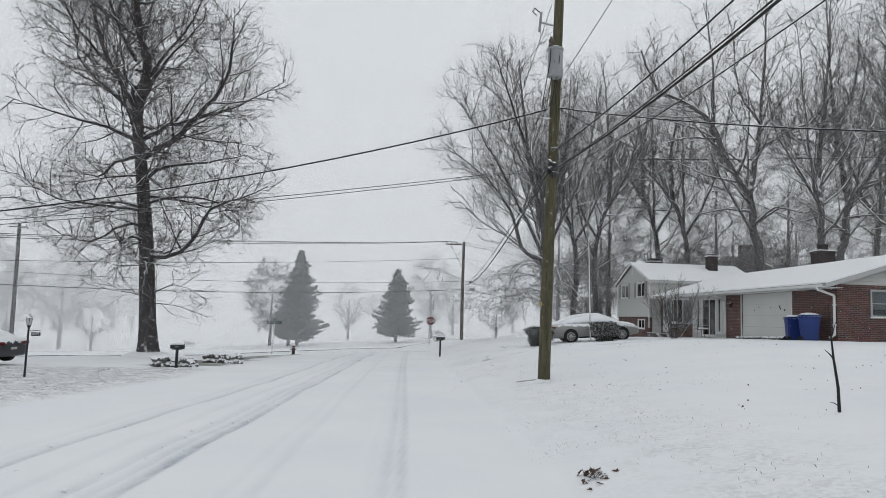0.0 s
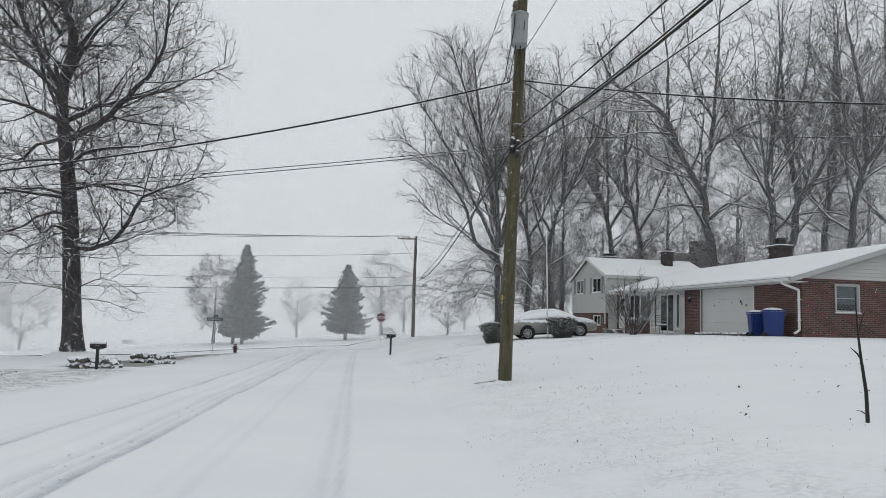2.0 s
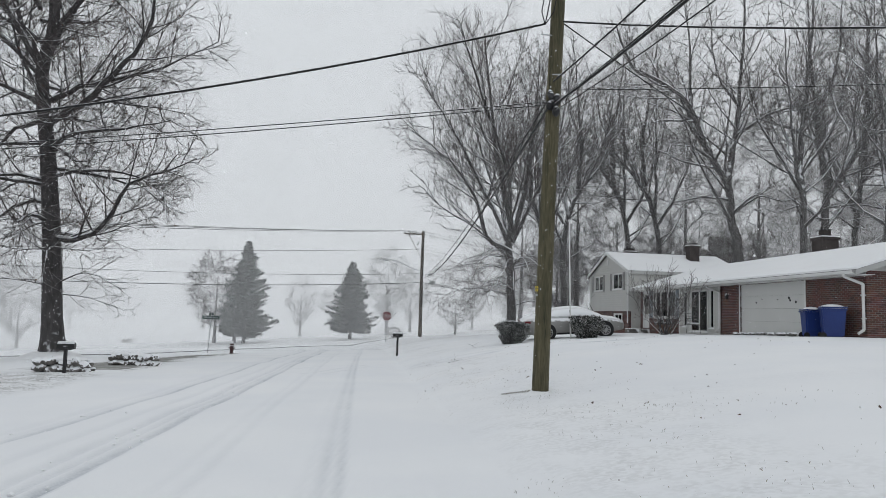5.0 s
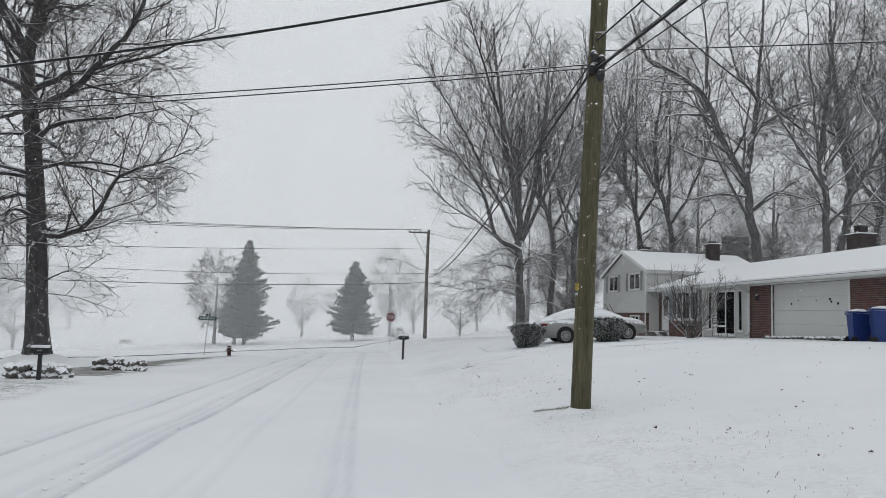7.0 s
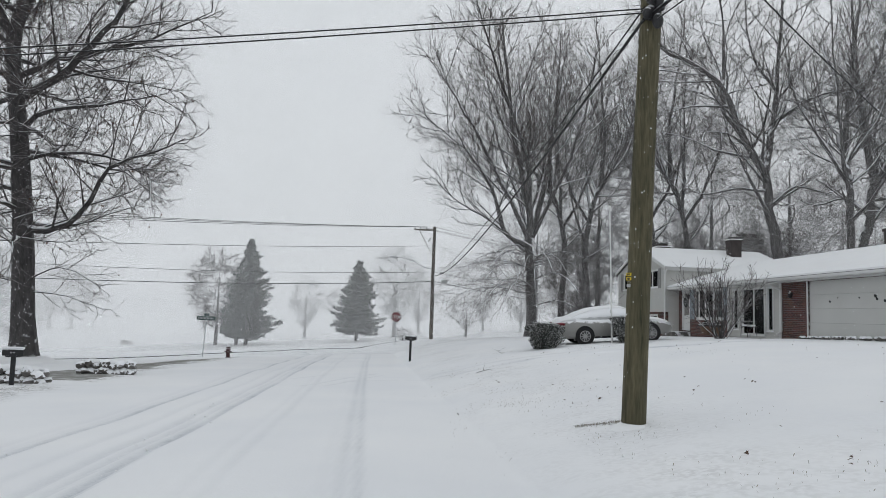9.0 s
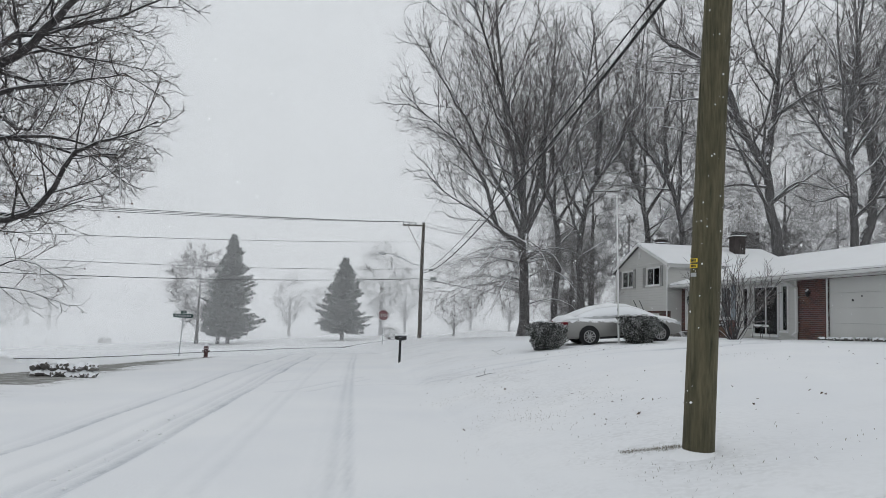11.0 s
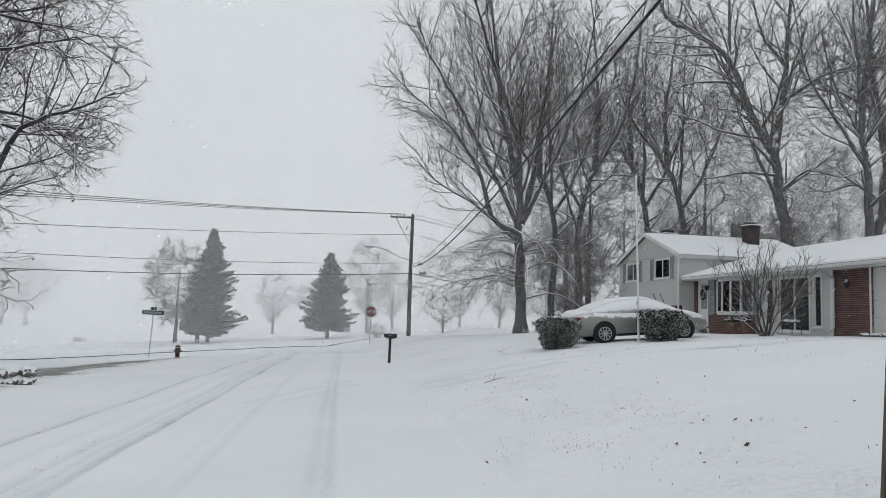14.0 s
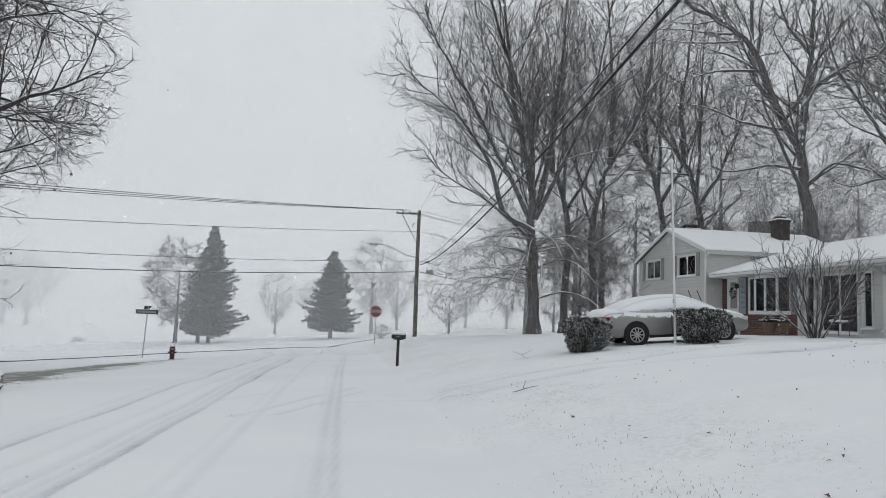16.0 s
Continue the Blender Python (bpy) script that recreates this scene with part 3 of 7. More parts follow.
    for (v0, a0), (v1, a1) in zip(arc, arc[1:]):
        ln, ang = math.hypot(v1 - v0, a1 - a0), math.degrees(math.atan2(-(a1 - a0), v1 - v0))
        bm, s2 = bmesh.new(), 0.055
        for q in ((0, s2, 0.72, 2.22), (ln - s2, ln, 0.72, 2.22), (s2, ln - s2, 0.72, 0.79), (s2, ln - s2, 2.14, 2.22)):
            box(bm, -0.02, 0.03, *q)
        f = part("sash", bm, WHITE, bay)
        g = part("pane", boxed(0.0, 0.006, s2, ln - s2, 0.79, 2.14), GLASS, bay)
        g.visible_shadow = False
        for ob in (f, g):
            ob.matrix_local = pose(a0, v0, 0, 0, 0, ang)
    part("curtain", boxed(0.30, 0.32, 14.6, 15.3, 0.74, 2.22), CURTAIN, house)
    part("curtain", boxed(0.30, 0.32, 16.9, 17.6, 0.74, 2.22), CURTAIN, house)
    shutter(house, -0.004, 17.72, 18.2, 0.66, 2.27, BLUESHUT)
    shutter(house, -0.004, 14.2, 14.55, 0.66, 2.27, BLUESHUT)
    # front door with a wreath and a wall lantern
    fd = part("front_door", boxed(0.05, 0.1, 18.43, 19.22, 0.05, 2.22), WHITE, house, "pale storm door with a wreath")
    part("door_glass", boxed(0.03, 0.046, 18.55, 19.1, 0.9, 2.1), CURTAIN, fd)
    bm = bmesh.new()
    for q in ((18.35, 18.43, 0.05, 2.3), (19.22, 19.3, 0.05, 2.3), (18.43, 19.22, 2.22, 2.3)):
        box(bm, -0.02, 0.12, *q)
    part("door_frame", bm, WHITE, fd)
    bm = bmesh.new()
    for i in range(40):
        a = i * 0.157 * 1.0
        p = Vector((0.0, 18.82 + 0.19 * math.cos(a), 1.62 + 0.22 * math.sin(a)))
        bmesh.ops.create_icosphere(bm, subdivisions=1, radius=0.05 + 0.02 * random.random(), matrix=Matrix.Translation(p + Vector((random.uniform(-0.02, 0.0), random.uniform(-0.03, 0.03), random.uniform(-0.03, 0.03)))))
    part("wreath", bm, EVERGREEN, fd, "dark evergreen wreath")
    bm = bmesh.new()
    lathe(bm, [(0.02, 1.78), (0.08, 1.82), (0.10, 2.0), (0.03, 2.1)], 8, pose(-0.14, 18.0 + 0.28, 0))
    box(bm, -0.1, 0.0, 18.26, 18.3, 1.98, 2.02)
    part("wall_lantern", bm, BLACK, house)
    bm = bmesh.new()
    lathe(bm, [(0.02, 1.62), (0.07, 1.66), (0.09, 1.82), (0.03, 1.92)], 8, pose(-0.13, 8.85, 0))
    box(bm, -0.1, -0.001, 8.83, 8.87, 1.82, 1.86)
    part("wall_lantern", bm, BLACK, house)
    # upper wing: gable towards the road, ridge running back
    U0, V0, V1 = -0.8, 19.75, 27.5
    vc, ze, zr, dep = (V0 + V1) / 2, 3.66, 5.03, 6.7
    uh = [(20.75, 22.55, 2.53, 3.5), (24.6, 26.4, 2.53, 3.5)]
    wall("wall", U0, V0, V1, 1.05, 3.7, uh, SIDING, house, "pale sided gable wall")
    wall("wall", U0 + 0.06, V0 + 0.06, V1 - 0.06, ZB, 1.05, [(21.0, 22.4, 0.25, 0.85)], BRICK, house, "red brick lower wall")
    part("gable_panel", prism(bmesh.new(), [(V0, 3.7), (V1, 3.7), (vc, 4.98)], U0, U0 + 0.2, "x"), SIDING, house)
    k = (zr - ze) / (vc - V0)
    boards(house, U0 - 0.004, V0, V1, 1.06, 3.7, [(h[0] - 0.07, h[1] + 0.07, h[2] - 0.1, h[3] + 0.07) for h in uh])
    boards(house, U0 - 0.004, V0, V1, 3.7, 4.9, [], "v", 0.145, lambda z: (V0 + max(0, (z - ze) / k), V1 - max(0, (z - ze) / k)))
    wall("wall", V0, U0 + 0.2, dep, ZB, 3.77, [], SIDING, house, "pale sided side wall", along="u")
    boards(house, V0 - 0.004, U0, dep, 2.0, 3.72, [], "u")
    wall("wall", V1 - 0.2, U0 + 0.2, dep, ZB, 3.66, [], SIDING, house, "pale sided side wall", along="u")
    wall("wall", dep - 0.2, V0 + 0.2, V1 - 0.2, ZB, 3.66, [], SIDING, house, "pale sided back wall")
    for v in (V0 - 0.01, V1 - 0.1):
        part("corner_board", boxed(U0 - 0.045, U0 + 0.02, v, v + 0.11, 1.05, 3.62), WHITE, house)
    for h in uh:
        window(house, U0, *h, 2)
        part("curtain", boxed(U0 + 0.13, U0 + 0.15, h[0], h[1], h[2] + 0.25, h[3]), CURTAIN, house)
    for v in (20.3, 22.68, 24.15, 26.52):
        shutter(house, U0 - 0.004, v, v + 0.36, 2.42, 3.58, SHUTTER)
    bm = bmesh.new()
    for i in range(6):
        box(bm, U0 - 0.05, U0 - 0.01, vc - 0.14, vc + 0.14, 4.2 + i * 0.07, 4.25 + i * 0.07)
    part("gable_vent", bm, WHITE, house)
    window(house, U0 + 0.06, 21.0, 22.4, 0.25, 0.85, 2)
    def slope2(lift, o, th):
        return [(V0 - o, ze - k * o + lift), (vc, zr + lift), (V1 + o, ze - k * o + lift), (V1 + o, ze - k * o + lift - th), (vc, zr + lift - th), (V0 - o, ze - k * o + lift - th)]
    part("roof", prism(bmesh.new(), slope2(0.06, 0.28, 0.14), U0 - 0.16, dep + 0.3, "x"), ROOFEDGE, house, "dark roof deck edge")
    part("roof_snow", prism(bmesh.new(), slope2(0.13, 0.286, 0.066), U0 - 0.166, dep + 0.306, "x"), SNOW, house, "even layer of fresh snow on the roof")
    for a, b in ((V0 - 0.28, vc), (vc, V1 + 0.28)):
        zz = lambda v: zr - k * abs(v - vc)
        part("barge_board", prism(bmesh.new(), [(a, zz(a) - 0.09), (b, zz(b) - 0.09), (b, zz(b) + 0.055), (a, zz(a) + 0.055)], U0 - 0.19, U0 - 0.162, "x"), WHITE, house)
    part("fascia", boxed(U0 - 0.16, dep + 0.3, V0 - 0.305, V0 - 0.282, 3.43, 3.61), TRIM, house)
    part("soffit", boxed(U0 - 0.16, dep + 0.3, V0 - 0.28, V0 - 0.03, 3.43, 3.45), WHITE, house)
    bm = bmesh.new()
    for p, q in zip([(U0 - 0.1, V0 - 0.4, 3.45), (U0 - 0.07, V0 - 0.05, 3.25)], [(U0 - 0.07, V0 - 0.05, 3.25), (U0 - 0.07, V0 - 0.05, 0.3)]):
        cyl(bm, p, q, 0.04, sides=8)
    part("downpipe", bm, WHITE, house)
    # chimneys: a slim one on the upper wing, a broad two-tiered one behind the low ridge, a low vent stack
    def stack(u, v, w, z0, z1, tier, cap):
        bm = boxed(u - w, u + w, v - w, v + w, z0, z1, bevel=0.02)
        box(bm, u - w - 0.05, u + w + 0.05, v - w - 0.05, v + w + 0.05, z1 - 0.14, z1 - 0.03)
        c = part("chimney", bm, CHIMNEY, house, "dark sooty brick chimney")
        part("cap_snow", boxed(u - w - 0.04, u + w + 0.04, v - w - 0.04, v + w + 0.04, z1 + 0.002, z1 + 0.045, bevel=0.015), SNOW, c)
        if tier:
            part("flue", boxed(u - tier, u + tier, v - tier, v + tier, z1 + 0.046, z1 + cap, bevel=0.015), CHIMNEY, c)
            part("flue_cap", boxed(u - tier - 0.05, u + tier + 0.05, v - tier - 0.05, v + tier + 0.05, z1 + cap + 0.002, z1 + cap + 0.05, bevel=0.012), BLACK, c)
    stack(4.71, 22.4, 0.33, 4.0, 5.7, 0.2, 0.12)
    stack(5.42, 9.6, 0.43, 3.2, 4.92, 0.2, 0.36)
    stack(1.7, 26.3, 0.4, 3.6, 5.5, 0.3, 0.2)
    # back and far walls, floor and inner partition keep the rooms dim
    wall("wall", 7.8, -0.1, 19.7, ZB, 2.5, [], BRICK, house, "red brick back wall")
    part("room_floor", boxed(0.2, 7.8, -0.1, 19.6, -0.1, -0.02), DARK, house)
    part("room_wall", boxed(2.4, 2.5, -0.1, 19.6, -0.02, 2.44), DARK, house)
    part("upper_room_wall", boxed(2.0, 2.1, V0 + 0.2, V1 - 0.2, 0.9, 3.6), DARK, house)
    part("ceiling_panel", boxed(0.2, 7.8, -0.1, 19.6, 2.45, 2.49), DARK, house)
    part("step", boxed(-1.1, -0.03, 18.2, 19.5, -0.5, -0.02, bevel=0.02), STONE, house, "stone front step")
    return house


make_house()


def neighbour():
    """The dark house behind, of which roof and chimney show over the nearer roofs."""
    x, y = 33.2, 83.0
    zb = height(x, y)
    ob = thing("neighbour_house", pose(x, y, 0), "dark brown house with a broad chimney behind the trees", "house")
    wall("wall", -2.9, -2.9, 2.9, zb - 0.5, 6.6, [(-1.2, 0.2, 4.4, 5.6)], OLDWOOD, ob)
    wall("wall", 2.7, -2.9, 2.9, zb - 0.5, 6.6, [], OLDWOOD, ob)
    wall("wall", -2.9, -2.7, 2.7, zb - 0.5, 6.6, [], OLDWOOD, ob, along="u")
    wall("wall", 2.7, -2.7, 2.7, zb - 0.5, 6.6, [], OLDWOOD, ob, along="u")
    window(ob, -2.9, -1.2, 0.2, 4.4, 5.6, 2)
    # hipped shingle roof, the snow blown off its near slopes
    bm = bmesh.new()
    lo = [bm.verts.new(p) for p in ((-3.3, -3.3, 6.55), (3.3, -3.3, 6.55), (3.3, 3.3, 6.55), (-3.3, 3.3, 6.55))]
    hi = [bm.verts.new(p) for p in ((-1.6, 0, 8.3), (1.7, 0, 8.3))]
    for f in ((lo[0], lo[1], hi[1], hi[0]), (lo[1], lo[2], hi[1]), (lo[2], lo[3], hi[0], hi[1]), (lo[3], lo[0], hi[0]), lo[::-1]):
        bm.faces.new(f)
    part("roof", bm, SHINGLE, ob, "dark brown shingle roof")
    part("chimney", boxed(-0.9, 1.6, -3.35, -2.2, 4.0, 9.5, bevel=0.03), CHIMNEY, ob)
    part("ridge_snow", bar((1.75, 0, 8.33), (3.35, -3.3, 6.6), 0.07, sides=8), SNOW, ob)


neighbour()


# ---- trees ----
def stem(rng, p, d, length, r0, r1, n, bend, up):
    """A wandering, tapering stem from p along d."""
    pts, rad, p, d = [p.copy()], [r0], p.copy(), d.normalized()
    for i in range(n):
        d = Vector((d.x + rng.uniform(-bend, bend), d.y + rng.uniform(-bend, bend), d.z + rng.uniform(-bend, bend) + up)).normalized()
        p = p + d * (length / n)
        pts.append(p)
        rad.append(r0 + (r1 - r0) * (i + 1) / n)
    return pts, rad


def sprout(rng, parent, count, t0, t1, angle, lmin, lmax, ratio, n, bend, up, shrink=0.5, planar=0.0, rtip=0.3):
    """Side shoots along a stem, shorter towards its tip."""
    pts, rad = parent
    m, out = len(pts) - 1, []
    for k in range(count):
        t = t0 + (t1 - t0) * (k + rng.random()) / count
        i = min(m - 1, int(t * m))
        f = t * m - i
        p = pts[i].lerp(pts[i + 1], f)
        r = (rad[i] + (rad[i + 1] - rad[i]) * f) * ratio
        axis = (pts[i + 1] - pts[i]).normalized()
        side = axis.orthogonal().normalized()
        side.rotate(Matrix.Rotation(k * 2.4 + rng.uniform(-0.6, 0.6), 3, axis))
        if planar:
            side.z *= 1 - planar
            side.normalize()
        a = angle * rng.uniform(0.75, 1.25)
        d = axis * math.cos(a) + side * math.sin(a)
        ln = rng.uniform(lmin, lmax) * (1 - shrink * t)
        out.append(stem(rng, p, d, ln, r, r * rtip, n, bend, up))
    return out


def tree(name, m, trunk, crown, label, group="", bark=None, twig=None, sides=8, tsides=3, category="tree"):
    ob = thing(name, m, label, category, group)
    for nm, stems, mt, s in (("trunk", trunk, bark or BARK, sides), ("crown", crown, twig or TWIG, tsides)):
        p = new(nm, tubes_mesh(nm, stems, mt, s))
        p.parent = ob
    return ob


def grow(rng, p, d, ends, r, out, tw, twigs, long):
    """A branch that makes for the middle of its share of the crown and splits it between two, down to single shoots."""
    n = len(ends)
    c = sum(ends, Vector()) / n
    q = ends[0] if n == 1 else p.lerp(c, rng.uniform(0.30, 0.5))
    ln = (q - p).length
    q = q + Vector((rng.uniform(-1, 1), rng.uniform(-1, 1), rng.uniform(-1, 1))) * ln * 0.07
    k = p + d * ln * 0.5
    pts = [p]
    for t in (0.33, 0.67) if n > 1 else (0.3, 0.65):
        w = Vector((rng.uniform(-1, 1), rng.uniform(-1, 1), rng.uniform(-1, 1))) * ln * 0.045
        pts.append(p * (1 - t) ** 2 + k * (2 * t * (1 - t)) + q * t * t + w)
    pts.append(q)
    a, b = max(tw, r), max(tw * 0.8, r * (0.86 if n > 1 else 0.4))
    out[0 if n > 14 else 1].append((pts, [a + (b - a) * t for t in (0, 0.33, 0.67, 1)]))
    if n <= 4:
        for _, rad in [(0, 0)] * (twigs if n == 1 else 2):
            t = rng.uniform(0.15, 1.0)
            i = min(2, int(t * 3))
            s = pts[i].lerp(pts[i + 1], t * 3 - i)
            axis = (pts[i + 1] - pts[i]).normalized()
            side = axis.orthogonal().normalized()
            side.rotate(Matrix.Rotation(rng.uniform(0, 6.283), 3, axis))
            g = rng.uniform(0.35, 0.95)
            e = axis * math.cos(g) + side * math.sin(g)
            m = s + e * long * rng.uniform(0.3, 0.6)
            tip = m + (e + Vector((rng.uniform(-0.4, 0.4), rng.uniform(-0.4, 0.4), rng.uniform(-0.1, 0.5)))) * long * rng.uniform(0.2, 0.5)
            out[1].append(([s, m, tip], [tw * 0.85, tw * 0.75, tw * 0.5]) if twigs > 3 and tw < 0.01 else ([s, tip], [tw * 0.85, tw * 0.5]))
    if n == 1:
        return
    axis = Vector((rng.uniform(-1, 1), rng.uniform(-1, 1), rng.uniform(-1, 1)))
    for _ in range(4):
        axis = sum(((v - c) * (v - c).dot(axis) for v in ends), Vector())
        axis = axis.normalized() if axis.length > 1e-9 else Vector((1, 0, 0))
    ends = sorted(ends, key=lambda v: v.dot(axis))
    cutat = min(n - 1, max(1, int(n * rng.uniform(0.3, 0.7) + 0.5)))
    d = (q - k).normalized()
    for half in (ends[:cutat], ends[cutat:]):
        grow(rng, q, (d * 0.75 + (sum(half, Vector()) / len(half) - q).normalized() * 0.6).normalized(), half, r * 0.97 * (len(half) / n) ** 0.42, out, tw, twigs, long)


def dome(rng, centre, radii, count, foot=0.3, hollow=0.25):
    """Shoot ends scattered through a domed crown, thicker towards its outside, narrow at its foot."""
    ends = []
    while len(ends) < count:
        v = Vector((rng.gauss(0, 1), rng.gauss(0, 1), rng.gauss(0, 1))).normalized() * (hollow + (1 - hollow) * rng.random()) ** 0.45
        w = foot + (1 - foot) * smooth(-1.0, 0.1, v.z)
        lump = 1 + 0.16 * noise.noise(v * 2.2 + Vector((centre[0] * 3.1, radii[0], 0)))
        ends.append(Vector((centre[0] + v.x * radii[0] * w * lump, centre[1] + v.y * radii[1] * w * lump, centre[2] + v.z * radii[2] * lump)))
    return ends


def crown(rng, stems, ends, slope, tw, twigs, long, thick=1.15, every=3, low=0.0, sectors=1, lift=0.0):
    """Shares the shoot ends among places along the stems and grows a branch to each share."""
    seats = [(p, (L[0][min(i + 1, len(L[0]) - 1)] - L[0][max(i - 1, 0)]).normalized(), L[1][i]) for L in stems for i, p in enumerate(L[0]) if p.z > low and (i % every == 0 or i == len(L[0]) - 1)]
    A = np.array([tuple(s[0]) for s in seats])
    share, out = {}, ([], [])
    for e in ends:
        dv = np.array(tuple(e)) - A
        h = np.hypot(dv[:, 0], dv[:, 1])
        cost = np.hypot(h, dv[:, 2]) + 1.2 * np.abs(dv[:, 2] - (slope + lift * A[:, 2]) * h)
        i = int(np.argmin(cost))
        turn = math.atan2(dv[i, 1], dv[i, 0]) + i * 2.4
        share.setdefault((i, int((turn % 6.2832) / 6.2832 * sectors)), []).append(e)
    for (i, _), es in share.items():
        p, axis, r = seats[i]
        to = (sum(es, Vector()) / len(es) - p).normalized()
        grow(rng, p, (to + axis * 0.35).normalized(), es, min(r * 0.7, thick * 0.011 * len(es) ** 0.5 + tw), out, tw, twigs, long)
    return out


def bowed(points, per=3):
    """A smooth line through a few (x, y, z) points."""
    P = [Vector(p) for p in points]
    P = [P[0] * 2 - P[1]] + P + [P[-1] * 2 - P[-2]]
    out = []
    for a, b, c, d in zip(P, P[1:], P[2:], P[3:]):
        for j in range(per):
            t = j / per
            out.append(0.5 * (2 * b + (c - a) * t + (2 * a - 5 * b + 4 * c - d) * t * t + (3 * b - a - 3 * c + d) * t ** 3))
    return out + [P[-2]]


def ramify(rng, pts, rad, reach, level, habit, out):
    """Side branches along a stem, and theirs in turn; reach(p) is above 1 outside the crown."""
    count, ratio, least, bend, up, wide, bare, thin = habit[level]
    m = len(pts) - 1
    length = sum((b - a).length for a, b in zip(pts, pts[1:]))
    count = max(2, round(count * length))
    spin = rng.uniform(0, 6.283)
    for k in range(count):
        t = bare + (1 - bare) * ((k + rng.random()) / count) ** 0.8
        i = min(m - 1, int(t * m))
        f = t * m - i
        p = pts[i].lerp(pts[i + 1], f)
        axis = (pts[i + 1] - pts[i]).normalized()
        side = axis.orthogonal().normalized()
        spin += 2.4 + rng.uniform(-0.5, 0.5)
        side.rotate(Matrix.Rotation(spin, 3, axis))
        a = wide * rng.uniform(0.7, 1.3)
        d = axis * math.cos(a) + side * math.sin(a)
        ln = max(least, ratio * length * (1.05 - 0.6 * t)) * rng.uniform(0.65, 1.2)
        last = level == len(habit) - 1
        n = (2 if level < 3 else 1) if last else 3 if level else 6
        r0 = max(thin, (rad[i] + (rad[i + 1] - rad[i]) * f) * (0.45 if level else 0.42) if level < 2 else 0)
        q, dirn, line = p.copy(), d.normalized(), [p.copy()]
        for j in range(n):
            dirn = Vector((dirn.x + rng.uniform(-bend, bend), dirn.y + rng.uniform(-bend, bend), dirn.z + rng.uniform(-bend, bend) + up)).normalized()
            q = q + dirn * (ln / n)
            line.append(q)
            if j and reach(q) > 1:
                break
        w = len(line) - 1
        r1 = habit[min(level + 1, len(habit) - 1)][7] * 0.8
        stems = out[0] if level == 0 else out[1]
        stems.append((line, [r0 + (min(r0, r1) - r0) * j / w for j in range(w + 1)]))
        if not last:
            ramify(rng, line, stems[-1][1], reach, level + 1, habit, out)


def domed(centre, radii, foot, seed):
    """How far out of a lumpy domed crown a point lies; the crown narrows to its foot."""
    def reach(p):
        v = Vector(((p.x - centre[0]) / radii[0], (p.y - centre[1]) / radii[1], (p.z - centre[2]) / radii[2]))
        w = foot + (1 - foot) * smooth(-1.0, 0.0, v.z)
        v.x, v.y = v.x / w, v.y / w
        return v.length / (1 + 0.13 * noise.noise(v * 2.3 + Vector((seed * 3.7, 0, 0))))
    return reach


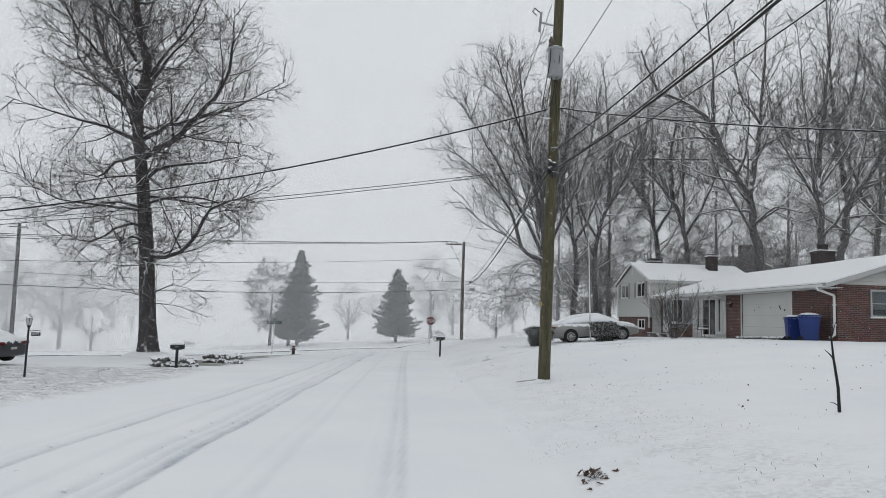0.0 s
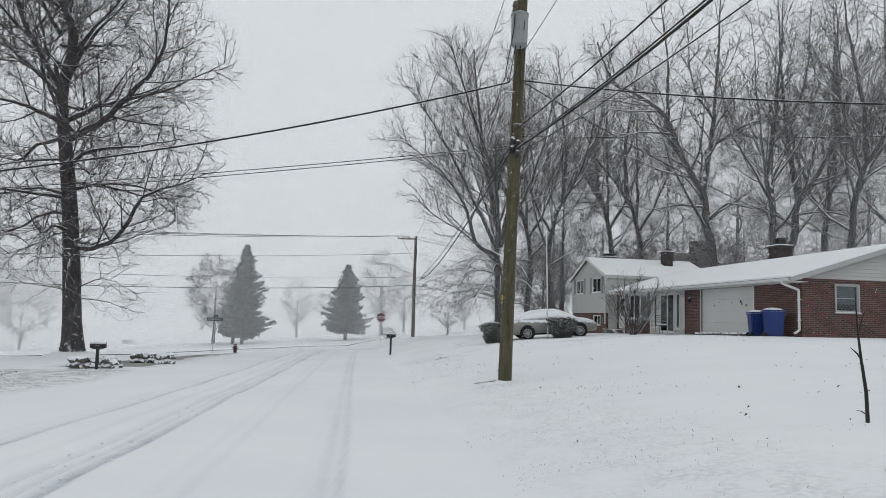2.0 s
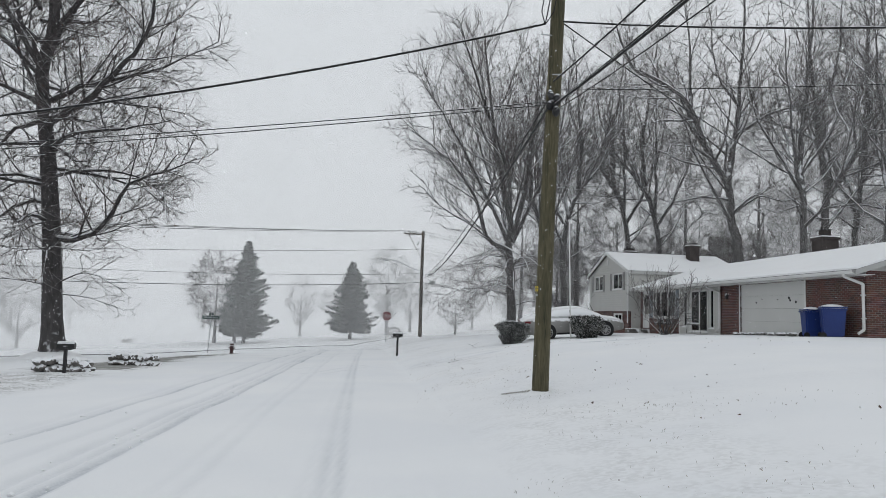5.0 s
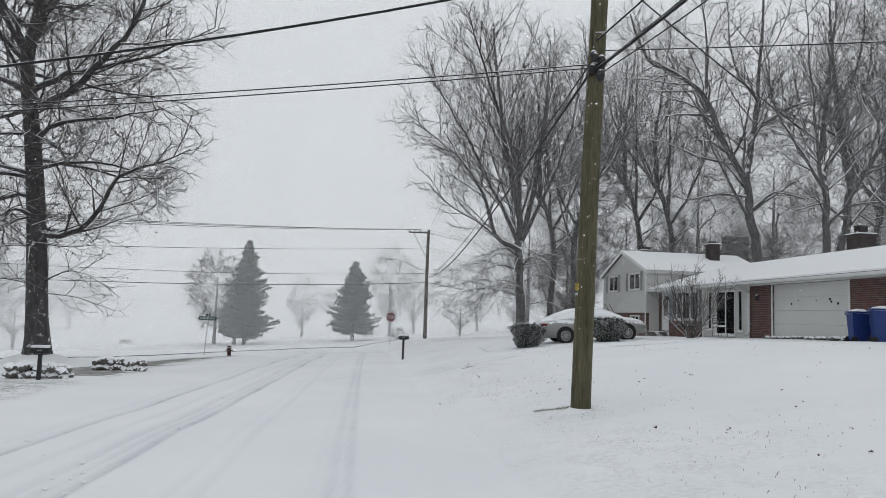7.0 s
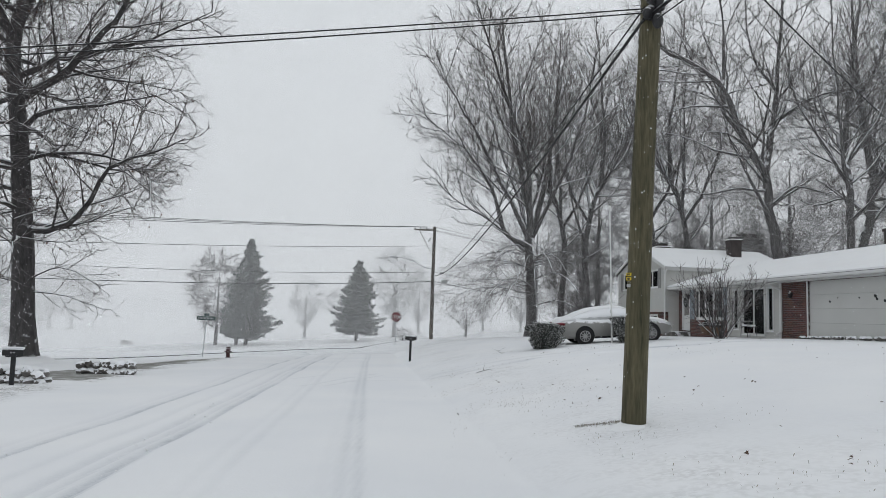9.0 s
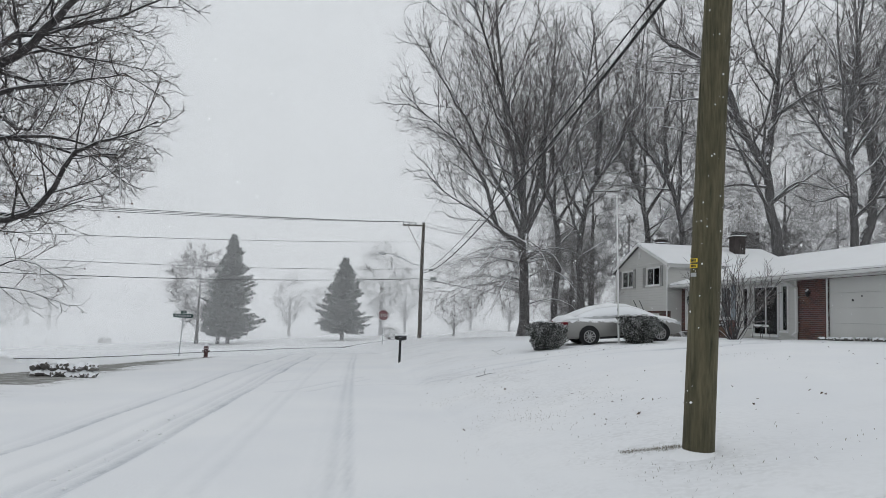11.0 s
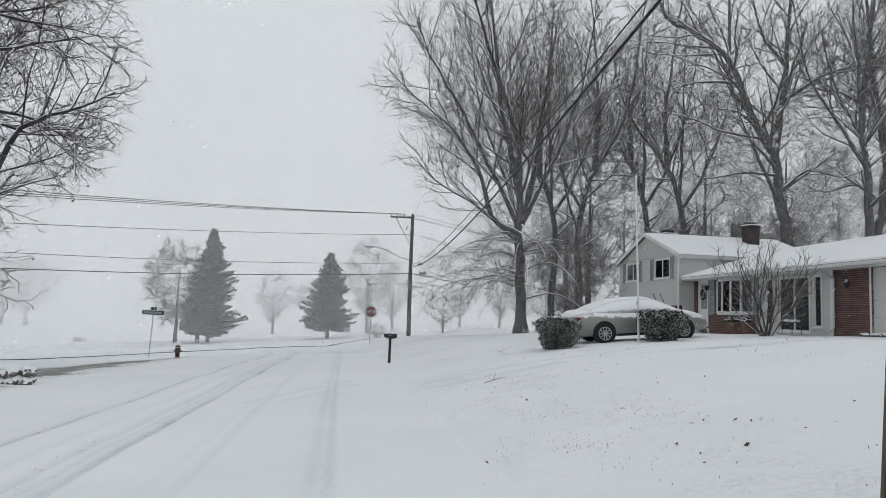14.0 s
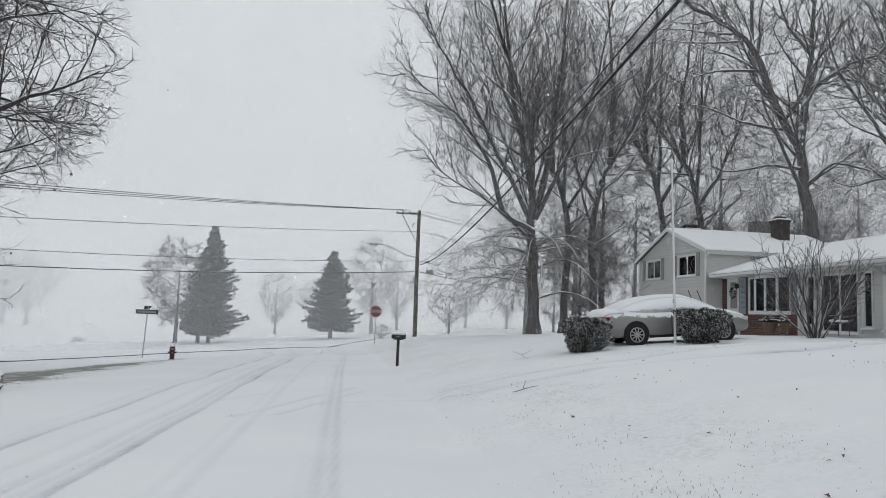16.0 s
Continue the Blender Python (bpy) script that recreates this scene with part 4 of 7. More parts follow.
def sweet_gum():
    """The great bare tree by the left kerb: one leaning stem, wide limbs that dip and rise, dangling seed balls."""
    rng = random.Random(7)
    line = bowed([(0, 0, 0), (-0.5, 0, 6.1), (-1.1, 0, 11), (-1.7, 0, 14.9), (-1.4, 0.1, 17.2), (-1.4, 0.1, 18.9), (-1.9, 0, 20.3), (-2.5, 0, 23.3), (-3.0, 0, 26.2), (-3.4, 0, 29.6)], 3)
    rad = [0.52 * max(0.05, 1 - p.z / 30.5) ** 0.8 + 0.02 for p in line]
    base = [(Vector((0, 0, -0.5)), 0.95), (Vector((0, 0, 0)), 0.80), (Vector((-0.02, 0, 0.5)), 0.66), (Vector((-0.06, 0, 1.1)), 0.58)]
    trunk = ([b[0] for b in base] + line[1:], [b[1] for b in base] + rad[1:])
    shapes = [
        ([(-0.5, 0, 6.3), (0.6, -0.1, 6.2), (2.2, -0.3, 6.9), (3.5, -0.5, 9.1), (5.2, -0.7, 9.8), (7.1, -1.0, 10.5)], 0.19),
        ([(-0.9, 0, 9.4), (1.0, 0.4, 10.0), (3.5, 0.8, 9.7), (5.3, 1.0, 8.6)], 0.12),
        ([(-1.1, 0, 10.8), (0.7, -0.8, 11.6), (3.6, -1.6, 11.8), (6.0, -2.0, 12.2)], 0.15),
        ([(-1.4, 0, 12.2), (0.8, -0.6, 13.2), (2.5, -1.0, 14.8), (4.0, -1.4, 16.4), (4.6, -1.6, 18.4), (4.7, -1.8, 21.3)], 0.23),
        ([(-1.6, 0, 13.3), (0, 0.8, 14.6), (1.4, 1.4, 15.2), (3.8, 2.2, 16.3), (6.6, 3.0, 18.4)], 0.19),
        ([(-1.6, 0.1, 15.6), (-0.4, -0.8, 17.2), (1.2, -1.8, 18.4), (3.3, -2.6, 20.3)], 0.16),
        ([(-1.4, 0.1, 17.2), (-0.3, 0.6, 19.4), (1.0, 1.2, 21.8), (1.3, 1.8, 25.5)], 0.14),
        ([(-1.6, 0, 13.4), (-3.2, -0.6, 14.0), (-5.4, -1.2, 14.5), (-8.9, -1.8, 15.4)], 0.17),
        ([(-1.7, 0, 14.9), (-3.8, 0.6, 16.7), (-6.4, 1.2, 19.1), (-7.5, 1.6, 23.3)], 0.22),
        ([(-1.7, 0, 15.2), (-3.5, -0.9, 18.6), (-4.2, -1.6, 21.8), (-4.6, -2.2, 26.5)], 0.19),
        ([(-1.4, 0, 12.4), (-3.3, 0.9, 12.2), (-4.9, 1.6, 11.3), (-8.0, 2.2, 12.5)], 0.14),
        ([(-0.9, 0, 9.1), (-2.1, -0.7, 9.4), (-4.5, -1.6, 8.8), (-7.5, -2.4, 9.3)], 0.13),
        ([(-0.8, 0, 8.0), (-2.3, 0.7, 8.2), (-4.9, 1.5, 7.1), (-7.4, 2.0, 7.6)], 0.14),
        ([(-0.7, 0, 7.2), (-1.7, -0.5, 6.5), (-3.6, -1.2, 5.5)], 0.07),
        ([(-1.1, 0, 11.2), (-2.4, -1.4, 10.8), (-5.0, -2.8, 9.9)], 0.10),
        ([(-0.1, 0, 3.8), (1.7, -0.6, 4.5), (3.9, -1.1, 3.6)], 0.045),
        ([(-0.2, 0, 3.3), (1.5, 0.5, 3.2), (3.2, 0.9, 2.5)], 0.04),
        ([(-0.2, 0, 3.7), (-1.5, -0.5, 3.9), (-3.9, -1.0, 4.4)], 0.05),
    ]
    # limbs that reach towards the road and away from it
    for k in range(22):
        z = 5.5 + 17.5 * (k + rng.random() * 0.6) / 22
        away = 1 if k % 2 else -1
        a = away * (1.57 + rng.uniform(-0.7, 0.7))
        x0 = -0.11 * z
        ln = rng.uniform(5.5, 8.0) * (1 - 0.35 * smooth(14, 24, z)) * (0.75 + 0.25 * smooth(5, 9, z))
        rise = 0.05 + 0.75 * smooth(10, 22, z)
        c, s = math.cos(a), math.sin(a)
        shapes.append(([(x0, 0, z), (x0 + c * ln * 0.35, s * ln * 0.35, z + ln * 0.35 * rise * 0.6), (x0 + c * ln * 0.7, s * ln * 0.7, z + ln * 0.7 * rise * 0.8 + rng.uniform(-0.6, 0.4)), (x0 + c * ln, s * ln, z + ln * (rise + 0.1))], 0.12))
    reach = domed((-1.7, 0, 15.3), (9.8, 9.4, 15.4), 0.7, 1)
    habit = ((1.9, 0.46, 1.6, 0.14, 0.03, 0.9, 0.12, 0.032), (2.4, 0.5, 1.0, 0.11, 0.045, 0.75, 0.1, 0.019), (2.7, 0.55, 0.7, 0.13, 0.05, 0.65, 0.12, 0.0125), (1.7, 0.5, 0.4, 0.1, 0.05, 0.6, 0.15, 0.008))
    limbs, out = [], ([], [])
    for pts, r in shapes:
        L = bowed(pts, 3)
        L = [p + Vector((rng.uniform(-0.07, 0.07), rng.uniform(-0.07, 0.07), rng.uniform(-0.07, 0.07))) * (i > 1) for i, p in enumerate(L)]
        R = [max(0.02, r * (1 - 0.85 * i / (len(L) - 1))) for i in range(len(L))]
        limbs.append((L, R))
        ramify(rng, L, R, reach, 0 if r > 0.06 else 1, habit, out)
    top = [i for i, p in enumerate(line) if p.z > 17]
    ramify(rng, [line[i] for i in top], [rad[i] * 0.6 for i in top], reach, 0, habit, out)
    ob = tree("sweet_gum_tree", pose(-19.05, 41.2, height(-19.05, 41.2)), [trunk] + limbs + out[0], out[1], "tall bare tree with snow on its limbs and dangling seed balls", sides=7)
    # seed balls hanging from the shoots
    bm = bmesh.new()
    for k in range(330):
        s = out[1][rng.randrange(len(out[1]))]
        p = s[0][-1] - Vector((0, 0, 0.10))
        bmesh.ops.create_icosphere(bm, subdivisions=1, radius=0.032 + 0.02 * rng.random(), matrix=Matrix.Translation(p))
    tagged(part("hanging_seed", bm, LEAF, ob), kind="stuff")
    # wind-blown snow caught in the bark
    bm = bmesh.new()
    for k in range(240):
        z, a = 0.3 + 9 * rng.random() ** 1.6, rng.uniform(3.4, 6.0)
        r = 0.62 - 0.06 * z if z < 1.2 else 0.53 - 0.0175 * z
        c = Vector((-0.085 * z + r * math.cos(a), r * math.sin(a), z))
        bmesh.ops.create_icosphere(bm, subdivisions=1, radius=0.008 + 0.02 * rng.random() ** 3, matrix=Matrix.Translation(c) @ Matrix.Diagonal((1, 1, 1.6, 1)))
    tagged(part("snow_flecks", bm, SNOW, ob), kind="stuff")
    # snow drifted round the foot
    bm = bmesh.new()
    lathe(bm, [(1.9, -0.2), (1.5, 0.08), (1.1, 0.25), (0.75, 0.34), (0.1, 0.36)], 20)
    part("foot_snow", bm, SNOW, ob, smooth_shade=True)
    return ob


UPRIGHT = ((1.3, 0.44, 2.0, 0.12, 0.035, 0.74, 0.14, 0.040), (1.7, 0.5, 1.2, 0.13, 0.04, 0.62, 0.1, 0.021), (2.0, 0.55, 0.9, 0.14, 0.05, 0.58, 0.12, 0.015), (2.6, 0.5, 0.5, 0.1, 0.05, 0.55, 0.15, 0.0105))
OPEN = ((1.15, 0.42, 1.8, 0.18, 0.03, 0.85, 0.12, 0.042), (1.4, 0.5, 1.2, 0.14, 0.04, 0.7, 0.1, 0.024), (1.6, 0.55, 0.9, 0.13, 0.05, 0.62, 0.12, 0.0165))
DROOP = ((1.0, 0.5, 1.0, 0.15, 0.0, 0.7, 0.1, 0.03), (2.0, 0.5, 0.9, 0.2, 0.01, 0.75, 0.12, 0.014), (3.0, 0.5, 0.45, 0.22, 0.02, 0.7, 0.12, 0.010))


def hardwood(seed, leaders, centre, radii, foot=0.3, low=(), habit=UPRIGHT, bare=4.0):
    """A tall bare hardwood from its leaders, each a few (x, y, z) from the foot or a fork, branching within a domed crown; low are drooping boughs."""
    rng = random.Random(seed)
    reach = domed(centre, radii, foot, seed)
    trunk, out = [], ([], [])
    for pts, rr in leaders:
        L = bowed(pts, 3)
        L = [p + Vector((rng.uniform(-0.12, 0.12), rng.uniform(-0.12, 0.12), 0)) * (i > 1) for i, p in enumerate(L)]
        m = len(L) - 1
        R = [rr * 0.9 * (1 - 0.86 * (i / m) ** 0.9) for i in range(m + 1)]
        if pts[0][2] < 0.1:
            R[0] = rr * 1.5
        trunk.append((L, R))
        k = next((i for i, p in enumerate(L) if p.z > bare), 0)
        ramify(rng, L[k:], R[k:], reach, 0, habit, out)
    for a, ln, z in low:
        c, s = math.cos(a), math.sin(a)
        L = bowed([(0, 0, z), (c * ln * 0.4, s * ln * 0.4, z + 0.5), (c * ln * 0.75, s * ln * 0.75, z + 0.1), (c * ln, s * ln, z - 0.9)], 2)
        R = [0.05 * (1 - 0.8 * i / (len(L) - 1)) for i in range(len(L))]
        trunk.append((L, R))
        ramify(rng, L, R, lambda p: 0.0, 1, DROOP, out)
    return trunk + out[0], out[1]


def spruce(seed, H, R):
    """Conifer: tapering trunk, whorls of drooping boughs, each a spray of small needle clumps."""
    rng = random.Random(seed)
    trunk = [([Vector((0, 0, H * i / 8 - 0.3)) for i in range(9)], [0.28 * (1 - i / 8.3) for i in range(9)])]
    boughs, verts, faces = [], [], []
    z = 1.3
    while z < H - 0.25:
        f = z / H
        rr = R * (1 - f ** 1.45) * (0.7 + 0.3 * smooth(0.0, 0.15, f)) + 0.10
        for k in range(12 if f < 0.7 else 8):
            a = rng.uniform(0, 6.283)
            ln = rr * (rng.uniform(0.5, 0.92) if rng.random() < 0.8 else rng.uniform(0.92, 1.12)) * (1 + 0.4 * noise.noise((math.cos(a) * 1.4 + seed, math.sin(a) * 1.4, z * 0.55)))
            L = stem(rng, Vector((0, 0, z + rng.uniform(-0.2, 0.2))), Vector((math.cos(a), math.sin(a), 0.5 * f - 0.22)), ln, 0.035, 0.012, 5, 0.06, 0.07 + 0.07 * f)
            boughs.append(L)
            cnt = int(8 + ln * 10)
            for j in range(cnt):
                t = 0.18 + 0.82 * (j + rng.random()) / cnt
                i = min(4, int(t * 5))
                c = L[0][i].lerp(L[0][i + 1], t * 5 - i) + Vector((rng.uniform(-0.22, 0.22), rng.uniform(-0.22, 0.22), rng.uniform(-0.16, 0.08))) * (0.9 + 0.35 * t)
                d = Vector((math.cos(a + rng.uniform(-1.1, 1.1)), math.sin(a + rng.uniform(-1.1, 1.1)), rng.uniform(-0.1, 1.3))).normalized()
                s = d.cross(Vector((0, 0, 1))).normalized()
                w, l2 = rng.uniform(0.09, 0.16), rng.uniform(0.2, 0.38)
                b = len(verts)
                verts += [c - d * l2 * 0.4, c + s * w, c + d * l2, c - s * w, c + Vector((0, 0, w * 0.8)), c - Vector((0, 0, w))]
                faces += [(b, b + 1, b + 4), (b + 1, b + 2, b + 4), (b + 2, b + 3, b + 4), (b + 3, b, b + 4), (b + 1, b, b + 5), (b + 2, b + 1, b + 5), (b + 3, b + 2, b + 5), (b, b + 3, b + 5)]
        z += 0.30 - 0.06 * f
    return trunk, boughs, verts, faces


def put_spruce(x, y, seed, H, R, zb=None):
    trunk, boughs, verts, faces = spruce(seed, H, R)
    ob = thing("spruce_tree", pose(x, y, height(x, y) if zb is None else zb), "dark spruce dusted with snow, boughs to the ground", "tree", "spruces beyond the junction")
    for nm, me in (("trunk", tubes_mesh("trunk", trunk, BARK, 8)), ("boughs", tubes_mesh("boughs", boughs, BARK, 3))):
        new(nm, me).parent = ob
    me = bpy.data.meshes.new("needles")
    me.from_pydata([tuple(v) for v in verts], [], faces)
    me.materials.append(NEEDLE)
    new("needles", me).parent = ob


sweet_gum()
put_spruce(-24.9, 103.0, 3, 14.6, 4.1)
put_spruce(-26.6, 104.5, 4, 9.0, 2.9)
put_spruce(-10.2, 106.0, 5, 11.2, 4.2)

LABEL = "bare hardwood with snow along its limbs"
droop = random.Random(6)
LOW = [(droop.uniform(0, 6.283), droop.uniform(3.5, 7.5), droop.uniform(2.0, 6.0)) for _ in range(26)]
kinds = [
    # broad crown that leans out over the junction
    hardwood(11, [([(0, 0, -0.3), (-0.1, 0, 3.5), (-0.3, 0, 6.7), (-0.5, 0.2, 9.7), (-1.4, 0.3, 13.5), (-2.1, 0.4, 18.3), (-2.8, 0.5, 23.5)], 0.42),
                  ([(-0.2, 0, 6.3), (-2.1, -0.4, 7.3), (-2.9, -0.6, 9.7), (-4.0, -0.8, 11.6), (-5.9, -1, 13.5), (-8.4, -1.2, 15.2)], 0.24),
                  ([(-0.3, 0, 6.8), (-1.7, 0.6, 9.7), (-2.9, 1, 12), (-4.4, 1.3, 15), (-6.4, 1.8, 18.3), (-7.4, 2, 20.6)], 0.24),
                  ([(-0.3, 0.1, 8), (-0.8, -1.2, 12), (-2.4, -2.4, 16), (-4, -3.4, 20), (-5, -4, 22.5)], 0.2),
                  ([(0, 0, 7.5), (0.9, 0.6, 12), (1.2, 1.2, 14.6), (1.6, 1.6, 18.3), (2, 2, 23)], 0.24),
                  ([(-0.1, 0, 7), (1.5, -1.4, 11), (2.8, -2.4, 15), (3.6, -3, 20)], 0.18),
                  ([(-0.2, 0.2, 6.8), (-1.2, 2.6, 11), (-2.6, 4.4, 16), (-3.4, 5.4, 21)], 0.18),
                  ([(-0.2, 0, 5.6), (-2.8, 0.6, 8), (-5.2, 1.2, 9.4), (-7.4, 1.6, 11.4)], 0.14)], (-2.2, 0.3, 15.2), (8.2, 7.0, 10.2), 0.42, LOW),
    # tall and straight, forking high up
    hardwood(12, [([(0, 0, -0.3), (0.2, 0, 5), (0.3, 0, 9.6), (-0.4, 0, 12.9), (-1.4, 0, 14.7), (-3.6, -0.4, 17.2), (-5.4, -0.8, 19.6), (-6.8, -1.2, 24.5)], 0.40),
                  ([(-1.3, 0, 14.5), (-1.4, 0.3, 18.1), (-1.1, 0.6, 21.6), (-0.4, 0.8, 26), (0.2, 1.0, 31)], 0.27),
                  ([(0.1, 0, 11.2), (1.8, -0.8, 14.5), (3.0, -1.4, 18.5), (4.2, -2.2, 27)], 0.2),
                  ([(0.3, 0, 9.0), (2.2, 1.4, 11), (3.8, 2.4, 14.5), (5.0, 3.4, 21)], 0.16),
                  ([(-0.2, 0, 12), (-0.8, -2.0, 16), (-1.4, -3.6, 20), (-1.8, -4.6, 27)], 0.18),
                  ([(-0.8, 0, 13.6), (-1.6, 2.2, 17), (-2.4, 3.6, 21), (-2.8, 4.2, 28)], 0.17),
                  ([(0.2, 0, 7.5), (-2.0, 0.6, 9), (-4.2, 1.0, 10.4)], 0.09)], (-1.0, 0.2, 20), (7.0, 6.2, 12.4), 0.35, habit=OPEN, bare=6.0),
    # great leaning trunk, forked half way
    hardwood(13, [([(0, 0, -0.3), (0.1, 0, 4), (-0.1, 0, 7.3), (-0.6, 0, 10), (-1.1, 0, 12.9), (-3.0, -0.4, 15.6), (-4.6, -0.8, 18.9), (-7.1, -1.2, 20.7), (-9.5, -1.5, 21.6), (-11, -1.8, 25)], 0.56),
                  ([(-1.0, 0, 12.7), (-0.4, 0.5, 15.5), (0.2, 0.8, 17.6), (0.4, 0.9, 20.8), (0.9, 1.0, 27), (1.0, 1.0, 32)], 0.36),
                  ([(-3.0, -0.4, 15.6), (-4.0, 0.6, 18.1), (-3.6, 1.2, 21.8), (-3.8, 1.6, 26), (-4.4, 1.8, 31)], 0.24),
                  ([(-0.6, 0, 10.2), (1.0, -0.8, 11.7), (3.0, -1.4, 11.2), (5.4, -1.8, 12.4)], 0.15),
                  ([(-0.8, 0, 11.4), (-3.0, 0.8, 11.6), (-5.4, 1.4, 11.2), (-7.4, 1.6, 12.6)], 0.15),
                  ([(-4.2, -0.7, 17.6), (-6.4, 0.8, 18.0), (-8.6, 1.8, 17.4)], 0.14),
                  ([(-2.4, -0.3, 14.6), (-4.6, -1.8, 15.2), (-7.2, -3.0, 15.0)], 0.14),
                  ([(0.1, 0.7, 17), (2.2, -0.4, 18.6), (4.6, -1.2, 20.0), (6.6, -1.8, 27)], 0.19),
                  ([(0.3, 0.8, 19.6), (-1.0, 2.0, 23), (-1.4, 3.2, 30)], 0.18)], (-2.2, -0.2, 20.5), (9.8, 6.8, 12.6), 0.5, habit=OPEN, bare=6.0),
]
protos = {}


def forest(kind, x, y, turn=0.0, size=1.0, tall=1.0, group="trees behind the house", label=LABEL):
    m = pose(x, y, height(x, y), 0, 0, turn)
    if kind not in protos:
        protos[kind] = tree("hardwood_tree", m, *kinds[kind], label, group)
        ob = protos[kind]
    else:
        ob = copy_thing(protos[kind], m)
        tagged(ob, label, "tree", group)
    ob.scale = (size, size, size * tall)
    return ob


for row in ((0, 7.4, 60.5, 0, 1.08), (1, 10.7, 66.2, 0, 0.84), (1, 12.8, 65.7, 200, 0.88), (1, 20.3, 72.5, 0, 1.0, 1.05), (1, 22.8, 70.6, 0, 1.0), (2, 25.9, 59.9, 0, 1.0), (2, 33.4, 61.5, 165, 0.95, 1.05), (1, 29.4, 56.7, 250, 0.95), (2, 43.0, 62, 190, 1.05), (1, 36.0, 56, 100, 1.0), (1, 38.5, 64, 210, 1.05)):
    forest(*row)

# far young trees beyond the junction and down the left side
def young(seed, H, W, r, count, tw, slope=1.0, foot=0.3):
    rng = random.Random(seed)
    stems = [([Vector((0, 0, -0.4)), Vector((0.02, 0, H * 0.1)), Vector((0.05, 0, H * 0.22)), Vector((0.0, 0.05, H * 0.42)), Vector((0.03, 0.0, H * 0.7))], [r * 1.3, r, r * 0.85, r * 0.55, r * 0.2])]
    out = crown(rng, stems, dome(rng, (0, 0, H * 0.58), (W, W, H * 0.45), count, foot), slope, tw, 5, 0.06 * H + 0.2, low=H * 0.09, every=1)
    return stems + out[0], out[1]


kinds += [young(21, 10, 3.4, 0.2, 280, 0.014, 1.3), young(22, 6, 3.4, 0.15, 260, 0.012, 0.6), young(23, 22, 5.6, 0.3, 300, 0.021, 1.2), young(24, 12, 4.4, 0.22, 500, 0.021, 0.9, 0.65)]
FAR = "far bare tree, pale in the falling snow"
for kind, x, y, turn, size in ((6, -30.2, 107, 0, 1.12), (3, -22.0, 132, 60, 1.1), (4, -17.0, 150, 30, 1.6), (3, -5.6, 122, 200, 1.5), (3, -1.8, 138, 130, 1.2), (4, 5.6, 112, 10, 1.0), (4, -3.2, 90, 70, 0.35), (3, 9.5, 128, 40, 0.9), (3, 15, 120, 310, 0.9), (4, 20, 110, 200, 1.2), (6, 13.2, 71, 40, 0.8), (5, 15.5, 72.7, 90, 0.95), (6, 22.5, 70, 130, 0.85), (6, 30.5, 69, 220, 0.9), (3, -67.0, 112, 20, 1.7), (4, -61.0, 111, 80, 1.45), (3, -83.0, 116, 140, 2.0), (4, -77.0, 113, 300, 1.9), (3, -88.0, 124, 250, 2.0), (4, -96, 196, 0, 3.0), (4, -104, 200, 40, 3.4), (4, -112, 196, 90, 3.2), (4, -120, 192, 200, 3.4), (4, -128, 190, 10, 3.2)):
    forest(kind, x, y, turn, size, 1.0, "far trees", FAR)
rng = random.Random(31)
for k in range(4):
    x = 31 + 8.0 * k + rng.uniform(-0.8, 0.8)
    forest(5, x, 84 - 0.1 * (x - 23) + rng.uniform(-2, 5), rng.uniform(0, 360), rng.uniform(1.0, 1.3))
for k in range(11):
    x = 14 + 6.0 * k + rng.uniform(-1.2, 1.2)
    forest(5, x, 98 - 0.28 * (x - 14) + rng.uniform(-5, 8), rng.uniform(0, 360), rng.uniform(0.8, 1.15), 1.0, "far trees", FAR)


# ---- haze of falling snow, added as white see-through sheets, thickening with distance ----
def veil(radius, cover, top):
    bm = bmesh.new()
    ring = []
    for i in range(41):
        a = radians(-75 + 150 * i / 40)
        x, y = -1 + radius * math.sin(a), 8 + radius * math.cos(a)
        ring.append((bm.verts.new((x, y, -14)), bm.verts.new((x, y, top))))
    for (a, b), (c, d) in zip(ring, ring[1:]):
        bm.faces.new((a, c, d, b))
    ob = part("snowfall", bm, veil_mat("haze_sheet", cover))
    tagged(ob, "curved white see-through sheet standing in for snowfall haze", "snowfall", kind="structure")


# added shells that pale whatever stands behind them, in place of real haze
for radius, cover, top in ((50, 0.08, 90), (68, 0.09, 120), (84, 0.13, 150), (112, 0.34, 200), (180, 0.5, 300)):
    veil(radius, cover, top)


# ---- poles and wires ----
def span(name, pts, r, material, label):
    me = tubes_mesh(name, [([Vector(p) for p in pts], [r] * len(pts))], material, 6)
    return tagged(new(name, me), label, "cable", "overhead lines")


def sagging(a, b, sag, n=24, s1=1.0):
    a, b = Vector(a), Vector(b)
    return [a.lerp(b, s1 * i / n) - Vector((0, 0, 4 * sag * (s1 * i / n) * (1 - s1 * i / n))) for i in range(n + 1)]


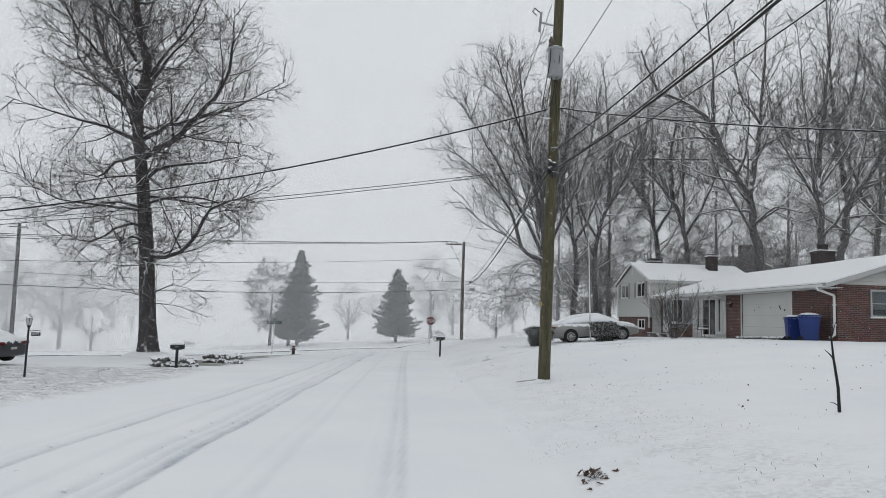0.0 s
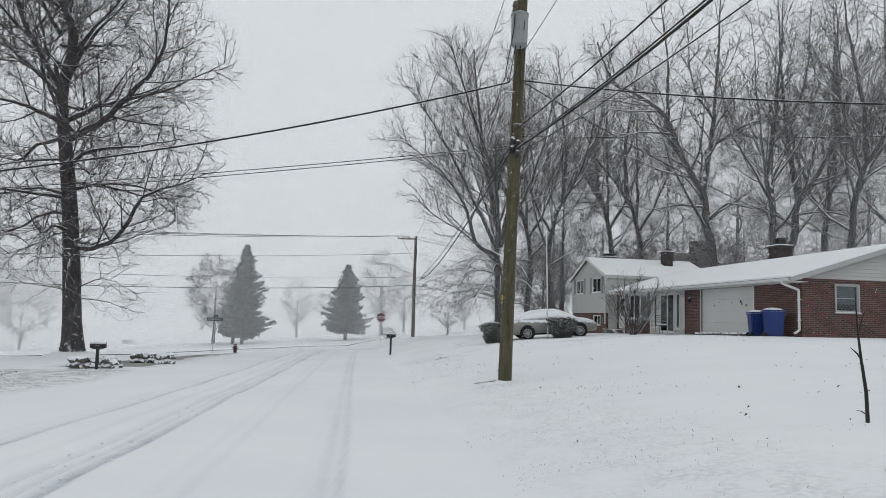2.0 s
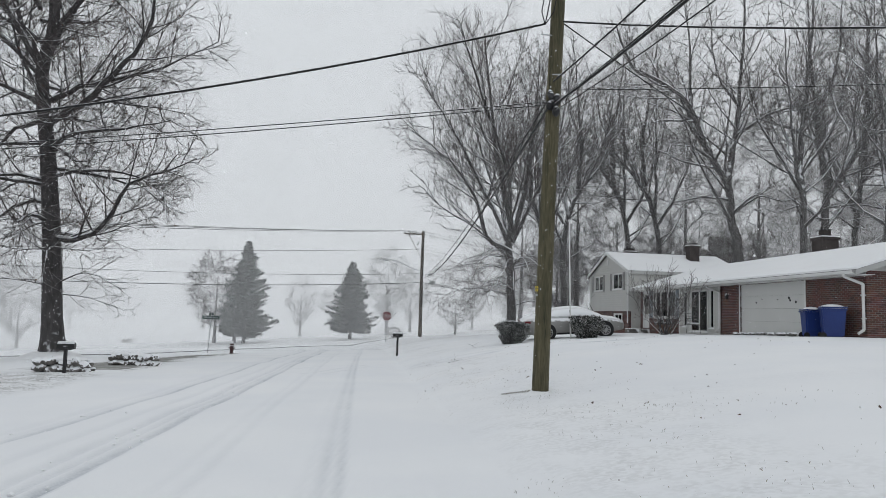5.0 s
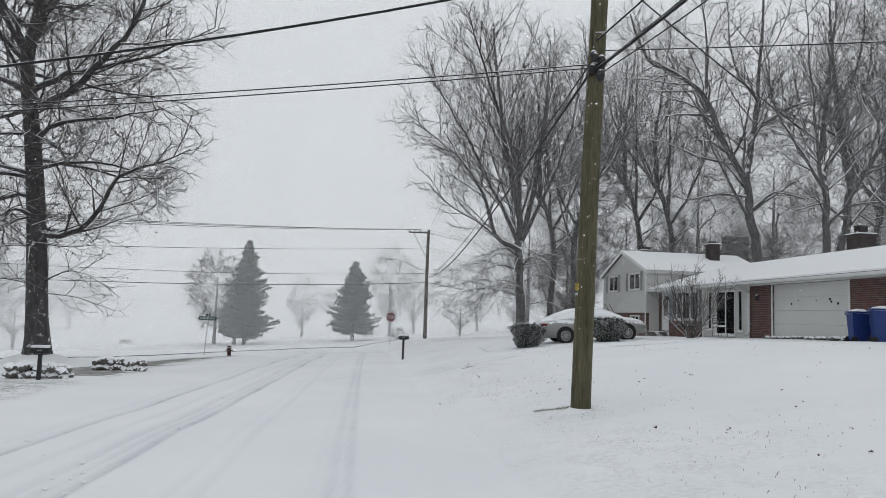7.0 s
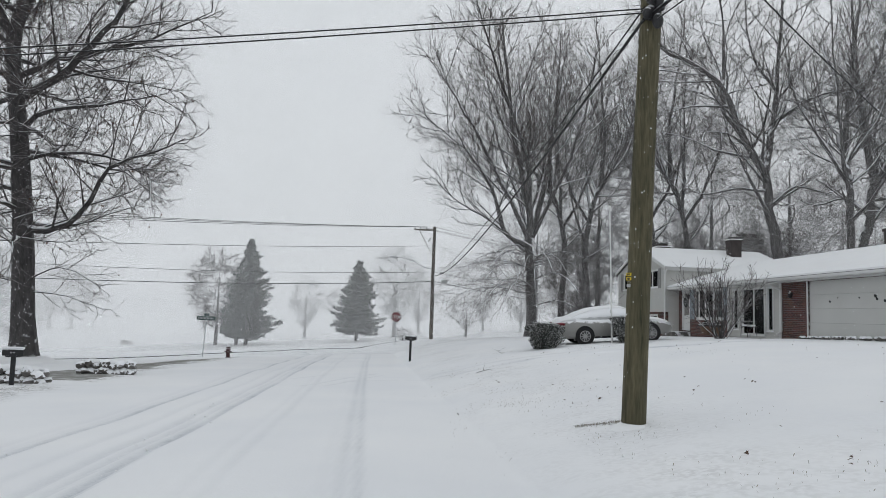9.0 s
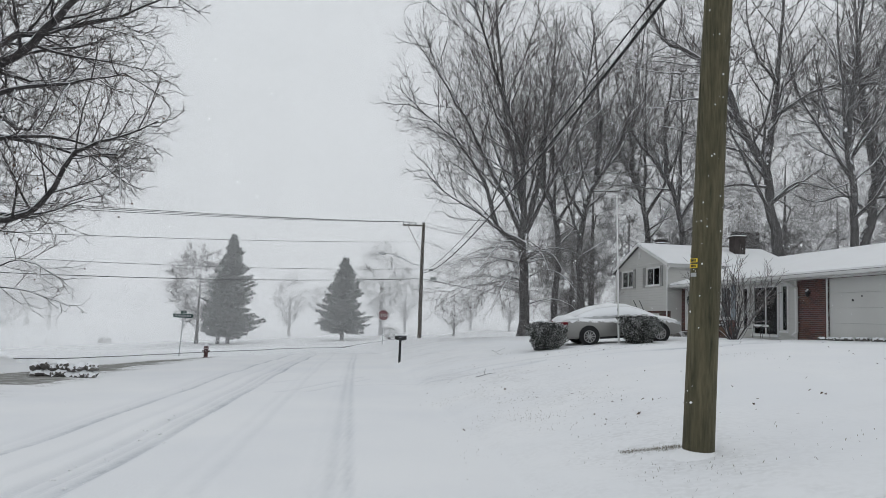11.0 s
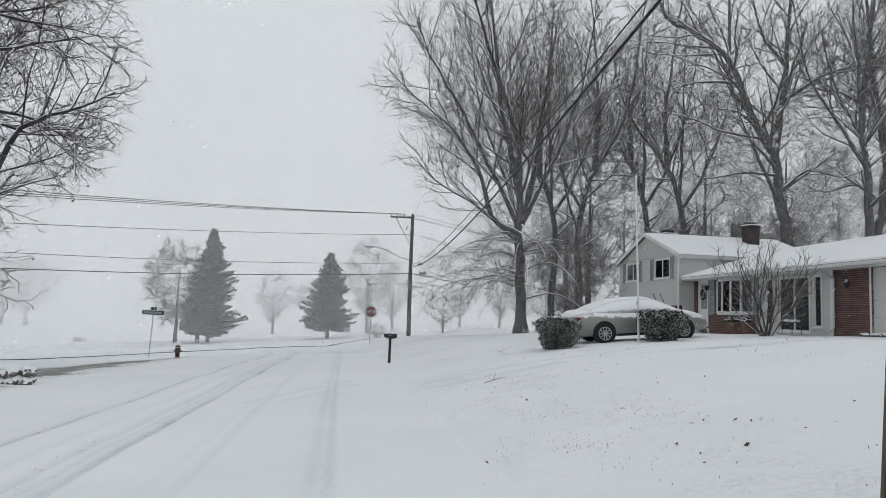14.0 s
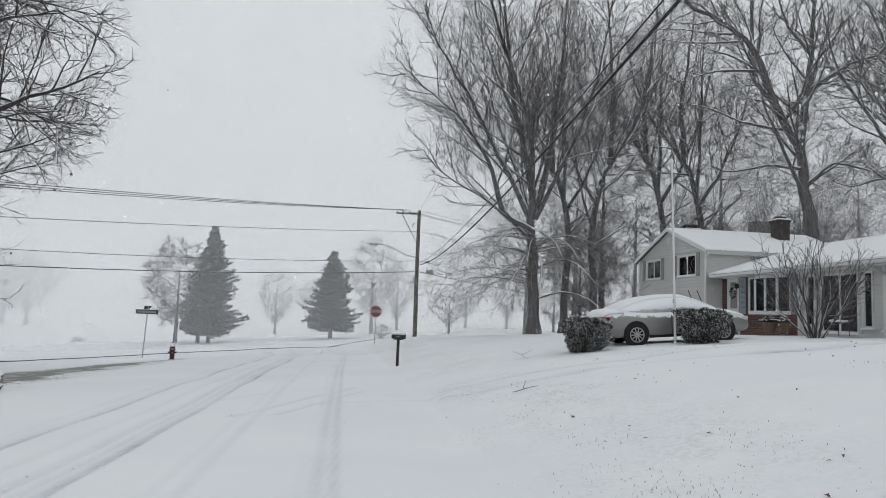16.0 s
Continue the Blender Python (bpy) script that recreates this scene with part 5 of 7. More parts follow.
def near_pole():
    pole = thing("utility_pole", pose(0, 0, 0), "green-stained wooden utility pole with a transformer", "utility pole", "utility poles")
    P1 = [(2.277, 18.78, -1.0), (2.283, 18.71, 0.4), (2.303, 18.56, 3.3), (2.36, 18.38, 6.6), (2.41, 18.2, 10.8)]
    new("shaft", tubes_mesh("shaft", [([Vector(p) for p in P1], [0.172, 0.164, 0.152, 0.14, 0.125])], POLEWOOD, 20)).parent = pole
    # transformer can, its bushing, cut-out and brackets
    tx = part("transformer", lathe(bmesh.new(), [(0.15, 7.72), (0.2, 7.76), (0.205, 8.46), (0.225, 8.48), (0.225, 8.53), (0.12, 8.58)], 20, pose(2.29, 17.95, 0)), TANK, pole, "grey transformer can with snow on its lid")
    part("bushing", lathe(bmesh.new(), [(0.05, 8.55), (0.075, 8.62), (0.05, 8.68), (0.075, 8.74), (0.05, 8.8), (0.03, 8.86)], 10, pose(2.17, 17.95, 0)), OLDWOOD, tx)
    part("bracket", boxed(2.2, 2.3, 18.1, 18.3, 7.9, 8.0), STEEL, tx)
    part("bracket", boxed(2.2, 2.3, 18.1, 18.3, 8.3, 8.4), STEEL, tx)
    co = part("cutout_fuse", bar((1.86, 18.1, 9.05), (1.9, 18.1, 9.6), 0.035), TANK, pole)
    part("cutout_arm", bar((2.25, 18.25, 9.3), (1.9, 18.1, 9.32), 0.025), STEEL, co)
    bm = bmesh.new()
    for a, b in (((1.86, 18.1, 9.6), (1.72, 18.1, 9.72)), ((1.72, 18.1, 9.72), (1.66, 18.1, 9.62)), ((1.66, 18.1, 9.62), (1.78, 18.1, 9.52))):
        cyl(bm, a, b, 0.016, sides=6)
    part("cutout_lead", bm, BLACK, co)
    for side, z in ((0.14, 9.5), (-0.16, 6.7), (0.14, 5.9)):
        part("pole_bolt", bar((2.28, 18.3, z), (2.28 + side * 1.6, 18.25, z), 0.014, sides=6), STEEL, pole)
    for x0 in (2.15, 2.27, 2.39):
        lead = [Vector((x0, 17.8, 8.5)), Vector((x0 - 0.02, 17.76, 8.1)), Vector((x0 - 0.1, 17.95, 7.5)), Vector((x0 - 0.15, 18.1, 7.1)), Vector((2.1, 18.25, 6.9))]
        new("lead_wire", tubes_mesh("lead_wire", [(lead, [0.012] * 5)], CABLE, 5)).parent = pole
    # knot of clamps and ties where the cables meet the pole
    rng = random.Random(3)
    for k in range(9):
        c = Vector((2.31 + rng.uniform(-0.16, 0.16), 18.3 + rng.uniform(-0.12, 0.02), 5.3 + rng.uniform(-0.18, 0.18)))
        bm = bmesh.new()
        bmesh.ops.create_icosphere(bm, subdivisions=2, radius=rng.uniform(0.04, 0.085), matrix=Matrix.Translation(c) @ Matrix.Diagonal((1, 1, 1.4, 1)))
        part("cable_clamp", bm, BLACK, pole)
    for z, w, mt in ((1.655, 0.11, YELLOW), (1.595, 0.11, YELLOW), (1.50, 0.08, STEEL)):
        tag = part("number_tag", boxed(-w / 2, w / 2, -0.004, 0.004, z - 0.021, z + 0.021), mt, pole, "small tag plate")
        tag.matrix_local = pose(2.128, 18.585, 0, 0, 0, -72)
        if mt is YELLOW:
            bm = bmesh.new()
            for k in range(4):
                box(bm, -0.037 + k * 0.02, -0.023 + k * 0.02, -0.0065, -0.0045, z - 0.014, z + 0.014)
            part("tag_marks", bm, BLACK, tag)
    bm = bmesh.new()
    for k in range(70):
        z, a = rng.uniform(0.1, 6.5), rng.uniform(3.3, 5.9)
        c = Vector((2.27 + 0.012 * z, 18.74 - 0.054 * z, z)) + Vector((math.cos(a), math.sin(a), 0)) * (0.163 - 0.0035 * z)
        bmesh.ops.create_icosphere(bm, subdivisions=1, radius=0.003 + 0.009 * rng.random() ** 2, matrix=Matrix.Translation(c) @ Matrix.Diagonal((1, 1, 1.3, 1)))
    part("snow_flecks", bm, SNOW, pole, "flecks of wind-blown snow")
    part("foot_snow", lathe(bmesh.new(), [(0.36, -0.12), (0.26, -0.01), (0.18, 0.04), (0.1, 0.05)], 16, pose(2.28, 18.74, height(2.28, 18.74))), SNOW, pole)


def far_pole():
    zb = height(0.0, 73.9)
    pole = thing("utility_pole", pose(0, 0, 0), "brown wooden utility pole with a cross arm and street lamp", "utility pole", "utility poles")
    new("shaft", tubes_mesh("shaft", [([Vector((0.02, 73.9, zb - 0.4)), Vector((-0.05, 73.9, 3)), Vector((-0.05, 73.9, 8.2))], [0.19, 0.165, 0.14])], OLDWOOD, 12)).parent = pole
    part("cross_arm", boxed(-2.0, 0.12, 73.72, 73.82, 7.82, 7.96), OLDWOOD, pole)
    part("arm_brace", bar((-1.5, 73.76, 7.84), (-0.05, 73.78, 5.2), 0.03, sides=6), OLDWOOD, pole)
    for x in (-1.9, -1.4, -0.8, -0.05):
        part("insulator", lathe(bmesh.new(), [(0.05, 7.96), (0.07, 8.04), (0.05, 8.1), (0.07, 8.16), (0.03, 8.22)], 8, pose(x, 73.77 if x < -0.1 else 73.9, 0)), TANK, pole)
    part("cutout_fuse", bar((-0.62, 73.75, 6.75), (-0.42, 73.75, 7.15), 0.05, sides=8), TANK, pole)
    arm = [Vector(p) for p in ((-0.2, 73.85, 4.2), (-1.0, 73.8, 4.35), (-2.0, 73.75, 4.85), (-2.9, 73.7, 5.15), (-3.5, 73.7, 5.2))]
    new("lamp_arm", tubes_mesh("lamp_arm", [(arm, [0.04] * 5)], STEEL, 8)).parent = pole
    part("arm_stay", bar((-0.2, 73.85, 4.75), (-2.3, 73.73, 4.98), 0.015, sides=5), STEEL, pole)
    bm = bmesh.new()
    lathe(bm, [(0.06, -0.35), (0.15, -0.2), (0.17, 0.1), (0.13, 0.3), (0.05, 0.4)], 12, pose(-3.75, 73.7, 5.16, 0, -84, 0) @ Matrix.Diagonal((0.7, 1, 1, 1)))
    part("lamp_head", bm, STEEL, pole, "grey cobra-head street lamp, unlit")
    part("splice_box", boxed(0.75, 1.35, 73.75, 73.95, 2.9, 3.2, bevel=0.04), TANK, pole)
    part("splice_box", boxed(0.6, 1.0, 73.75, 73.95, 3.75, 3.95, bevel=0.04), BLACK, pole)
    part("meter_box", boxed(-0.32, -0.16, 73.7, 73.85, 2.1, 2.5), TANK, pole)


def left_pole():
    zb = height(-44, 65)
    pole = thing("utility_pole", pose(0, 0, 0), "plain dark wooden utility pole by the side road", "utility pole", "utility poles")
    new("shaft", tubes_mesh("shaft", [([Vector((-43.6, 65, zb - 0.4)), Vector((-43.65, 65, 3)), Vector((-43.7, 65, 7.9))], [0.2, 0.18, 0.15])], BARK, 12)).parent = pole
    part("cross_arm", boxed(-44.6, -42.8, 64.8, 64.9, 7.4, 7.52), OLDWOOD, pole)


near_pole()
far_pole()
left_pole()
C = "black cable dusted with snow between poles"
span("service_cable", sagging((2.09, 18.3, 6.93), (-53.5, 11.2, 6.13), 4.37, 40, 0.8), 0.022, CABLE, "black service cable sagging across the road")
for k in (0, 1):
    span("service_cable", sagging((2.2, 18.35, 5.36 - 0.06 * k), (-55.9, 12.0, 1.3 - 0.3 * k), 1.5, 40, 0.8), 0.010, CABLE, "thin black cable across the road")
for k, (dx, dz, r, sg) in enumerate(((0, 0, 0.024, 1.29), (0.06, 0.05, 0.014, 1.2), (0.05, -0.3, 0.010, 1.3))):
    span("trunk_cable", sagging((2.3, 18.25, 5.25 + dz * 0.4), (7.18 + dx * 4, -13.0, 9.63 + dz * 3), sg), r, CABLE, C)
span("trunk_cable", sagging((2.3, 18.25, 5.75), (7.3, -13.0, 10.3), 1.25), 0.016, CABLE, C)
for k, (dz, r, sg) in enumerate(((0, 0.026, 0.95), (0.16, 0.013, 0.7))):
    span("trunk_cable", sagging((2.2, 18.3, 5.2 + dz), (0.0 + 0.1 * k, 73.8, 3.55 + dz), sg), r, CABLE, C)
span("service_cable", sagging((2.45, 18.3, 7.0), (29.5, -3.4, 5.9), 2.14), 0.018, CABLE, "black service cable to a house by the road")
span("service_cable", sagging((2.45, 18.3, 5.6), (34, 6.0, 6.5), 0.8), 0.010, CABLE, "thin black service cable to a house by the road")
span("service_cable", sagging((2.5, 18.3, 6.95), (27.5, 38.7, 5.2), 0.93), 0.014, CABLE, "black service cable down to the house")
span("top_wire", sagging((2.35, 18.25, 10.7), (6.6, -13, 11.6), 0.9), 0.009, WIRE, "bare grey wire at the poles' tops")
span("top_wire", sagging((2.45, 18.2, 7.7), (7.5, -13, 14.5), 0.5), 0.009, WIRE, "bare grey wire at the poles' tops")
span("top_wire", sagging((2.2, 18.3, 9.9), (-0.05, 73.85, 8.15), 0.7), 0.009, WIRE, "bare grey wire at the poles' tops")
# the lines along the side road
for x, z, r, sg in ((-1.9, 8.2, 0.021, 1.3), (-1.4, 8.2, 0.021, 1.45), (-0.8, 8.2, 0.021, 1.2), (-0.05, 6.41, 0.017, 1.2)):
    zl = 3.7 if z > 7 else 2.2
    span("line_wire", sagging((x, 73.8, z), (-58.8 + x, 4.8, zl), sg, 30), r, WIRE, "grey wire along the side road")
for z, r, zl in ((3.91, 0.022, 4.1), (3.0, 0.034, 3.0)):
    span("line_cable", sagging((-0.1, 73.8, z), (-59.4, 37.2, zl), 1.3, 30), r, CABLE, "black cable along the side road")
for x, z, r in ((-1.9, 8.2, 0.016), (-1.4, 8.2, 0.016), (-0.05, 8.2, 0.016), (-0.05, 6.41, 0.013), (0.1, 3.9, 0.02), (0.1, 3.0, 0.03)):
    span("line_wire", sagging((x, 73.8, z), (46 + x, 92, z - 2.2), 1.3, 20), r, WIRE, "grey wire along the side road")


# ---- along the road ----
def mailbox(x, y, zb, zt, turn, label, snowcap=True):
    h = zt - zb
    ob = thing("mailbox", pose(x, y, zb, 0, 0, turn), label, "mailbox", "mailboxes")
    part("post", boxed(-0.05, 0.05, -0.05, 0.05, -0.4, h - 0.2, bevel=0.008), BLACK, ob)
    pts = [(-0.09, 0), (0.09, 0), (0.09, 0.13)] + [(0.09 * math.cos(a), 0.13 + 0.07 * math.sin(a)) for a in (0.5, 1.05, 1.57, 2.1, 2.64)] + [(-0.09, 0.13)]
    bm = prism(bmesh.new(), [(a, b + h - 0.2) for a, b in pts], -0.26, 0.26, "x")
    part("box", bm, BLACK, ob)
    part("door_rim", prism(bmesh.new(), [(a * 1.08, (b - 0.1) * 1.06 + 0.1 + h - 0.2) for a, b in pts], 0.262, 0.28, "x"), BLACK, ob)
    part("flag", boxed(-0.1, 0.08, -0.112, -0.1, h - 0.08, h - 0.03), BLACK, ob)
    part("support", boxed(-0.18, 0.18, -0.07, 0.07, h - 0.24, h - 0.203), BLACK, ob)
    bm = boxed(-0.25, 0.25, -0.07, 0.07, h - 0.005, h + 0.035, bevel=0.018)
    part("snow_cap", bm, SNOW, ob)
    bm = bmesh.new()
    for k in range(4):
        box(bm, -0.06 + 0.035 * k, -0.04 + 0.035 * k, -0.0945, -0.091, h - 0.13, h - 0.095)
    part("number_marks", bm, STEEL, ob)
    return ob


mailbox(-11.8, 28.15, height(-11.8, 28.15) - 0.05, -0.53, 8, "black mailbox on a post by a stone edging")
mailbox(-1.33, 43.72, -1.78, -0.62, -12, "black mailbox on a thin post with a snow cap")


def stones(x, y, length, seed, label):
    rng = random.Random(seed)
    ob = thing("stone_edging", pose(x, y, height(x, y), 0, 0, 4), label, "stone wall", "stone edgings")
    for row, (n, z) in enumerate(((9, 0.08), (7, 0.3))):
        for k in range(n):
            for depth in (0, 1):
                c = Vector((-length / 2 + length * (k + 0.5 + rng.uniform(-0.15, 0.15)) / n, (depth - 0.5) * 0.34 + rng.uniform(-0.05, 0.05), z + rng.uniform(-0.05, 0.06)))
                bm = bmesh.new()
                bmesh.ops.create_icosphere(bm, subdivisions=2, radius=1.0)
                o = rng.uniform(0, 50)
                for v in bm.verts:
                    v.co *= 1 + 0.35 * noise.noise(v.co * 1.3 + Vector((o, k, row)))
                m = Matrix.Translation(c) @ Euler((rng.uniform(-0.3, 0.3), rng.uniform(-0.3, 0.3), rng.uniform(0, 3))).to_matrix().to_4x4() @ Matrix.Diagonal((rng.uniform(0.13, 0.19) * length / 1.8, rng.uniform(0.14, 0.2), rng.uniform(0.11, 0.16), 1))
                bmesh.ops.transform(bm, matrix=m, verts=bm.verts)
                part("stone", bm, STONE, ob)
    bm = bmesh.new()
    g = bmesh.ops.create_icosphere(bm, subdivisions=3, radius=1.0)
    for v in bm.verts:
        v.co = Vector((v.co.x * length * 0.47, v.co.y * 0.22, max(-0.3, v.co.z) * 0.07 + 0.40 + 0.09 * noise.noise(v.co * 3 + Vector((seed, 0, 0)))))
    part("snow_cap", bm, SNOW, ob, smooth_shade=True)


stones(-12.17, 28.8, 1.8, 1, "low grey field-stone edging under a crust of snow")
stones(-11.7, 33.5, 1.9, 2, "low grey field-stone edging under a crust of snow")


def lamp_post():
    x, y = -13.89, 21.5
    zb = height(x, y)
    h = 0.75 - zb
    ob = thing("lamp_post", pose(x, y, zb), "black garden lamp post with a hanging name board", "lamp post")
    part("post", bar((0, 0, -0.3), (0.02, 0, h - 0.42), 0.035, 0.03), BLACK, ob)
    part("collar", lathe(bmesh.new(), [(0.03, h - 0.44), (0.06, h - 0.42), (0.05, h - 0.38), (0.07, h - 0.36)], 10, pose(0.02, 0, 0)), BLACK, ob)
    part("lantern_glass", lathe(bmesh.new(), [(0.06, h - 0.36), (0.105, h - 0.14)], 6, pose(0.02, 0, 0)), CLEAR, ob)
    bm = bmesh.new()
    for k in range(6):
        a = k * math.pi / 3
        cyl(bm, (0.02 + 0.063 * math.cos(a), 0.063 * math.sin(a), h - 0.36), (0.02 + 0.108 * math.cos(a), 0.108 * math.sin(a), h - 0.14), 0.008, sides=5)
    part("lantern_frame", bm, BLACK, ob)
    part("lantern_cap", lathe(bmesh.new(), [(0.13, h - 0.14), (0.06, h - 0.05), (0.02, h - 0.03), (0.025, h), (0.005, h + 0.03)], 12, pose(0.02, 0, 0)), BLACK, ob)
    part("bracket", bar((0, 0, h - 0.52), (0.42, 0, h - 0.52), 0.012, sides=6), BLACK, ob)
    sg = part("hanging_sign", boxed(0.12, 0.42, -0.012, 0.012, h - 0.70, h - 0.58, bevel=0.01), BLACK, ob)
    bm = bmesh.new()
    for k in range(4):
        box(bm, 0.16 + 0.06 * k, 0.2 + 0.06 * k, -0.016, -0.013, h - 0.67, h - 0.61)
    part("sign_marks", bm, STEEL, sg)


lamp_post()


def wheel(parent, x, y, side):
    w = part("wheel", bmesh.new(), RUBBER, parent)
    m = pose(x, y, 0.33, 90, 0, 0)
    part("tyre", lathe(bmesh.new(), [(0.2, -0.1), (0.29, -0.11), (0.33, -0.08), (0.335, 0.08), (0.29, 0.11), (0.2, 0.1)], 28, m), RUBBER, w, smooth_shade=False)
    bm = bmesh.new()
    f = 0.105 if side < 0 else -0.105
    lathe(bm, [(0.225, min(f, f * 0.8)), (0.225, max(f, f * 0.8))], 24, m)
    part("rim_shadow", bm, RUBBER, w)
    bm = bmesh.new()
    for k in range(10):
        a = k * math.pi / 5
        cyl(bm, m @ Vector((0.04 * math.cos(a), 0.04 * math.sin(a), f * 1.05)), m @ Vector((0.215 * math.cos(a), 0.215 * math.sin(a), f * 1.08)), 0.02, 0.017, sides=6)
    for k in range(28):
        a, b = k * math.pi / 14, (k + 1) * math.pi / 14
        cyl(bm, m @ Vector((0.215 * math.cos(a), 0.215 * math.sin(a), f * 1.06)), m @ Vector((0.215 * math.cos(b), 0.215 * math.sin(b), f * 1.06)), 0.016, sides=5)
    lathe(bm, [(0.055, f * 1.0), (0.055, f * 1.15)] if f > 0 else [(0.055, f * 1.15), (0.055, f * 1.0)], 12, m)
    part("rim", bm, ALLOY, w)


def loft(rows):
    """Skin over cross sections; each is (x, [(y, z), ...]) for one half, mirrored."""
    bm = bmesh.new()
    rings = []
    for x, half in rows:
        ring = [(y, z) for y, z in half] + [(-y, z) for y, z in half[::-1]]
        rings.append([bm.verts.new((x, y, z)) for y, z in ring])
    n = len(rings[0])
    for a, b in zip(rings, rings[1:]):
        for i in range(n - 1):
            bm.faces.new((a[i], b[i], b[i + 1], a[i + 1]))
        bm.faces.new((a[n - 1], b[n - 1], b[0], a[0]))
    bm.faces.new(rings[0])
    bm.faces.new(rings[-1][::-1])
    bmesh.ops.recalc_face_normals(bm, faces=bm.faces)
    return bm


def car(m, paint, label):
    ob = thing("car", m, label, "car", "parked cars")
    body = [(-2.42, 0.62, 0.42, 0.66), (-2.38, 0.8, 0.30, 0.92), (-2.2, 0.87, 0.26, 1.02), (-1.7, 0.9, 0.24, 1.05), (-1.0, 0.91, 0.22, 1.0), (0.0, 0.915, 0.21, 0.97), (0.9, 0.91, 0.22, 0.97), (1.4, 0.89, 0.24, 0.92), (1.9, 0.86, 0.26, 0.84), (2.2, 0.78, 0.28, 0.74), (2.4, 0.6, 0.32, 0.62), (2.46, 0.45, 0.38, 0.52)]
    rows = []
    for x, w, zl, zh in body:
        rows.append((x, [(w * 0.82, zl), (w * 0.97, zl + 0.1), (w, zl + (zh - zl) * 0.45), (w * 0.985, zl + (zh - zl) * 0.75), (w * 0.93, zh - 0.02), (w * 0.8, zh + 0.02), (w * 0.35, zh + 0.045)]))
    part("body", loft(rows), paint, ob, smooth_shade=True)
    cab = [(-1.95, 1.02, 1.05, 0.76), (-1.5, 1.0, 1.24, 0.70), (-0.95, 0.98, 1.40, 0.62), (-0.3, 0.97, 1.455, 0.59), (0.3, 0.96, 1.44, 0.59), (0.75, 0.95, 1.28, 0.64), (1.2, 0.94, 1.08, 0.70), (1.42, 0.92, 0.95, 0.74)]
    rows = [(x, [(0.84, zl), (0.84 - (0.84 - w) * 0.5, zl + (zh - zl) * 0.5), (w, zl + (zh - zl) * 0.9), (w * 0.8, zh), (w * 0.3, zh + 0.015)]) for x, zl, zh, w in cab]
    part("cabin", loft(rows), CABINSNOW, ob, "windows and roof caked with snow", smooth_shade=True)
    # snow lying on roof and rear window, bonnet and boot
    rows = [(x, [(w * 0.99, zl + (zh - zl) * 0.84), (w * 1.01, zl + (zh - zl) * 0.94), (w * 0.84, zh + 0.035), (w * 0.3, zh + 0.06)]) for x, zl, zh, w in cab]
    part("roof_snow", loft(rows), SNOW, ob, smooth_shade=True)
    for name, xs in (("boot_snow", [b for b in body if -2.4 < b[0] <= -1.6]), ("bonnet_snow", [b for b in body if 0.8 < b[0] < 2.3])):
        rows = [(x, [(w * 0.95, zh - 0.05), (w * 0.96, zh), (w * 0.8, zh + 0.06), (w * 0.35, zh + 0.10)]) for x, w, zl, zh in xs]
        part(name, loft(rows), SNOW, ob, smooth_shade=True)
    for x in (-1.36, 1.40):
        for side in (-1, 1):
            y = side * 0.815
            part("wheel_arch", lathe(bmesh.new(), [(0.39, -0.11), (0.39, 0.11)], 24, pose(x, y, 0.36, 90, 0, 0)), RUBBER, ob)
            wheel(ob, x, y + side * 0.012, side)
    for side in (-1, 1):
        part("tail_lamp", boxed(-2.43, -2.14, side * 0.68 - 0.19, side * 0.68 + 0.19, 0.78, 0.91, bevel=0.03), TAILRED, ob, "red tail lamp")
        part("headlamp", boxed(2.02, 2.30, side * 0.66 - 0.12, side * 0.66 + 0.12, 0.62, 0.74, bevel=0.03), CLEAR, ob)
        part("mirror", boxed(0.72, 0.9, side * 1.0 - 0.08, side * 1.0 + 0.06, 0.98, 1.1, bevel=0.03), paint, ob)
        part("door_handle", boxed(-0.35, -0.15, side * 0.925 - 0.012, side * 0.925 + 0.012, 0.76, 0.79), paint, ob)
        part("door_seam", boxed(-0.245, -0.235, side * 0.917 - 0.004, side * 0.917 + 0.004, 0.32, 0.9), RUBBER, ob)
        part("door_seam", boxed(0.855, 0.865, side * 0.912 - 0.004, side * 0.912 + 0.004, 0.32, 0.9), RUBBER, ob)
        part("sill_trim", boxed(-0.95, 0.98, side * 0.88 - 0.01, side * 0.88 + 0.01, 0.22, 0.3), RUBBER, ob)
        part("wiper", bar((1.05, side * 0.3 - 0.1, 1.12), (0.75, side * 0.3 - 0.35, 1.62), 0.013, sides=5), BLACK, ob)
    part("number_plate", boxed(-2.445, -2.42, -0.16, 0.16, 0.58, 0.68), TRIM, ob)
    return ob


CABINSNOW = mat("snow_crusted_glass", (0.60, 0.61, 0.62), 0.6, 0.2, 3.0, 16, 0.3, snow=1.0, snow_lo=-0.1, snow_scale=5)
zr, zf = height(6.2, 37.9), height(8.95, 37.9)
car(Matrix.Translation((7.25, 37.9, (zr + zf) / 2 - 0.03)) @ pose(0, 0, 0, 0, -math.degrees(math.atan2(zf - zr, 2.75)), 2), CARPAINT, "silver-grey saloon car parked under fresh snow, wipers raised")
car(pose(-21.6, 29.2, -1.66, 0, 0, 172), DARKPAINT, "dark grey saloon car parked on a drive under snow")


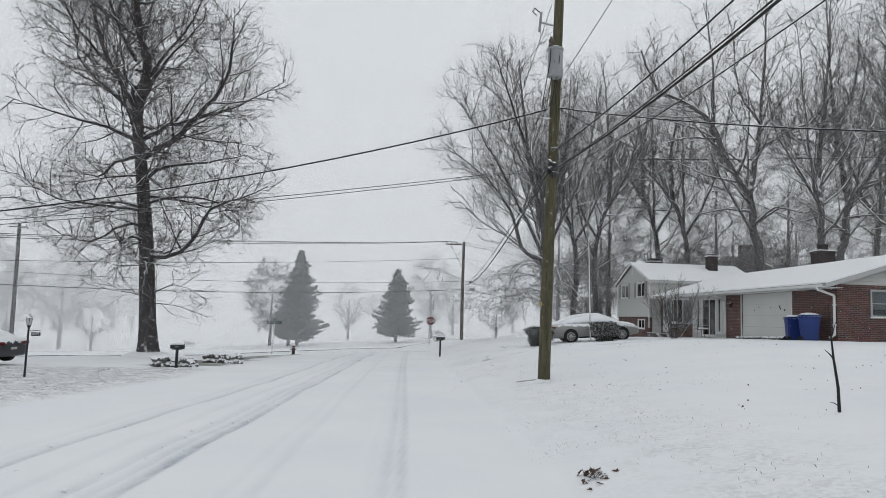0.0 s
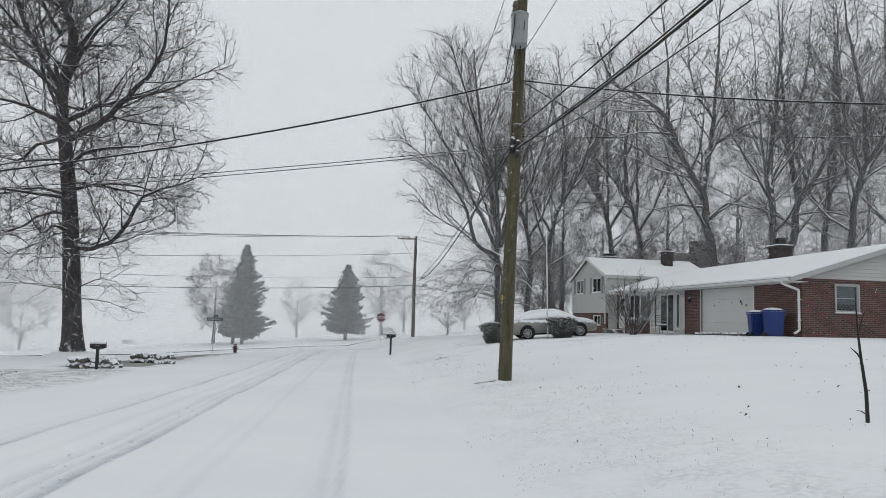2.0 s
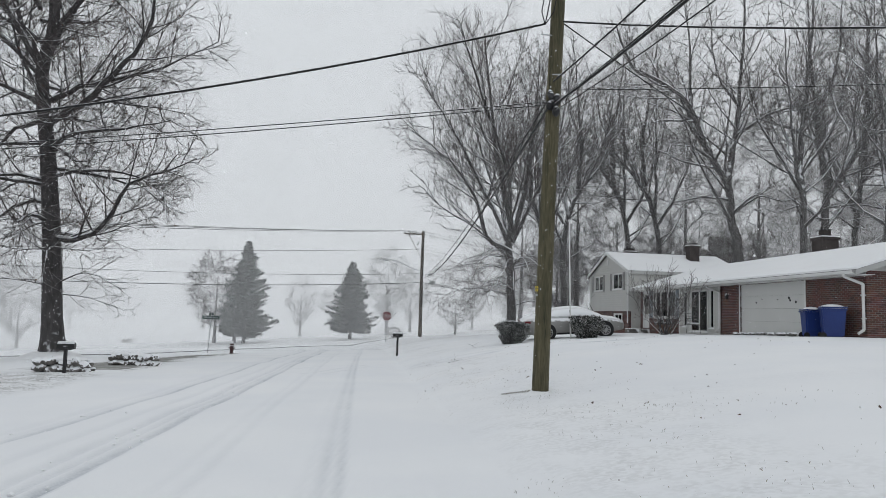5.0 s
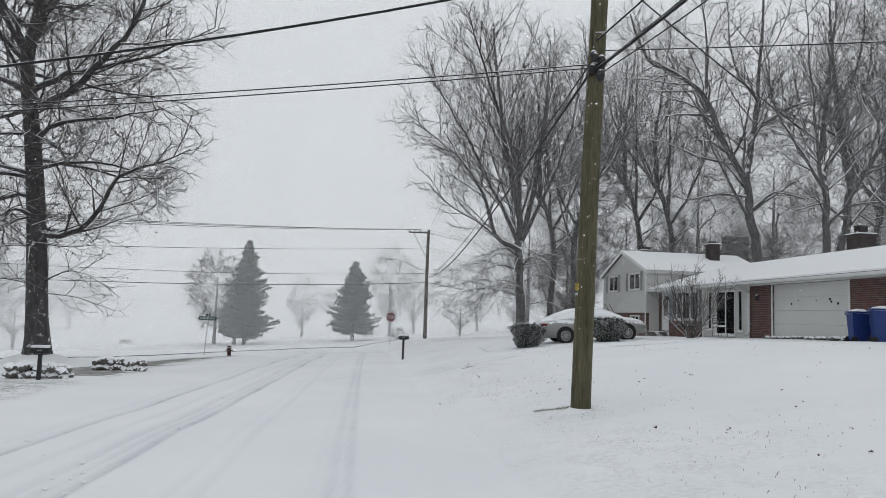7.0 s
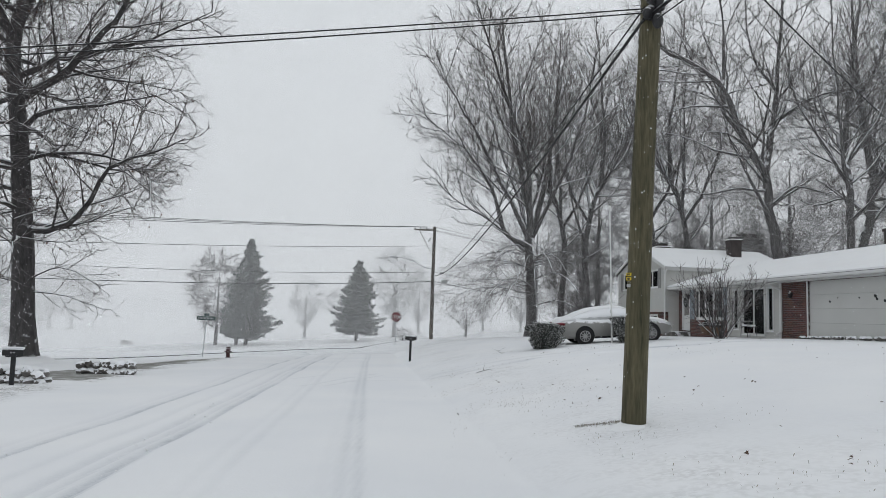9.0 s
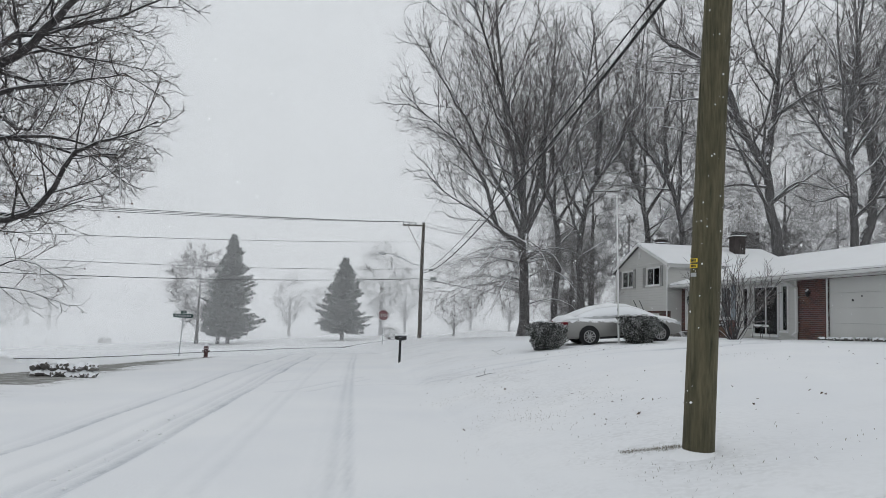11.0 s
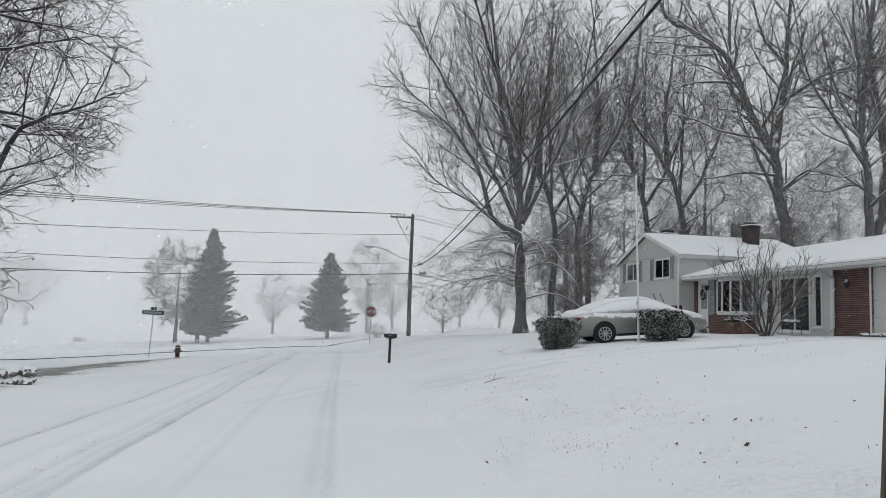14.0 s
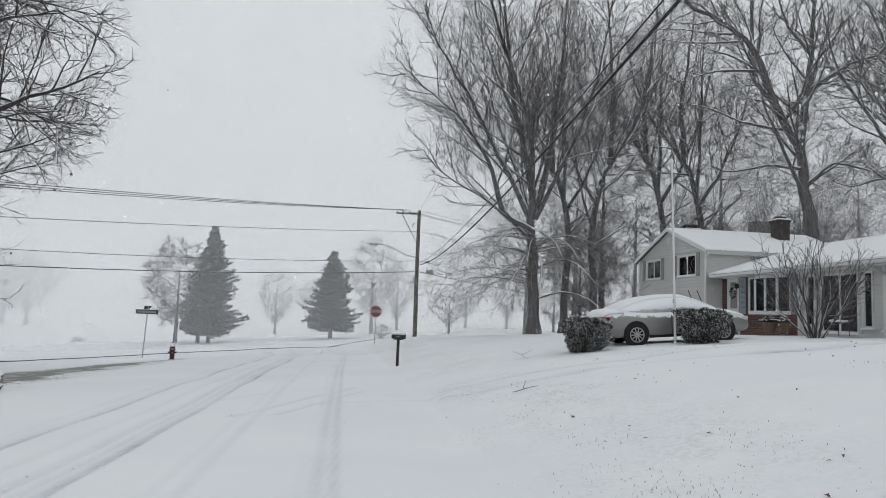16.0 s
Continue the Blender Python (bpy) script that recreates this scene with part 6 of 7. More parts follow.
def bush(x, y, w, h, seed, label, zb):
    """Clipped evergreen: twiggy core and thousands of small snow-tipped leaf sprays."""
    rng = random.Random(seed)
    ob = thing("bush", pose(x, y, zb), label, "bush", "evergreen bushes by the drive")
    stems = [stem(rng, Vector((rng.uniform(-0.15, 0.15), rng.uniform(-0.15, 0.15), -0.1)), Vector((rng.uniform(-0.7, 0.7), rng.uniform(-0.7, 0.7), 1)), h * 0.85, 0.02, 0.008, 4, 0.12, 0.0) for _ in range(26)]
    new("core", tubes_mesh("core", stems, BARK, 5)).parent = ob
    verts, faces = [], []
    for k in range(7500):
        a, u = rng.uniform(0, 6.283), rng.random()
        z = h * (0.04 + 0.9 * u)
        prof = (0.62 + 0.42 * smooth(0.0, 0.55, u)) * (1 - 0.3 * smooth(0.86, 1.0, u))
        rr = w * 0.5 * prof * math.sqrt(rng.uniform(0.35, 1.0)) * (1 + 0.45 * noise.noise((math.cos(a) * 2 + seed, math.sin(a) * 2, z * 3)))
        c = Vector((rr * math.cos(a), rr * math.sin(a), z + 0.05 * noise.noise((a, z * 4, seed))))
        d = Vector((math.cos(a) * 0.6 + rng.uniform(-0.6, 0.6), math.sin(a) * 0.6 + rng.uniform(-0.6, 0.6), rng.uniform(0.2, 1.5))).normalized()
        s = d.cross(Vector((rng.uniform(-1, 1), rng.uniform(-1, 1), 0.3))).normalized()
        n = d.cross(s)
        wd, ln, b = rng.uniform(0.011, 0.024), rng.uniform(0.04, 0.09 + 0.06 * u * u), len(verts)
        verts += [c - d * ln * 0.4, c + s * wd, c + d * ln * 0.6, c - s * wd, c + n * wd * 0.8, c - n * wd * 0.8]
        faces += [(b, b + 1, b + 4), (b + 1, b + 2, b + 4), (b + 2, b + 3, b + 4), (b + 3, b, b + 4), (b + 1, b, b + 5), (b + 2, b + 1, b + 5), (b + 3, b + 2, b + 5), (b, b + 3, b + 5)]
    me = bpy.data.meshes.new("foliage")
    me.from_pydata([tuple(v) for v in verts], [], faces)
    me.materials.append(EVERGREEN)
    new("foliage", me).parent = ob


bush(4.12, 36.2, 1.34, 1.12, 1, "clipped dark evergreen bush tipped with snow", -0.60)
bush(7.5, 36.0, 1.42, 1.12, 2, "rounded dark evergreen bush tipped with snow", -0.22)

fp = thing("flagpole", pose(6.82, 36.25, height(6.82, 36.25)), "bare white metal flagpole on the lawn", "flagpole")
part("shaft", bar((0, 0, -0.3), (-0.2, 0, 5.4), 0.038, 0.024, sides=12), WHITE, fp)
part("finial", lathe(bmesh.new(), [(0.01, 5.38), (0.05, 5.42), (0.05, 5.47), (0.01, 5.51)], 10, pose(-0.2, 0, 0)), WHITE, fp)
part("cleat", boxed(-0.1, -0.04, -0.03, 0.03, 1.2, 1.32), STEEL, fp)


def bare_shrub():
    rng = random.Random(5)
    main = []
    for k in range(18):
        a = k * 2.4
        s = rng.uniform(0.15, 0.85)
        main.append(stem(rng, Vector((0.25 * math.cos(a) * rng.random(), 0.25 * math.sin(a) * rng.random(), -0.1)), Vector((math.cos(a) * s, math.sin(a) * s, 1)), rng.uniform(2.2, 3.3), 0.022, 0.007, 8, 0.17, 0.03))
    ob = thing("bare_shrub", pose(11.3, 36.6, height(11.3, 36.6)), "leafless many-stemmed shrub before the house", "shrub")
    for L in main:
        st = new("stem", tubes_mesh("stem", [L], BARK, 6))
        st.parent = ob
        b1 = sprout(rng, L, 9, 0.2, 0.97, 0.6, 0.5, 1.2, 0.55, 5, 0.13, 0.06, 0.4)
        b2 = [s for q in b1 for s in sprout(rng, q, 4, 0.2, 0.97, 0.65, 0.2, 0.55, 0.6, 3, 0.13, 0.06, 0.3)]
        b1 = [(p, [max(0.0075, r) for r in q]) for p, q in b1]
        b2 = [(p, [0.0068, 0.006, 0.005, 0.004]) for p, q in b2]
        new("spray", tubes_mesh("spray", b1 + b2, TWIG, 4)).parent = st


bare_shrub()


def bin_cart(m, w, d, h):
    ob = thing("wheeled_bin", m, "blue plastic wheeled bin with snow on its lid", "bin", "blue bins by the garage")
    bm = bmesh.new()
    k = 0.82
    lo = [(-w * k / 2, -d * k / 2), (w * k / 2, -d * k / 2), (w * k / 2, d * k / 2), (-w * k / 2, d * k / 2)]
    a = [bm.verts.new((x, y, 0.06)) for x, y in lo]
    b = [bm.verts.new((x / k, y / k, h)) for x, y in lo]
    bm.faces.new(a[::-1]), bm.faces.new(b)
    for i in range(4):
        bm.faces.new((a[i], a[(i + 1) % 4], b[(i + 1) % 4], b[i]))
    bmesh.ops.bevel(bm, geom=list(bm.edges), offset=0.04, segments=2, affect="EDGES")
    part("body", bm, BLUE, ob)
    part("rim", boxed(-w / 2 - 0.025, w / 2 + 0.025, -d / 2 - 0.025, d / 2 + 0.025, h - 0.07, h - 0.005, bevel=0.015), BLUE, ob)
    part("lid", boxed(-w / 2 - 0.03, w / 2 + 0.03, -d / 2 - 0.05, d / 2 + 0.02, h + 0.002, h + 0.06, bevel=0.03), BLUE, ob)
    bm = bmesh.new()
    bmesh.ops.create_icosphere(bm, subdivisions=3, radius=1.0)
    for v in bm.verts:
        v.co = Vector((v.co.x * w * 0.46, v.co.y * d * 0.46, max(0.0, v.co.z) * 0.09 + h + 0.055 + 0.01 * noise.noise(v.co * 3)))
    part("snow_cap", bm, SNOW, ob, smooth_shade=True)
    part("handle", bar((-w * 0.35, d / 2 + 0.06, h - 0.03), (w * 0.35, d / 2 + 0.06, h - 0.03), 0.016, sides=8), BLUE, ob)
    for s in (-1, 1):
        part("wheel", lathe(bmesh.new(), [(0.1, -0.03), (0.11, 0.0), (0.1, 0.03)], 14, pose(s * w * 0.42, d * 0.42, 0.11, 0, 90, 0)), RUBBER, ob)
    for y0 in (-0.12, 0.1):
        part("rib", boxed(-w * 0.44, w * 0.44, -d / 2 * 0.93, -d / 2 * 0.9, 0.5 + y0, 0.53 + y0), BLUE, ob)


def hp(u, v, z, turn=0.0):
    return HM @ pose(u, v, z, 0, 0, turn)


bin_cart(hp(-0.75, 1.6, 0.06, 80), 0.52, 0.6, 1.0)
bin_cart(hp(-0.66, 0.55, 0.09, 62), 0.7, 0.78, 1.06)


def chair_iron():
    ob = thing("patio_chair", hp(-0.75, 10.95, -0.06, 10), "dark metal patio chair with snow on its seat", "chair")
    for x in (-0.22, 0.22):
        for y in (-0.2, 0.2):
            part("leg", bar((x * 1.1, y * 1.1, 0), (x, y, 0.44), 0.012, sides=6), BLACK, ob)
        part("back_post", bar((x, 0.2, 0.44), (x * 0.9, 0.32, 0.98), 0.012, sides=6), BLACK, ob)
        part("arm", bar((x * 1.05, -0.18, 0.66), (x, 0.25, 0.68), 0.014, sides=6), BLACK, ob)
    part("seat", boxed(-0.24, 0.24, -0.22, 0.22, 0.43, 0.46, bevel=0.01), BLACK, ob)
    part("seat_snow", boxed(-0.22, 0.22, -0.2, 0.2, 0.462, 0.54, bevel=0.03), SNOW, ob)
    for z in (0.6, 0.72, 0.84, 0.96):
        part("back_slat", boxed(-0.21, 0.21, 0.24 + (z - 0.6) * 0.2, 0.255 + (z - 0.6) * 0.2, z, z + 0.03), BLACK, ob)


def planter(u, v, r, seed):
    ob = thing("planter", hp(u, v, -0.09), "clay pot with a snow-covered plant", "planter", "pots by the entry")
    part("pot", lathe(bmesh.new(), [(r * 0.6, 0), (r * 0.95, 0.3), (r, 0.34), (r * 1.05, 0.38), (r * 0.8, 0.38)], 16), TERRA, ob)
    rng = random.Random(seed)
    bm = bmesh.new()
    for k in range(70):
        a, q = rng.uniform(0, 6.3), rng.random()
        bmesh.ops.create_icosphere(bm, subdivisions=1, radius=rng.uniform(0.03, 0.06), matrix=Matrix.Translation((r * 1.2 * q * math.cos(a), r * 1.2 * q * math.sin(a), 0.4 + 0.3 * (1 - q) * rng.random() + 0.05)))
    tagged(part("plant", bm, EVERGREEN, ob), kind="stuff")


chair_iron()
planter(-0.75, 14.9, 0.3, 1)
planter(-0.7, 14.0, 0.2, 2)


def stop_sign():
    x, y, zc = -3.1, 67.5, -0.32
    zb = height(x, y)
    ob = thing("stop_sign", pose(x, y, 0, 0, 0, 3), "red octagonal stop sign on a steel post", "sign")
    part("post", boxed(-0.035, 0.035, 0.012, 0.04, zb - 0.4, zc + 0.4), STEEL, ob)
    octo = lambda r: [(r * math.cos(math.pi / 8 + k * math.pi / 4), zc + r * math.sin(math.pi / 8 + k * math.pi / 4)) for k in range(8)]
    plate = part("plate", prism(bmesh.new(), octo(0.47), -0.004, 0.008), WHITE, ob)
    part("red_face", prism(bmesh.new(), octo(0.44), -0.010, -0.0045), RED, plate)
    txt = bpy.data.curves.new("lettering", "FONT")
    txt.body, txt.size, txt.align_x, txt.extrude = "STOP", 0.36, "CENTER", 0.002
    txt.materials.append(WHITE)
    lt = new("lettering", txt)
    lt.parent = plate
    lt.matrix_local = pose(0, -0.0135, zc - 0.13, 90, 0, 0)


def street_sign():
    x, y = -15.3, 55.3
    zb = height(x, y)
    ob = thing("street_name_sign", pose(x, y, 0, 0, 0, -6), "green street name blade on a leaning steel post", "sign")
    part("post", bar((-0.1, 0, zb - 0.3), (0.05, 0, -0.25), 0.032, sides=8), STEEL, ob)
    blade = part("blade", boxed(-0.62, 0.66, -0.03, -0.02, -0.68, -0.44), SIGNGREEN, ob)
    bm = bmesh.new()
    for k in range(11):
        box(bm, -0.52 + 0.098 * k, -0.46 + 0.098 * k, -0.034, -0.0305, -0.62, -0.5)
    part("name_marks", bm, STEEL, blade)
    part("cross_blade", boxed(0.03, 0.04, -0.4, 0.4, -0.42, -0.24), SIGNGREEN, ob)


def hydrant():
    x, y = -13.1, 53.2
    ob = thing("fire_hydrant", pose(x, y, height(x, y)), "dark red fire hydrant capped with snow", "fire hydrant")
    part("barrel", lathe(bmesh.new(), [(0.17, -0.1), (0.17, 0.04), (0.12, 0.06), (0.12, 0.5), (0.16, 0.52), (0.16, 0.57), (0.13, 0.6)], 16), HYDRANT, ob)
    part("bonnet", lathe(bmesh.new(), [(0.14, 0.6), (0.12, 0.7), (0.06, 0.77), (0.03, 0.78), (0.03, 0.83)], 16), HYDRANT, ob)
    for s in (-1, 1):
        part("outlet", bar((s * 0.1, 0, 0.42), (s * 0.22, 0, 0.42), 0.055, sides=10), HYDRANT, ob)
    part("outlet", bar((0, -0.1, 0.36), (0, -0.23, 0.36), 0.075, sides=10), HYDRANT, ob)
    part("snow_cap", lathe(bmesh.new(), [(0.13, 0.72), (0.1, 0.8), (0.05, 0.87), (0.01, 0.89)], 12), SNOW, ob)


stop_sign()
street_sign()
hydrant()


def kerb():
    """Bare dark kerb along the far side of the side road."""
    path = [(-60, 8), (-34, 34), (-21, 51.8), (-16.3, 62.5), (-10.6, 73.2), (-5, 77.0), (1, 79.5)]
    bm, rows = bmesh.new(), []
    for (x0, y0), (x1, y1) in zip(path, path[1:]):
        n = max(2, int(math.hypot(x1 - x0, y1 - y0) / 1.2))
        for i in range(n):
            x, y = x0 + (x1 - x0) * i / n, y0 + (y1 - y0) * i / n
            z = height(x, y)
            dx, dy = (y1 - y0), -(x1 - x0)
            k = 0.05 / math.hypot(dx, dy)
            rows.append([bm.verts.new((x + s * dx * k, y + s * dy * k, z + h)) for s, h in ((1, -0.1), (1, 0.045), (-1, 0.055), (-1, -0.1))])
    for a, b in zip(rows, rows[1:]):
        for i in range(3):
            bm.faces.new((a[i], b[i], b[i + 1], a[i + 1]))
    bmesh.ops.recalc_face_normals(bm, faces=bm.faces)
    tagged(part("kerb", bm, KERB), "wet dark kerb showing through the snow", "kerb", kind="structure")


KERB = mat("wet_kerb", (0.10, 0.10, 0.10), 0.6, 0.3, 2, 20, snow=0.7, snow_lo=0.55)
kerb()


# ---- on the lawn ----
def sapling():
    rng = random.Random(9)
    pts = [Vector(p) for p in ((0, 0, -0.1), (-0.02, 0, 0.35), (-0.08, 0, 0.75), (-0.1, 0.02, 1.05), (-0.13, 0.02, 1.5))]
    main = (pts, [0.024, 0.02, 0.016, 0.011, 0.004])
    twigs = [([Vector((-0.07, 0, 0.72)), Vector((-0.13, 0, 0.8)), Vector((-0.2, 0, 0.86))], [0.011, 0.009, 0.004]), ([Vector((0, 0, 0.08)), Vector((-0.08, 0, 0.13)), Vector((-0.14, 0, 0.14))], [0.009, 0.007, 0.003]), ([Vector((-0.1, 0, 1.05)), Vector((-0.06, 0, 1.2)), Vector((-0.02, 0, 1.3))], [0.008, 0.005, 0.003])]
    ob = thing("dead_sapling", pose(5.3, 9.75, height(5.3, 9.75)), "thin dark broken sapling standing in the snow", "sapling")
    new("stem", tubes_mesh("stem", [main] + twigs, CABLE, 6)).parent = ob


sapling()


def leaf_mesh(seed):
    rng = random.Random(seed)
    bm = bmesh.new()
    pts = [(0, -0.05), (0.022, -0.03), (0.02, -0.01), (0.045, 0.005), (0.02, 0.015), (0.03, 0.045), (0.008, 0.035), (0, 0.065)]
    pts += [(-a, b) for a, b in pts[-2:0:-1]]
    top = [bm.verts.new((a, b, 0.03 * abs(a) / 0.045 + 0.02 * math.sin(b * 30) + rng.uniform(0, 0.012))) for a, b in pts]
    low = [bm.verts.new((v.co.x, v.co.y, v.co.z - 0.002)) for v in top]
    bm.faces.new(top)
    bm.faces.new(low[::-1])
    n = len(top)
    for i in range(n):
        bm.faces.new((top[i], low[i], low[(i + 1) % n], top[(i + 1) % n]))
    me = bpy.data.meshes.new("fallen_leaf")
    bm.to_mesh(me)
    bm.free()
    me.materials.append(LEAF)
    return me


LEAVES = [leaf_mesh(k) for k in range(4)]


def leaf(x, y, size, rng, lift=0.012):
    ob = new("fallen_leaf", LEAVES[rng.randrange(4)])
    ob.matrix_world = Matrix.Translation((x, y, height(x, y) + lift)) @ Euler((rng.uniform(-0.6, 0.6), rng.uniform(-0.6, 0.6), rng.uniform(0, 6.3))).to_matrix().to_4x4() @ Matrix.Diagonal((size, size, size, 1))
    tagged(ob, "curled brown leaf lying on the snow", "leaf", "fallen leaves on the lawn")


def scatter():
    rng = random.Random(17)
    spots = ((0.05, 22.72, 1.0), (1.24, 26.4, 1.5), (1.58, 24.4, 1.0), (2.16, 24.03, 1.1), (2.98, 27.8, 1.0), (2.39, 22.3, 0.8), (1.84, 20.76, 0.8), (2.81, 22.08, 1.1), (2.92, 21.95, 0.8), (2.4, 21.05, 1.3), (0.9, 22.2, 0.9), (-0.4, 28.9, 0.9), (3.16, 21.3, 0.6), (2.25, 23.3, 0.6), (3.0, 21.9, 0.6),
             (2.71, 16.31, 1.3), (3.35, 15.62, 0.9), (3.42, 15.7, 0.8), (3.28, 15.5, 0.7), (5.06, 16.98, 0.8), (4.8, 14.24, 0.8), (5.62, 13.55, 0.9), (4.48, 11.02, 0.9), (3.29, 11.49, 0.6), (3.88, 20.66, 0.9), (1.22, 26.83, 0.7), (2.97, 11.33, 0.6))
    for x, y, s in spots:
        leaf(x, y, 0.5 * s, rng, 0.012)
    for k in range(150):
        y = 9 + 25 * rng.random()
        x = road_right(y) + 0.7 + 12 * rng.random() ** 1.2
        leaf(x, y, rng.uniform(0.18, 0.5), rng)
    for k in range(40):
        y = rng.uniform(12, 27)
        leaf(road_left(y) - rng.uniform(0.5, 7), y, rng.uniform(0.4, 0.8), rng)
    # a small heap by the road edge
    for k in range(16):
        leaf(1.46 + rng.gauss(0, 0.14), 7.66 + rng.gauss(0, 0.14), rng.uniform(0.6, 1.1), rng, 0.02 + 0.02 * rng.random())
    twig = [([Vector((1.5 + rng.gauss(0, 0.08), 7.6 + rng.gauss(0, 0.08), 0.0)), Vector((1.5 + rng.gauss(0, 0.08), 7.6 + rng.gauss(0, 0.08), 0.05))], [0.005, 0.003]) for _ in range(9)]
    twig = [([Vector((p.x, p.y, height(p.x, p.y) + 0.03 + p.z)) for p in a], b) for a, b in twig]
    tagged(new("fallen_twigs", tubes_mesh("fallen_twigs", twig, BARK, 5)), "broken dark twigs lying among leaves", "twig")
    for x, y, ln, a in ((0.94, 29.8, 0.8, 0.5), (2.4, 36.4, 0.7, 2.0)):
        z = height(x, y)
        st = [([Vector((x, y, z + 0.02)), Vector((x + ln * 0.5 * math.cos(a), y + ln * 0.5 * math.sin(a), z + 0.1)), Vector((x + ln * math.cos(a), y + ln * math.sin(a), z + 0.14))], [0.012, 0.009, 0.004]), ([Vector((x + ln * 0.3 * math.cos(a), y + ln * 0.3 * math.sin(a), z + 0.07)), Vector((x + ln * 0.3, y, z + 0.25))], [0.008, 0.003])]
        tagged(new("fallen_branch", tubes_mesh("fallen_branch", st, BARK, 5)), "small fallen branch on the snow", "branch")
    # grass blades through the snow
    verts, faces = [], []
    def blade(x, y, h):
        z = height(x, y) - 0.01
        a, ln = rng.uniform(0, 6.3), rng.uniform(-0.6, 0.6)
        w, b = 0.0026, len(verts)
        dx, dy = math.cos(a) * w, math.sin(a) * w
        verts.extend([(x - dx, y - dy, z), (x + dx, y + dy, z), (x + ln * h * 0.5 + dx * 0.6, y + h * 0.2 * rng.uniform(-1, 1), z + h * 0.7), (x + ln * h, y + h * 0.3 * rng.uniform(-1, 1), z + h)])
        faces.extend([(b, b + 1, b + 2), (b, b + 2, b + 3)])
    for k in range(150):
        y = rng.uniform(6, 34)
        d = abs(rng.gauss(1.2, 0.8)) + 0.3
        cx = road_right(y) + d
        for j in range(rng.randrange(3, 14)):
            blade(cx + rng.gauss(0, 0.3), y + rng.gauss(0, 0.35), rng.uniform(0.015, 0.045))
    # thicker tufts where the snow lies thin
    for cx, cy, wx, wy, n in ((1.34, 9.38, 0.2, 0.4, 90), (1.2, 12.4, 0.2, 0.45, 70), (1.37, 11.4, 0.15, 0.35, 45), (0.72, 24.6, 0.3, 0.5, 60), (1.53, 18.1, 0.25, 0.5, 50), (1.35, 18.3, 0.2, 0.3, 30), (0.85, 23.0, 0.35, 0.7, 230), (0.24, 26.7, 0.3, 0.6, 110), (1.8, 21.1, 0.25, 0.4, 60), (0.4, 27.0, 0.3, 0.6, 90), (1.1, 22.4, 0.4, 0.5, 150), (0.03, 20.7, 0.15, 0.4, 30), (2.3, 23.1, 0.3, 0.4, 50), (2.5, 18.3, 0.3, 0.3, 40), (4.92, 9.7, 0.15, 0.2, 25), (6.6, 27.0, 0.4, 0.3, 60), (5.0, 33.4, 0.8, 0.3, 90), (2.37, 36.3, 0.2, 0.15, 60), (3.4, 15.2, 0.6, 0.5, 80), (4.8, 15.0, 0.8, 0.4, 80)):
        for j in range(n):
            blade(cx + rng.gauss(0, wx), cy + rng.gauss(0, wy), rng.uniform(0.012, 0.045))
    # the dark strip of grass beside the pole
    for k in range(900):
        u = rng.random()
        blade(1.58 + 0.68 * u, 19.12 + 0.14 * (1 - u) + rng.gauss(0, 0.05), rng.uniform(0.008, 0.04))
    for k in range(1500):
        y = rng.uniform(10, 28)
        cx = road_left(y) - rng.uniform(0.4, 9)
        if noise.noise((cx * 0.12, y * 0.3, 5)) < -0.35:
            continue
        for j in range(9):
            blade(cx + rng.gauss(0, 0.25), y + rng.gauss(0, 0.2), rng.uniform(0.012, 0.04))
    for k in range(500):
        y = rng.uniform(33, 55)
        cx = road_left(y) - rng.random() * 3.4 * (57 - y) / 22
        for j in range(7):
            blade(cx + rng.gauss(0, 0.2), y + rng.gauss(0, 0.25), rng.uniform(0.015, 0.045))
    me = bpy.data.meshes.new("grass")
    me.from_pydata(verts, [], faces)
    me.materials.append(GRASS)
    tagged(new("grass", me), "dry winter grass standing through thin snow", "grass", kind="stuff")


scatter()


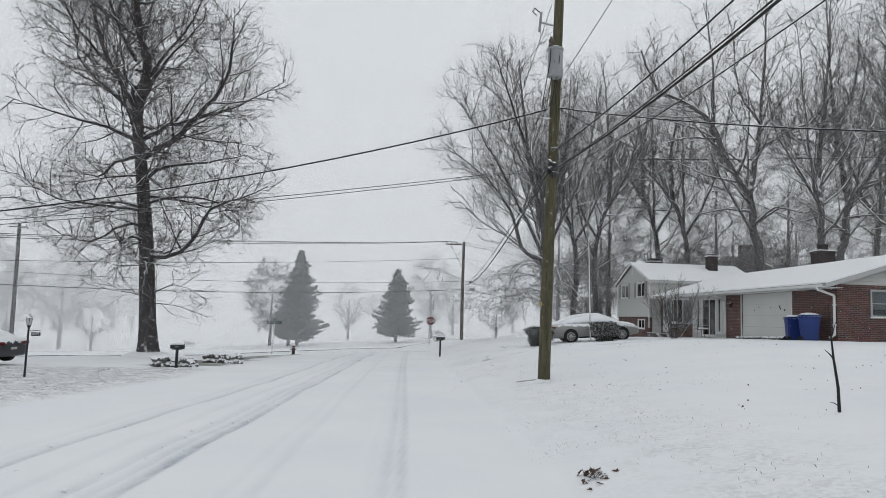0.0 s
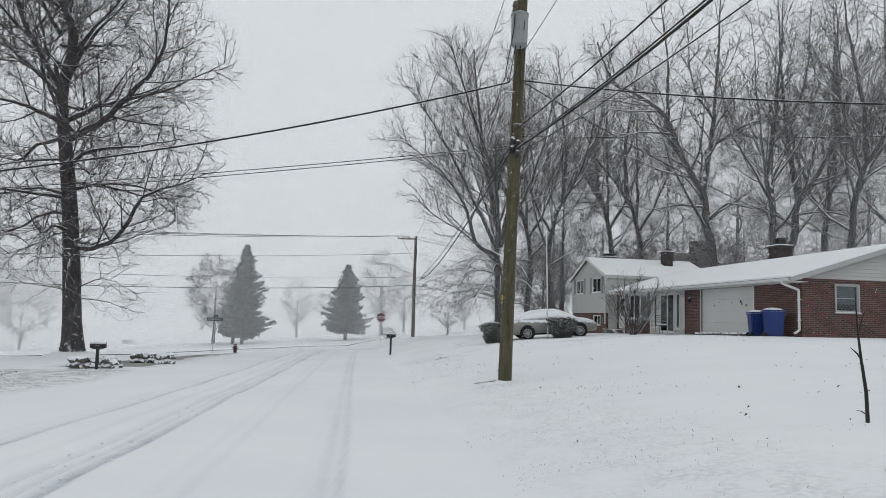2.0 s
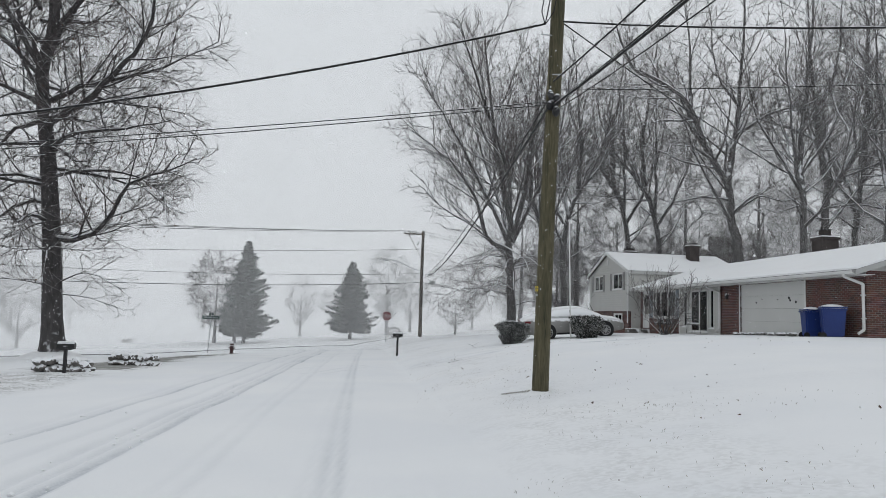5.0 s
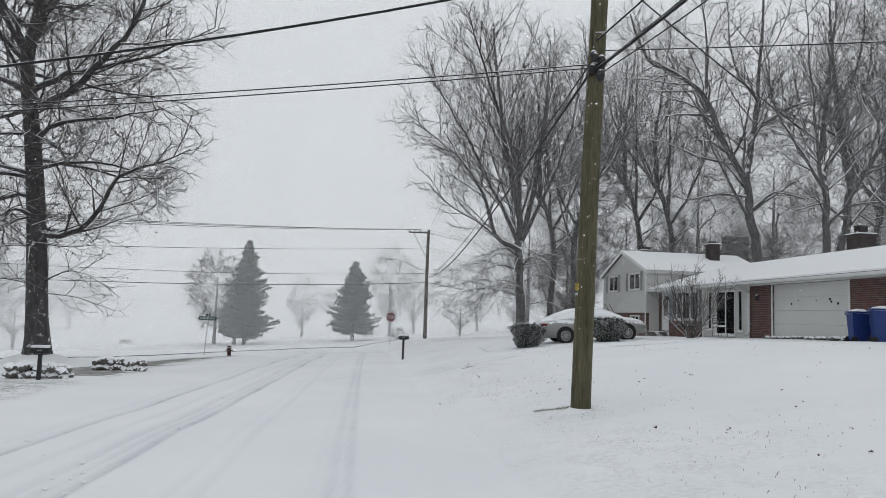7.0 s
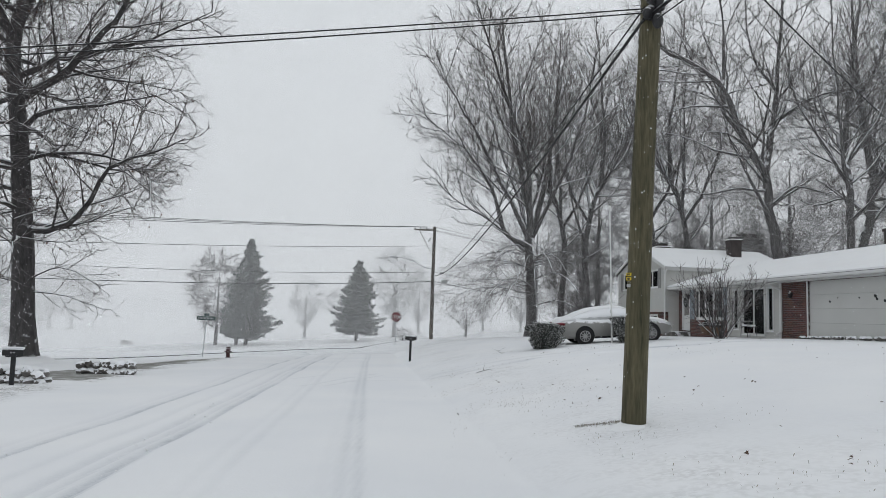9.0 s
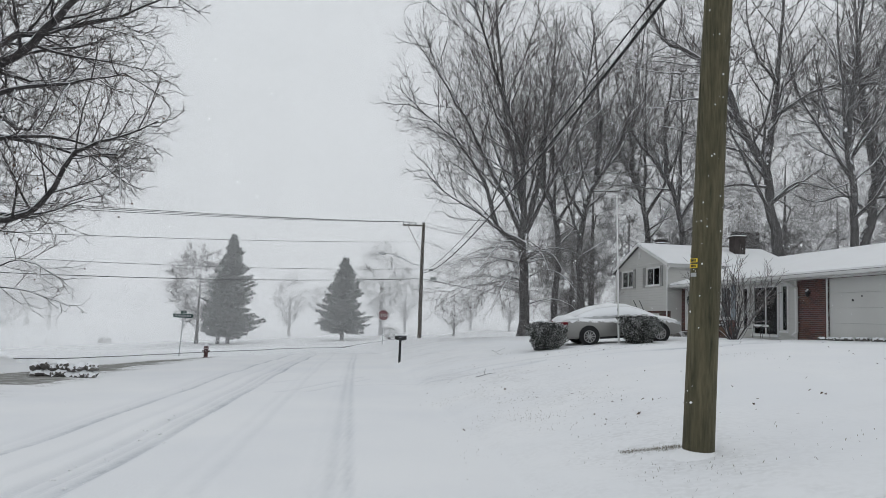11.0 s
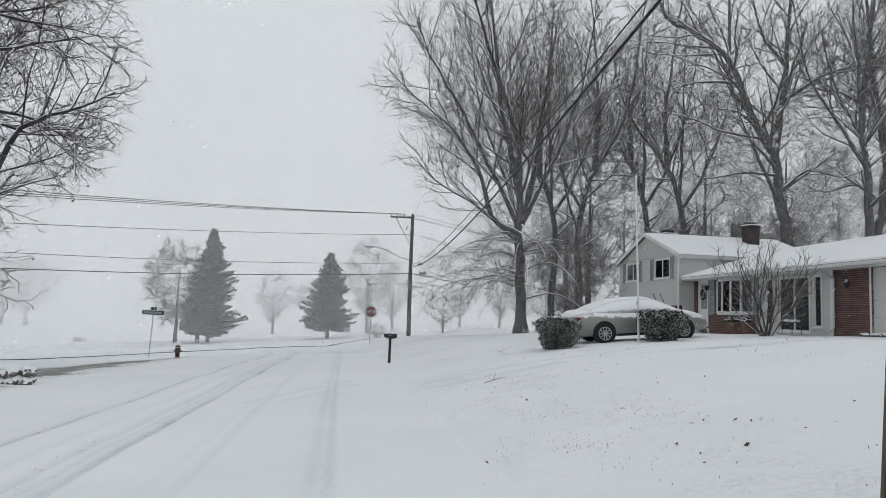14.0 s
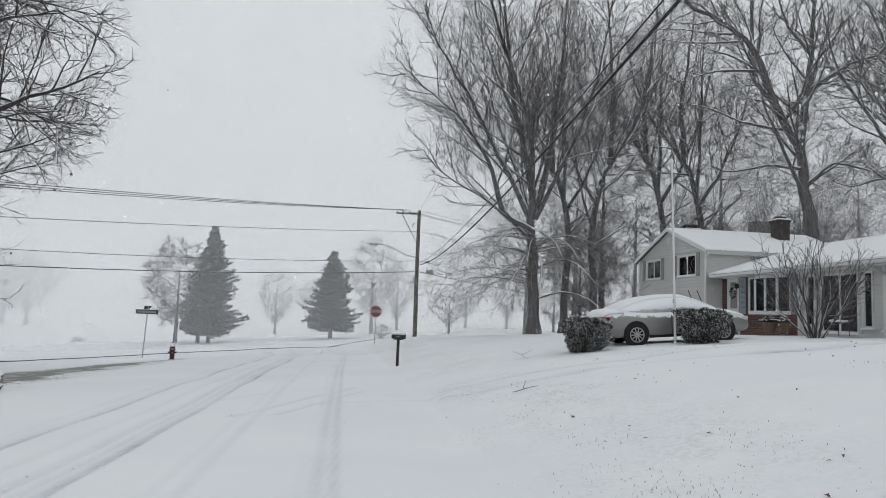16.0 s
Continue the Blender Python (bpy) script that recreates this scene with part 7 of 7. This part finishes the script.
def clods():
    """Small lumps of snow thrown up beside the wheel tracks."""
    rng = random.Random(41)
    bm = bmesh.new()
    for k in range(130):
        y = rng.uniform(4, 30)
        x = road_right(y) + rng.choice((-4.58, -4.8, -6.2, -5.0)) + rng.gauss(0, 0.12)
        c = Vector((x, y, height(x, y)))
        bmesh.ops.create_icosphere(bm, subdivisions=1, radius=0.008 + 0.022 * rng.random() ** 2, matrix=Matrix.Translation(c) @ Matrix.Diagonal((1.3, 1, 0.7, 1)))
    tagged(part("snow_clods", bm, SNOW), "small clods of snow beside wheel tracks", "snow", kind="stuff")


clods()


def snowflakes():
    """Flakes hanging in the air over road and lawn."""
    rng = random.Random(23)
    verts, faces = [], []
    for k in range(3200):
        y = 9 + 38 * rng.random() ** 0.8
        x = rng.uniform(-0.75, 0.75) * (y + 6) - 1
        z = -0.045 * y + rng.uniform(0.3, 11)
        path = (-0.08 * y, y)
        if y < 20 and abs(x - path[0]) < 2.2 and z < 5:
            continue
        r, b = rng.uniform(0.004, 0.011) * (1 + y / 40), len(verts)
        for d in ((1, 0, 0), (-1, 0, 0), (0, 1, 0), (0, -1, 0), (0, 0, 1), (0, 0, -1)):
            verts.append(tuple(c + r * q * rng.uniform(0.6, 1.2) for c, q in zip((x, y, z), d)))
        faces += [(b, b + 2, b + 4), (b + 2, b + 1, b + 4), (b + 1, b + 3, b + 4), (b + 3, b, b + 4), (b + 2, b, b + 5), (b + 1, b + 2, b + 5), (b + 3, b + 1, b + 5), (b, b + 3, b + 5)]
    me = bpy.data.meshes.new("snowflakes")
    me.from_pydata(verts, [], faces)
    me.materials.append(SNOW)
    tagged(new("snowflakes", me), "white snowflakes falling through the air", "snow", kind="stuff")


snowflakes()

far_box = thing("utility_box", pose(-48.6, 121, height(-48.6, 121)), "low grey box far out in the snowy field", "utility box")
part("cabinet", boxed(-0.8, 0.8, -0.5, 0.5, -0.3, 0.65, bevel=0.03), TRIM, far_box)
part("snow_cap", boxed(-0.82, 0.82, -0.52, 0.52, 0.652, 0.75, bevel=0.04), SNOW, far_box)
